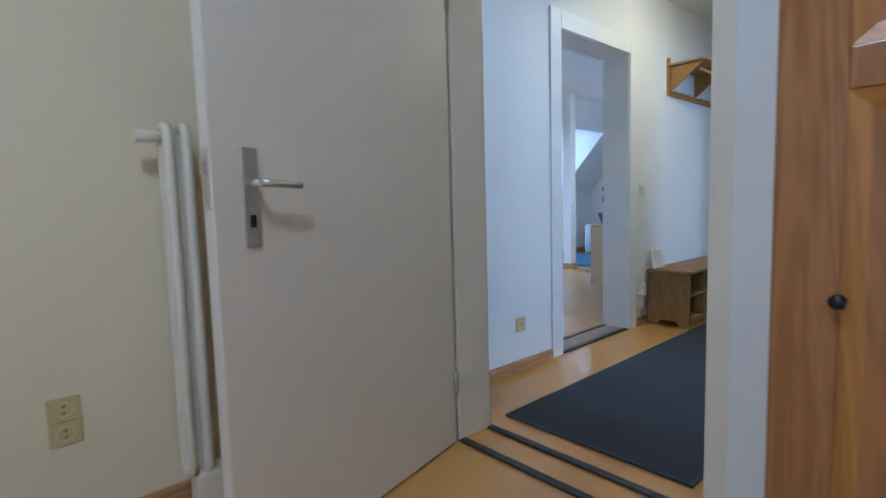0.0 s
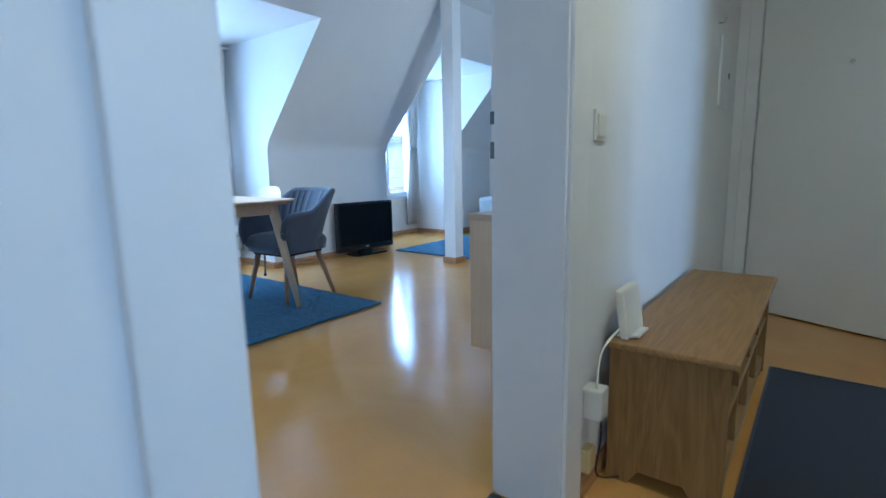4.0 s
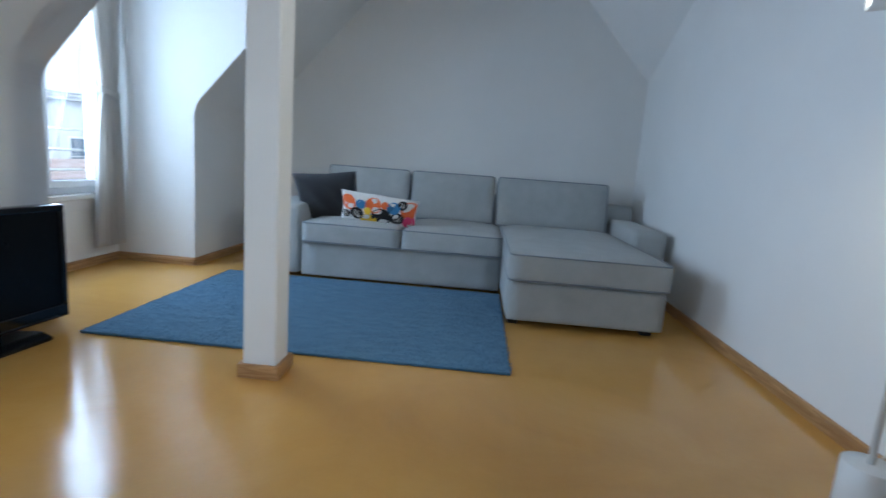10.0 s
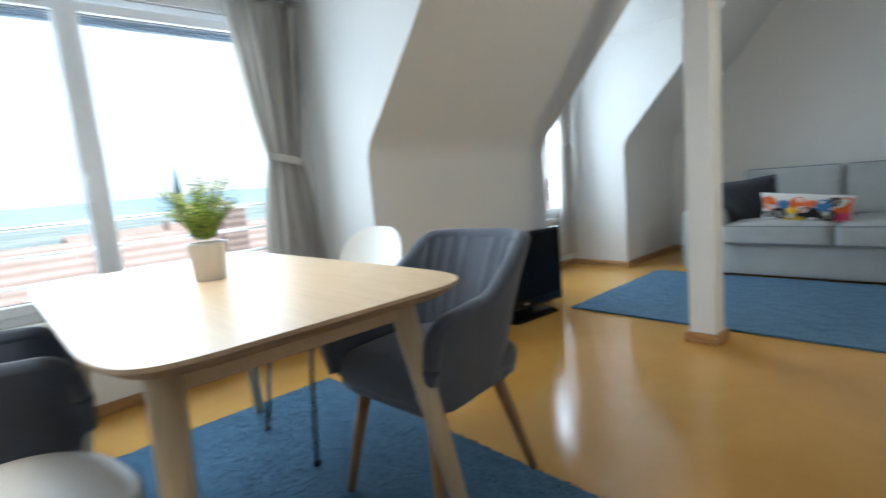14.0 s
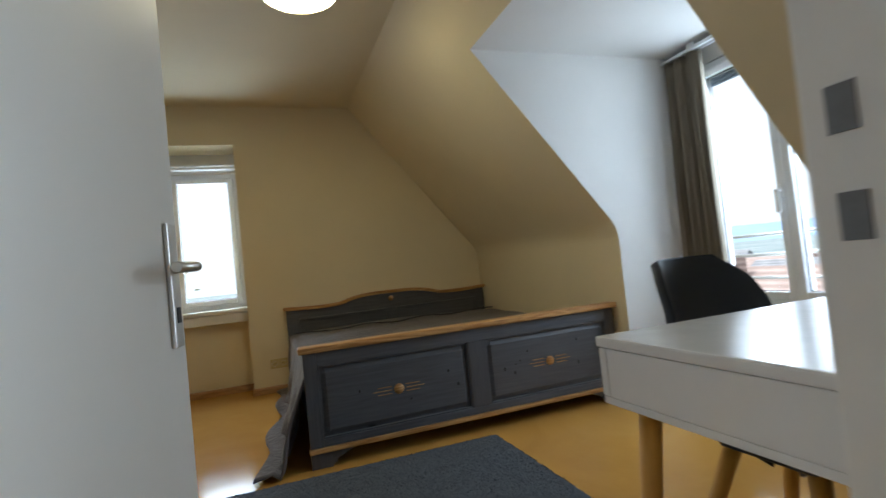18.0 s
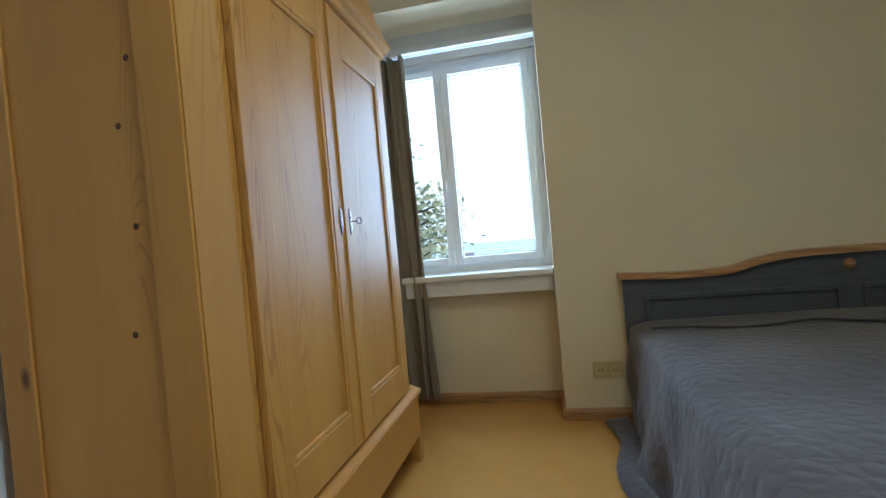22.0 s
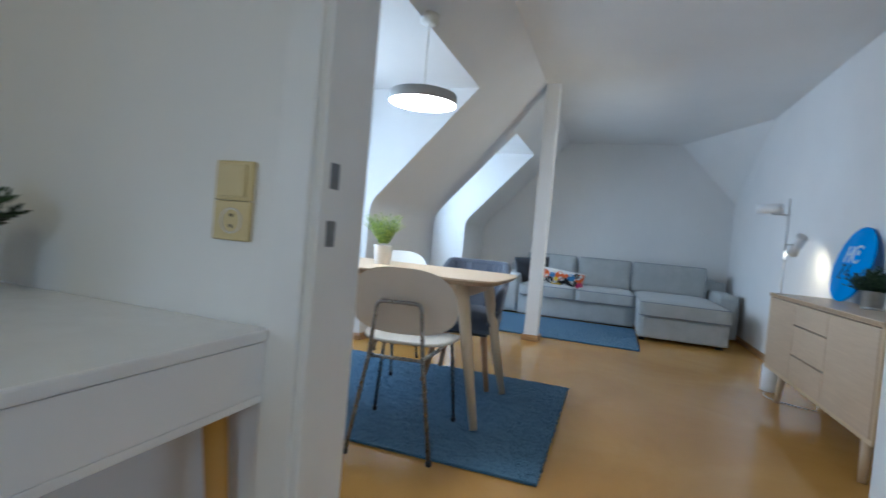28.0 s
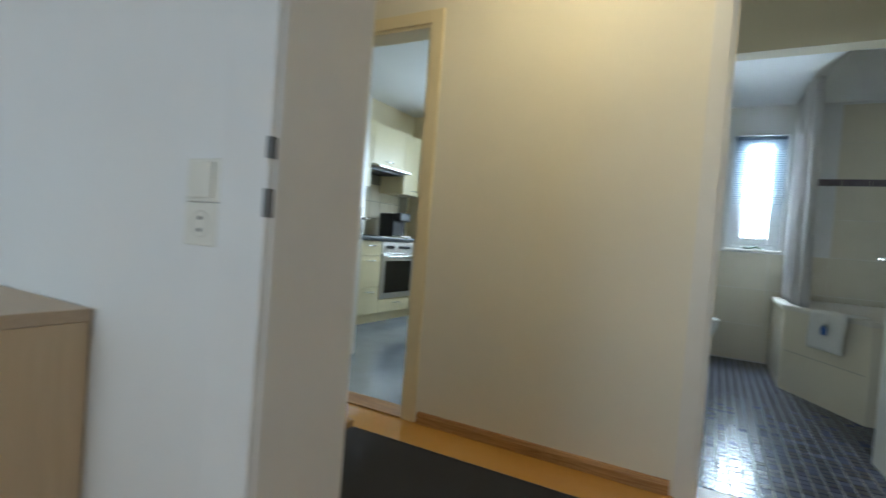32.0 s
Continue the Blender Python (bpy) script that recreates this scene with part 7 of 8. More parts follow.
GROUT = plain("grey_grout", srgb(150, 146, 136), 0.85)


def bow_handle(parent, x, y, z, w=0.11):
    part("handle", tube([(x - w / 2, y, z), (x - w / 2, y - 0.025, z), (x + w / 2, y - 0.025, z), (x + w / 2, y, z)], 0.005, 8, fillet=0.015), CHROME, parent, "chrome bow handle")


KS = 0.58                        # where the run of units begins along the wall


def base_unit(x0, x1, drawers):
    u = thing("base_cabinet", pose(x0 + KS, 6.93, 0), "cream kitchen base cabinet with chrome handles", "cabinet", "kitchen base cabinets")
    w = x1 - x0
    part("carcass", box(0.002, 0.02, 0.10, w - 0.002, 0.56, 0.86), CREAM, u)
    part("plinth", box(0.0, 0.05, 0.0, w, 0.06, 0.10), CREAM, u)
    z = 0.105
    for i, h in enumerate(drawers):
        f = part("drawer_front" if h < 0.4 else "door", box(0.003, 0.0, z, w - 0.003, 0.0195, z + h - 0.004, 0.003), CREAM, u)
        bow_handle(f, w / 2, 0.0, z + h - 0.05)
        z += h
    return u


base_unit(0.95, 1.33, (0.60, 0.155))
base_unit(1.33, 1.71, (0.28, 0.32, 0.155))
base_unit(2.33, 2.73, (0.30, 0.155, 0.15, 0.15))
base_unit(2.73, 3.0, (0.60, 0.155))
oven = thing("oven", pose(1.71 + KS, 6.93, 0), "built-in steel oven with a dark glass door", "oven")
part("housing", box(0.004, 0.02, 0.22, 0.616, 0.55, 0.86), STEEL, oven)
part("warming_drawer", box(0.003, 0.0, 0.105, 0.617, 0.0195, 0.245, 0.003), CREAM, oven)
bow_handle(oven, 0.31, 0.0, 0.20)
part("control_panel", box(0.004, -0.005, 0.74, 0.616, 0.0195, 0.855, 0.003), STEEL, oven)
d = part("door", box(0.004, -0.012, 0.25, 0.616, 0.0195, 0.735, 0.004), STEEL, oven)
part("glass", box(0.06, -0.0145, 0.31, 0.56, -0.0122, 0.655), GLOSSBLACK, d, "dark oven glass")
part("door_handle", tube([(0.06, -0.012, 0.70), (0.06, -0.05, 0.70), (0.56, -0.05, 0.70), (0.56, -0.012, 0.70)], 0.009, fillet=0.02), CHROME, d)
for k in range(5):
    x = 0.10 + k * 0.075 + (0.08 if k > 1 else 0)
    part("knob", rod((x, -0.005, 0.80), (x, -0.028, 0.80), 0.017, 0.015, 16), BLACK, oven)
part("plinth", box(0.0, 0.05, 0.0, 0.62, 0.06, 0.10), CREAM, oven)
wt_ = thing("worktop", pose(KS, 0, 0), "dark continuous kitchen worktop over the cabinets", "worktop")
part("slab", box(0.94, 6.90, 0.862, 3.005, 7.48, 0.90, 0.006), WORKTOP, wt_)
part("hob", box(1.76, 6.98, 0.9005, 2.28, 7.42, 0.908, 0.002), GLOSSBLACK, wt_, "black ceramic hob")
part("hob_trim", boxes([(1.75, 6.97, 0.9003, 2.29, 6.98, 0.911), (1.75, 7.42, 0.9003, 2.29, 7.43, 0.911)]), CHROME, wt_)
cm = thing("coffee_machine", pose(2.30 + KS, 7.20, 0.9005), "black coffee machine standing on the worktop", "coffee machine")
part("body", box(-0.12, -0.06, 0, 0.12, 0.14, 0.28, 0.02), BLACK, cm)
part("head", box(-0.11, -0.15, 0.19, 0.11, -0.06, 0.29, 0.02), BLACK, cm)
part("drip_tray", box(-0.10, -0.16, 0, 0.10, -0.06, 0.025, 0.004), STEEL, cm)
for x0, x1, z0 in ((0.95, 1.42, 1.42), (1.42, 1.71, 1.42), (1.71, 2.33, 1.68), (2.33, 2.8, 1.42)):
    u = thing("wall_cabinet", pose(x0 + KS, 7.14, z0), "cream kitchen wall cabinet with a chrome handle", "cabinet", "kitchen wall cabinets")
    part("carcass", box(0.002, 0.02, 0, x1 - x0 - 0.002, 0.335, 2.12 - z0), CREAM, u)
    f = part("door", box(0.003, 0, 0.002, x1 - x0 - 0.003, 0.0195, 2.118 - z0, 0.003), CREAM, u)
    bow_handle(f, (x1 - x0) / 2, 0, 0.05, 0.1)
hood = thing("extractor_hood", pose(2.02 + KS, 7.14, 1.62), "slim pull-out extractor hood under the wall cabinet", "hood")
part("body", box(-0.30, 0.02, 0.0, 0.30, 0.33, 0.058, 0.004), BLACK, hood)
part("front_bar", box(-0.305, -0.10, 0.02, 0.305, 0.02, 0.045, 0.006), STEEL, hood, "pulled-out steel front bar")
bs = setting(part("wall_kitchen_splash", boxes([(0.94, 7.487, 0.905, 3.55, 7.499, 1.66)]), GROUT), "tiled kitchen splashback", "wall")
tme = box(-0.098, -0.006, -0.098, 0.098, 0.006, 0.098, 0.002, 1)
tmesh = bpy.data.meshes.new("wall_tile")
tme.to_mesh(tmesh)
tme.free()
tmesh.materials.append(TILE)
for i in range(12):
    for j in range(3):
        t = new("wall_tile", tmesh)
        t.parent = bs
        t.location = (1.045 + 0.2 * i, 7.487, 1.01 + 0.2 * j)
# glazed kitchen door
kd = new("door_5")
kd.matrix_basis = pose(0.345, 5.99, 0.008, 0, 0, 21)
setting(kd, "white kitchen door with glazed upper panes standing open", "door")
part("stile", boxes([(0, -0.02, 0, 0.11, 0.02, 1.97), (0.67, -0.02, 0, 0.78, 0.02, 1.97), (0.11, -0.02, 1.86, 0.67, 0.02, 1.97), (0.11, -0.02, 0.78, 0.67, 0.02, 0.86), (0.11, -0.02, 0, 0.67, 0.02, 0.14)], 0.004), DOOR_WHITE, kd)
part("lower_panel", box(0.108, -0.01, 0.138, 0.672, 0.01, 0.782), DOOR_WHITE, kd)
for z in (1.19, 1.53):
    part("glazing_bar", box(0.11, -0.016, z - 0.014, 0.67, 0.016, z + 0.014, 0.003), DOOR_WHITE, kd)
part("glazing_bar", box(0.376, -0.014, 0.86, 0.404, 0.014, 1.86, 0.003), DOOR_WHITE, kd)
FROST = plain("frosted_glass", srgb(198, 212, 220), 0.25, vary=0.03, grain=0.1, gscale=120)
for a, b in ((0.11, 0.376), (0.404, 0.67)):
    for z0, z1 in ((0.86, 1.176), (1.204, 1.516), (1.544, 1.86)):
        part("pane", box(a - 0.004, -0.003, z0 - 0.004, b + 0.004, 0.003, z1 + 0.004), FROST, kd, "frosted glass pane")
for f in (0.02, -0.02):
    lever(kd, 0.725, 1.03, f, -1, STEEL)

# ---- bathroom
setting(part("floor_bath", boxes([(0.33, 2.536, -0.14, BXE, 4.83, 0.003)]), plain("pale_floor_grout", srgb(140, 140, 142), 0.8)), "grout bed of the mosaic floor", "floor")
bath_floor = setting(new("floor_mosaic"), "dark blue mosaic bathroom floor", "floor")


def mosaic_mat():
    n = Nodes("blue_mosaic")
    r = n.add("ShaderNodeObjectInfo").outputs["Random"]
    n.set("Base Color", n.ramp(r, [(0.1, srgb(44, 48, 66)), (0.5, srgb(62, 66, 88)), (0.9, srgb(88, 92, 112))])).set("Roughness", n.math("ADD", n.math("MULTIPLY", n.noise(40, 3), 0.15), 0.15))
    return n.mat


def mosaic_rest():
    n = Nodes("blue_mosaic_rest")
    r = n.add("ShaderNodeNewGeometry").outputs["Random Per Island"]
    n.set("Base Color", n.ramp(r, [(0.1, srgb(44, 48, 66)), (0.5, srgb(62, 66, 88)), (0.9, srgb(88, 92, 112))])).set("Roughness", n.math("ADD", n.math("MULTIPLY", n.noise(40, 3), 0.15), 0.15))
    return n.mat


P = 0.052
mb_ = box(-P / 2 + 0.0035, -P / 2 + 0.0035, 0.0, P / 2 - 0.0035, P / 2 - 0.0035, 0.005, 0.0012, 1)
mmesh = bpy.data.meshes.new("mosaic_tile")
mb_.to_mesh(mmesh)
mb_.free()
mmesh.materials.append(mosaic_mat())
verts, faces = [], []
rest = random.Random(6)
for i in range(int((BXE - 0.35) / P)):
    for j in range(int((4.8 - 2.56) / P)):
        x, y = 0.35 + P * (i + 0.5), 2.56 + P * (j + 0.5)
        if x < 1.45 and 3.22 < y < 3.90:
            t = new("mosaic_tile", mmesh)
            t.parent = bath_floor
            t.location = (x, y, 0.003)
        else:
            h = P / 2 - 0.0035
            k = len(verts)
            z = 0.008 + rest.uniform(-0.0004, 0.0004)
            verts += [(x - h, y - h, 0.003), (x + h, y - h, 0.003), (x + h, y + h, 0.003), (x - h, y + h, 0.003), (x - h + 0.001, y - h + 0.001, z), (x + h - 0.001, y - h + 0.001, z), (x + h - 0.001, y + h - 0.001, z), (x - h + 0.001, y + h - 0.001, z)]
            faces += [(k + 4, k + 5, k + 6, k + 7), (k, k + 1, k + 5, k + 4), (k + 1, k + 2, k + 6, k + 5), (k + 2, k + 3, k + 7, k + 6), (k + 3, k, k + 4, k + 7)]
me = bpy.data.meshes.new("mosaic_rest")
me.from_pydata(verts, [], faces)
me.materials.append(mosaic_rest())
mo = new("mosaic_rest", me)
mo.parent = bath_floor
mo["kind"] = "stuff"


def big_tiles(parent, axis, f, a0, a1, z0, z1, w, h, skip=None):
    """Large wall tiles with open joints on the face f of a wall."""
    bm = box(-w / 2 + 0.0015, -0.004, -h / 2 + 0.0015, w / 2 - 0.0015, 0.004, h / 2 - 0.0015, 0.0015, 1)
    me = bpy.data.meshes.new("wall_tile")
    bm.to_mesh(me)
    bm.free()
    me.materials.append(TILE)
    for i in range(int(round((a1 - a0) / w))):
        for j in range(int(round((z1 - z0) / h))):
            u, z = a0 + w * (i + 0.5), z0 + h * (j + 0.5)
            if skip and skip(u, z):
                continue
            t = new("wall_tile", me)
            t.parent = parent
            t.location = (u, f, z) if axis == "x" else (f, u, z)
            t.rotation_euler = (0, 0, 0 if axis == "x" else radians(90))


be = setting(new("wall_bath_tiles_east"), "cream tiled bathroom wall under the window", "wall")
big_tiles(be, "y", BXE - 0.003, 2.55, 4.80, 0.01, 2.376, 0.45, 0.338, lambda u, z: 3.2 < u < 3.95 and z > 1.0)
bs2 = setting(new("wall_bath_tiles_south"), "cream tiled wall behind the bathtub", "wall")
big_tiles(bs2, "x", 2.541, 0.4, 3.4, 0.01, 2.376, 0.5, 0.338)
BORD = plain("mauve_border_tile", srgb(104, 92, 96), 0.3, vary=0.25, scale=30)
setting(part("wall_bath_border", boxes([(BXE - 0.0095, 2.57 + 0.2 * k, 1.66, BXE - 0.007, 2.767 + 0.2 * k, 1.72) for k in range(3)], 0.001), BORD), "mauve patterned border strip on the tiles", "wall")
wall("wall_bath_bulkhead", [(1.2, 2.55, 2.07, 1.32, 4.82, ZC)], WALL_WARM, "cream beam across the bathroom")
setting(part("ceiling_bath", boxes([(1.32, 2.55, 2.40, BXE, 4.82, 2.44)]), CEIL), "low white bathroom ceiling", "ceiling")
window(5, pose(BXE + 0.10, 3.585, 1.058, 0, 0, 90), 0.436, 1.07, (1.0,), "small white bathroom window with a half-open blind", 0, 0.0, False)
bl = thing("venetian_blind", pose(BXE + 0.02, 3.585, 0.072), "grey venetian blind half lowered in the bathroom window", "blind")
part("head_rail", box(-0.012, -0.20, 2.015, 0.012, 0.20, 2.05, 0.003), BLIND, bl)
for k in range(34):
    z = 2.005 - (k * 0.0095 if k < 10 else 0.085 + (k - 9) * 0.021)
    part("slat", box(-0.011, -0.195, z - 0.001, 0.011, 0.195, z + 0.0008), BLIND, bl)
for y in (-0.13, 0.13):
    part("ladder_cord", rod((0, y, 1.40), (0, y, 2.015), 0.0012, seg=6), BLIND, bl)
sill(5, [(BXE - 0.05, 3.36, 1.03, BXE + 0.09, 3.81, 1.054)], "white bathroom sill with a small dark ornament")
orn = thing("sill_ornament", pose(BXE - 0.0, 3.59, 1.0545), "small dark leafy ornament on the bathroom sill", "ornament")
part("branch", tube([(0, -0.08, 0.01), (0, -0.03, 0.025), (0.005, 0.03, 0.012), (0, 0.08, 0.02)], 0.010, 8), HERB, orn)
tub = thing("bathtub", pose(0, 0, 0), "tiled-in bathtub with a slanted corner and white rim", "bathtub")
tpoly = [(3.53, 2.56), (3.53, 3.40), (2.59, 3.40), (1.88, 3.03), (1.88, 2.56)]
part("apron", prism(tpoly, "z", 0.0085, 0.60), TILE, tub)
part("rim", prism([(3.53, 2.56), (3.53, 3.415), (2.585, 3.415), (1.865, 3.04), (1.865, 2.56)], "z", 0.6005, 0.635, bevel=0.008), SHELL, tub, "white acrylic rim")
part("joint", prism([(2.58, 3.3985), (1.90, 3.0441), (1.902, 3.0401), (2.582, 3.3945)], "z", 0.30, 0.303), GROUT, tub)
tw = thing("hand_towel", pose(2.13, 3.178, 0.636, 0, 0, 27.5), "white hand towel with a blue crest over the tub rim", "towel")
TOWEL = cloth("white_terry", srgb(232, 230, 224), 220, 0.04, 0.95, 0.5, 0.9)
part("cloth", sheet(lambda u, v: (-0.15 + 0.30 * u + 0.01 * math.sin(9 * v), (-0.12 + 0.16 * v / 0.45 if v < 0.45 else 0.04 + 0.008 * math.sin(8 * u)), 0.006 + 0.003 * math.sin(7 * u) if v < 0.45 else 0.006 - (v - 0.45) / 0.55 * 0.25), 18, 24, 0.006), TOWEL, tw)
part("crest", prism([(-0.025, -0.14), (0.025, -0.14), (0.03, -0.10), (0.0, -0.07), (-0.03, -0.10)], "y", 0.056, 0.0575), plain("crest_blue", srgb(30, 70, 130), 0.8), tw)
sc = curtain("shower_curtain", pose(0, 3.31, 0), hang(3.46, 2.62, 3.44, 2.50, 0.64, 2.37), 7, 0.04, curtain_cloth("white_shower_cloth", srgb(232, 230, 230), 0.6), "white shower curtain drawn aside at the tub corner")
rr = thing("shower_rail", pose(0, 0, 0), "thin white curtain rail under the bathroom ceiling", "rail")
part("tube", tube([(3.53, 3.31, 2.385), (1.90, 3.17, 2.385)], 0.011, fillet=0.08), TRIM, rr)
wc = thing("toilet", pose(3.05, 4.06, 0), "white ceramic toilet with closed lid", "toilet")
CER = plain("sanitary_white", srgb(232, 232, 228), 0.12, vary=0.01, grain=0.0)
part("bowl", moved(lathe([(0, 0.009), (0.10, 0.009), (0.11, 0.05), (0.13, 0.2), (0.18, 0.34), (0.185, 0.39), (0, 0.392)], 32), Matrix.Diagonal((1, 1.35, 1, 1))), CER, wc)
part("lid", moved(lathe([(0, 0.42), (0.17, 0.418), (0.188, 0.408), (0.188, 0.393), (0, 0.393)], 32), Matrix.Diagonal((1, 1.35, 1, 1))), CER, wc)
part("cistern", box(-0.19, 0.25, 0.40, 0.19, 0.44, 0.78, 0.02), CER, wc)
leaf(6, (0.352, 3.06), 4.5, 0.83, 1.99, "cream flush bathroom door standing open", DOOR_WHITE, CHROME)

# unseen window added to light the first room; light opening of the kitchen
window(6, pose(1.0, -1.62, 0.86, 0, 0, 0), 1.18, 1.28, (0.5, 0.5), "unseen white two-leaf window added behind the starting point for light", 1, 0.0, False)
window(7, pose(3.65, 6.1, 0.96, 0, 0, 90), 0.98, 1.18, (0.5, 0.5), "white two-leaf kitchen window", 1, 0.0, False)
hl = thing("ceiling_lamp", pose(-0.45, 4.4, 2.5), "round warm white hall ceiling lamp, switched on", "lamp")
part("base_plate", lathe([(0, 0), (0.14, 0), (0.14, -0.02), (0, -0.02)], 40), WHITEPLASTIC, hl)
part("dome", lathe([(0.15, -0.018), (0.148, -0.05), (0.11, -0.075), (0, -0.085)], 40), glow("hall_glow", (1.0, 0.76, 0.42, 1), 36.0), hl, "glowing opal dome")


rl = thing("ceiling_lamp", pose(0.42, 0.7, 2.5), "round warm white ceiling lamp of the first room, switched on", "lamp")
part("base_plate", lathe([(0, 0), (0.14, 0), (0.14, -0.02), (0, -0.02)], 40), WHITEPLASTIC, rl)
part("dome", lathe([(0.15, -0.018), (0.148, -0.05), (0.11, -0.075), (0, -0.085)], 40), glow("first_room_glow", (1.0, 0.92, 0.78, 1), 46.0), rl, "glowing opal dome")


# ---------------------------------------------------------------- outside
GZ = -13.0
gm = Nodes("haze_paled_ground")
gp = gm.world()
# ground tones paled towards blue-grey to paint in the haze
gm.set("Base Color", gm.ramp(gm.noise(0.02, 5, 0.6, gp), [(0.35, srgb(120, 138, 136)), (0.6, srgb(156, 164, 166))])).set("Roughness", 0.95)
bm = bmesh.new()
bmesh.ops.create_grid(bm, x_segments=8, y_segments=8, size=1500)
setting(part("ground", bm, gm.mat, at=pose(0, 0, GZ)), "town ground far below with haze painted into its colour", "ground")


def roof_tiles(name, c0, c1):
    n = Nodes(name)
    w = n.add("ShaderNodeTexWave", wave_type="BANDS", bands_direction="Z")
    w.inputs["Scale"].default_value, w.inputs["Distortion"].default_value = 1.1, 0.15
    n.link(n.co, w.inputs["Vector"])
    b = n.noise(0.9, 5, 0.65)
    n.set("Base Color", n.mix(n.math("MULTIPLY", w.outputs["Fac"], 0.55), n.ramp(b, [(0.3, c0), (0.7, c1)]), shade(c0, 0.5))).set("Roughness", 0.85)
    n.bump(w.outputs["Fac"], 0.5, 0.05)
    return n.mat


# tile colours washed out: the haze over the town is mixed into them
ROOFS = [roof_tiles("haze_paled_clay_roof", srgb(172, 150, 142), srgb(194, 174, 166)), roof_tiles("haze_paled_brown_roof", srgb(146, 128, 122), srgb(172, 154, 146)), roof_tiles("haze_paled_grey_roof", srgb(140, 141, 146), srgb(170, 171, 174))]
FACADES = [plain("pale_render", srgb(206, 200, 188), 0.85, vary=0.06, scale=0.8), plain("ochre_render", srgb(200, 182, 150), 0.85, vary=0.06, scale=0.8), plain("grey_render", srgb(186, 188, 190), 0.85, vary=0.06, scale=0.8)]
FARGLASS = plain("far_window_glass", srgb(70, 84, 98), 0.15, grain=0.0)


def house(x, y, w, d, eaves, ridge, turn, k):
    """A gabled house: ridge along local y, with windows and dormers towards local +x."""
    h = thing("house", pose(x, y, GZ, 0, 0, turn), ("red-brown tiled house with a long gabled roof, haze in its roof colour", "brown tiled house with rows of windows, haze in its roof colour", "grey roofed house with rows of windows, haze in its roof colour")[k % 3], "house", "houses of the town")
    e, r = eaves - GZ, ridge - GZ
    part("wall", prism([(-w / 2, 0), (w / 2, 0), (w / 2, e), (0, r - 0.25), (-w / 2, e)], "y", -d / 2, d / 2), FACADES[k % 3], h)
    bm = prism([(-w / 2 - 0.5, e - 0.45), (0, r - 0.05), (w / 2 + 0.5, e - 0.45), (w / 2 + 0.5, e - 0.2), (0, r + 0.2), (-w / 2 - 0.5, e - 0.2)], "y", -d / 2 - 0.4, d / 2 + 0.4)
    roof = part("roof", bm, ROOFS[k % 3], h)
    part("chimney", box(-0.4 + w * 0.12, d * 0.2, r - 1.6, 0.4 + w * 0.12, d * 0.2 + 0.9, r + 0.9), ROOFS[1], roof)
    n = max(2, int(d / 3.2))
    for i in range(n):
        yy = -d / 2 + d * (i + 0.5) / n
        for z in (e - 1.9, e - 4.7):
            wnd = part("window", box(w / 2 - 0.02, yy - 0.55, z, w / 2 + 0.05, yy + 0.55, z + 1.4), TRIM, h)
            part("pane", box(w / 2 + 0.05, yy - 0.45, z + 0.1, w / 2 + 0.06, yy + 0.45, z + 1.3), FARGLASS, wnd)
        if i % 2 == 0:
            s = 0.45
            px, pz = w / 2 * (1 - s), e + (r - e) * s
            dm = part("dormer", box(px - 0.4, yy - 0.8, pz - 0.6, px + 1.1, yy + 0.8, pz + 0.9), FACADES[k % 3], roof)
            part("dormer_pane", box(px + 1.1, yy - 0.5, pz - 0.3, px + 1.12, yy + 0.5, pz + 0.6), FARGLASS, dm)
    return h


rnd = random.Random(21)
house(-26, 6, 12, 30, -4.2, -0.25, 0, 0)
house(-27, 34, 11, 18, -5.0, -0.6, 4, 1)
house(-28, -20, 11, 16, -5.6, -1.0, -5, 0)
for i in range(9):
    house(-52 - 5 * (i % 3), -70 + 17 * i, 11, 14, -7 + rnd.uniform(-0.8, 0.8), -2.6 + rnd.uniform(-1, 1.0), rnd.uniform(-14, 14), i)
for i in range(9):
    house(-95 - 12 * (i % 2), -120 + 29 * i, 12, 22, -8 + rnd.uniform(-1, 1), -3.6 + rnd.uniform(-1, 1.2), rnd.uniform(-30, 30), i + 1)
for i in range(5):
    house(-26 + 14 * i, -46 - 6 * (i % 2), 11, 12, -4.5 + rnd.uniform(-1, 1), -0.4 + rnd.uniform(-1, 0.5), -90 + rnd.uniform(-8, 8), i + 2)

ap = thing("apartment_building", pose(-34, 40, GZ, 0, 0, -25), "pale apartment building with stacked balconies", "building")
part("wall", box(-5, -7, 0, 5, 7, 16.2), FACADES[2], ap)
part("roof", box(-5.3, -7.3, 16.21, 5.3, 7.3, 16.7), ROOFS[2], ap)
for z in (3.2, 6.2, 9.2, 12.2):
    for y in (-4.6, 0, 4.6):
        wnd = part("window", box(4.98, y - 1.1, z, 5.05, y + 1.1, z + 1.7), TRIM, ap)
        part("pane", box(5.05, y - 1.0, z + 0.1, 5.06, y + 1.0, z + 1.6), FARGLASS, wnd)
        b = part("balcony", box(5.0, y - 1.6, z - 0.55, 6.3, y + 1.6, z - 0.38), FACADES[0], ap)
        part("railing", boxes([(6.2, y - 1.6, z + 0.42, 6.25, y + 1.6, z + 0.48), (6.2, y - 1.6, z - 0.38, 6.25, y - 1.55, z + 0.42), (6.2, y + 1.55, z - 0.38, 6.25, y + 1.6, z + 0.42)]), STEEL, b)

ch = thing("church", pose(-420, 118, GZ, 0, 0, 10), "distant church tower with a pointed green spire", "church")
part("tower", box(-3.2, -3.2, 0, 3.2, 3.2, 22), FACADES[1], ch)
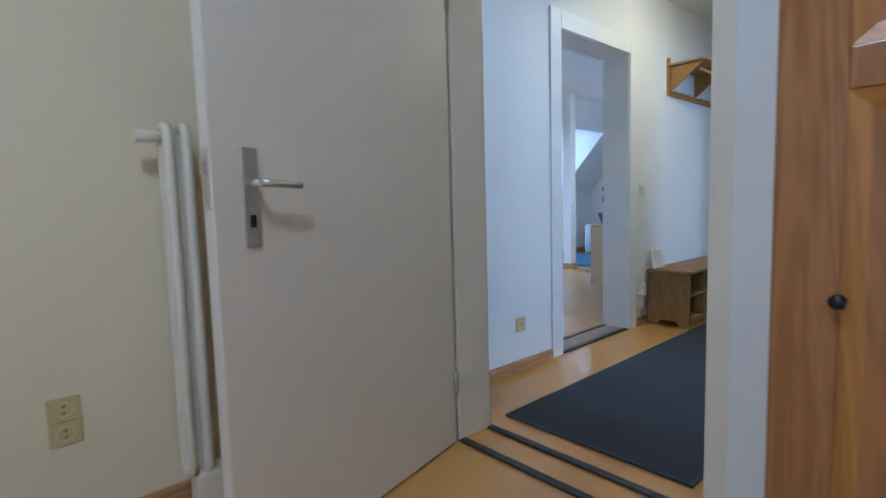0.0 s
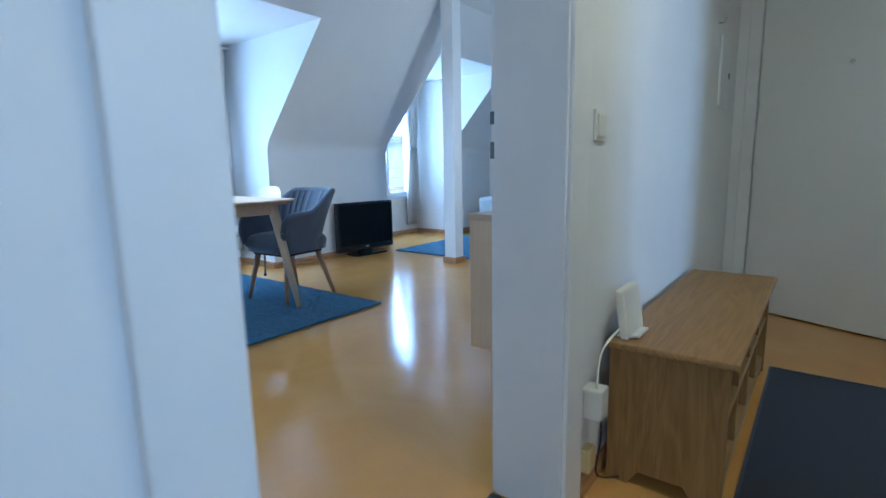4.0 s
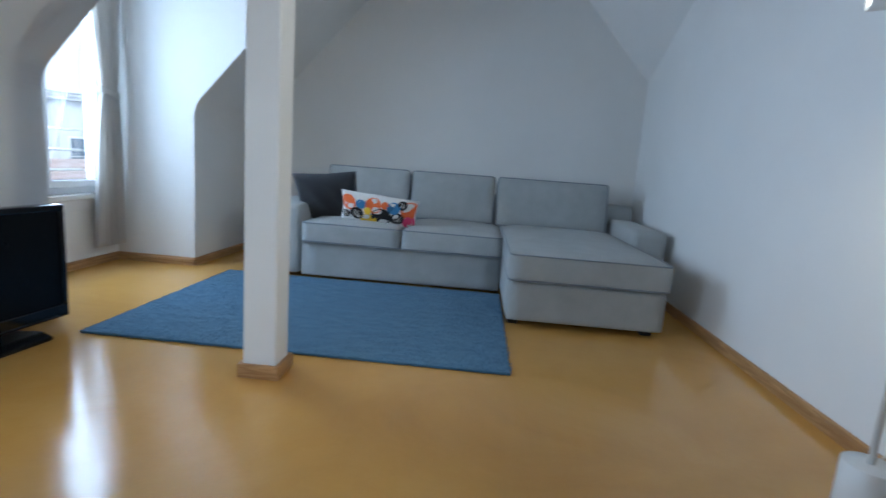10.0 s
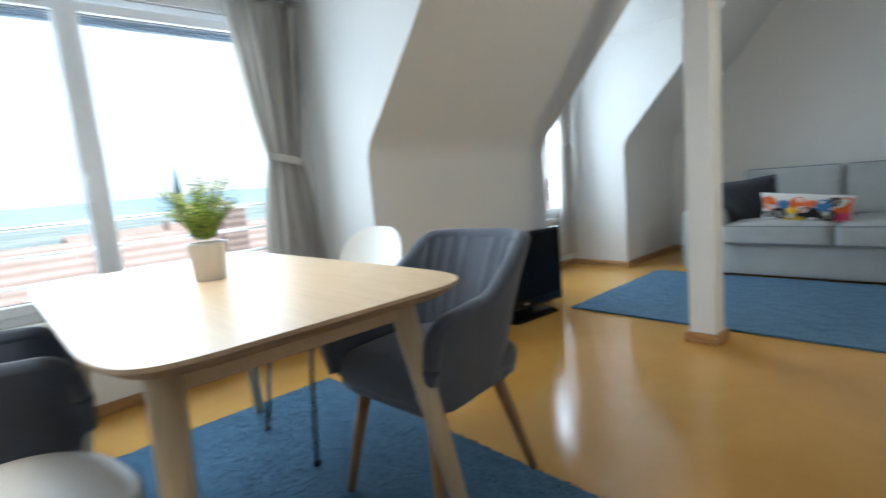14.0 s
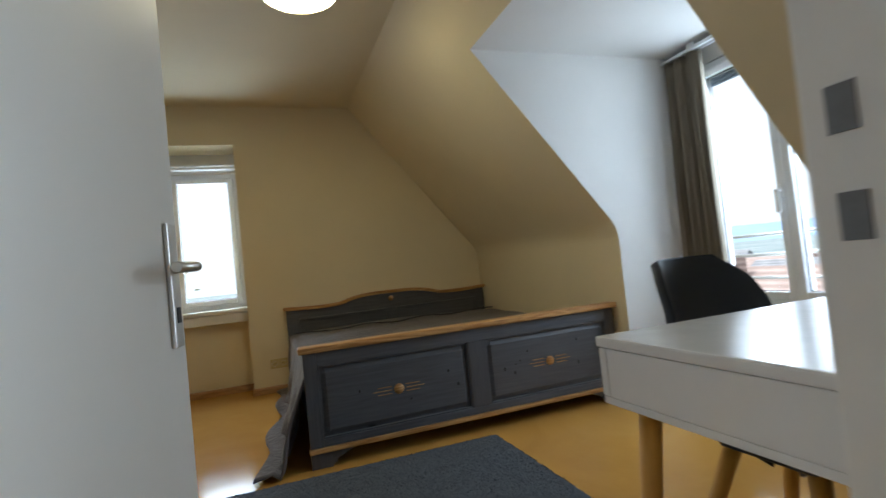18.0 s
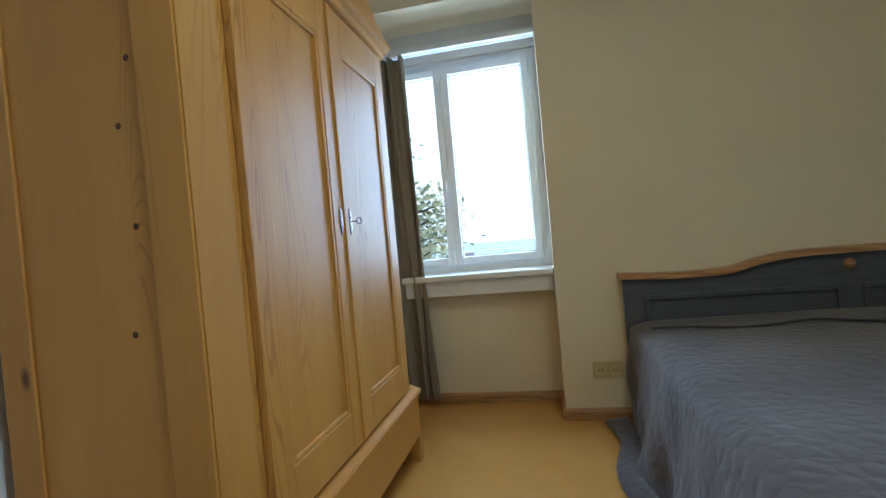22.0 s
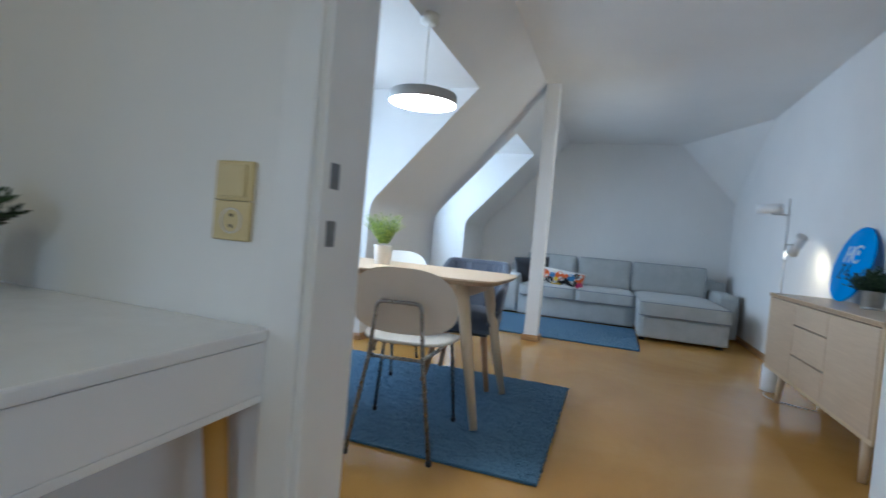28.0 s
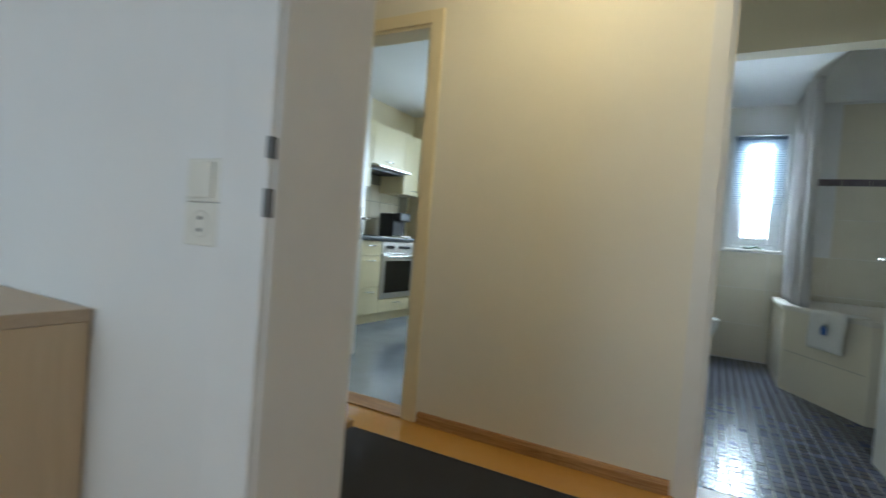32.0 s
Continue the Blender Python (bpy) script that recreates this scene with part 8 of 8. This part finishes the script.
part("spire", rod((0, 0, 22), (0, 0, 47), 3.0, 0.05, 8), plain("copper_spire", srgb(96, 122, 132), 0.7), ch)
part("nave", prism([(-5, 0), (5, 0), (5, 9), (0, 14), (-5, 9)], "y", 3.3, 40), ROOFS[0], ch)

# distance haze is painted into the hills as a pale blue base colour
HILL = plain("haze_painted_hill", srgb(148, 172, 202), 1.0, vary=0.08, scale=0.004, grain=0)
bm = bmesh.new()
prev = None
for k in range(121):
    a = math.radians(20 + 320 * k / 120 - 70)
    h = 10 + 9 * noise.noise((k * 0.11, 0, 0)) + 4 * noise.noise((k * 0.5, 3, 0))
    p, q = bm.verts.new((1300 * math.cos(a), 1300 * math.sin(a), GZ)), bm.verts.new((1380 * math.cos(a), 1380 * math.sin(a), GZ + 27 + h))
    if prev:
        bm.faces.new([prev[0], p, q, prev[1]])
    prev = (p, q)
setting(part("backdrop_hills", bm, HILL), "hills on the horizon with blue haze painted into their colour", "hills")


def tree(x, y, base, top, r, seed, c0, c1, c2, leaves=5200, label="leafy tree with yellowing crown outside the bedroom"):
    t = thing("tree", pose(x, y, base), label, "tree")
    rd = random.Random(seed)
    H = top - base
    bark = plain("tree_bark", srgb(74, 64, 54), 0.9, vary=0.25, scale=12, grain=0.6, gscale=40)
    bm = rod((0, 0, 0), (0.1, 0.05, H * 0.9), 0.24, 0.05, 12)
    limbs = []
    for k in range(44):
        z = H * rd.uniform(0.5, 0.97)
        a = rd.uniform(0, 2 * math.pi)
        l = r * (1.9 - 1.6 * (z / H)) * rd.uniform(0.7, 1.1)
        e = (l * math.cos(a), l * math.sin(a), z + l * rd.uniform(0.1, 0.5))
        rod((0.05, 0.02, z), e, 0.06, 0.012, 6, bm=bm)
        limbs.append(((0.05, 0.02, z), e))
    part("trunk", bm, bark, t)
    verts, faces = [], []
    for _ in range(leaves):
        p, e = rd.choice(limbs)
        s = rd.uniform(0.3, 1.1)
        c = Vector(p).lerp(Vector(e), s) + Vector((rd.gauss(0, 0.28), rd.gauss(0, 0.28), rd.gauss(0, 0.22)))
        d = Vector((rd.uniform(-1, 1), rd.uniform(-1, 1), rd.uniform(-0.6, 0.6))).normalized()
        n = d.cross(Vector((rd.uniform(-1, 1), rd.uniform(-1, 1), 1))).normalized()
        l, w = rd.uniform(0.10, 0.2), rd.uniform(0.04, 0.075)
        i = len(verts)
        verts += [tuple(c - d * l / 2), tuple(c + n * w), tuple(c + d * l / 2), tuple(c - n * w)]
        faces.append((i, i + 1, i + 2, i + 3))
    me = bpy.data.meshes.new("crown")
    me.from_pydata(verts, [], faces)
    me.materials.append(leaf_mat("tree_leaf", c0, c1, c2))
    o = new("crown", me)
    o.parent = t
    return t


tree(1.0, -8.6, GZ, 4.3, 2.6, 31, srgb(140, 146, 112), srgb(182, 178, 136), srgb(212, 200, 156), 15000)
tree(-3.4, -19.5, GZ, -0.3, 3.4, 32, srgb(54, 66, 44), srgb(92, 100, 60), srgb(128, 126, 76), 3600, "leafy tree farther down the street")
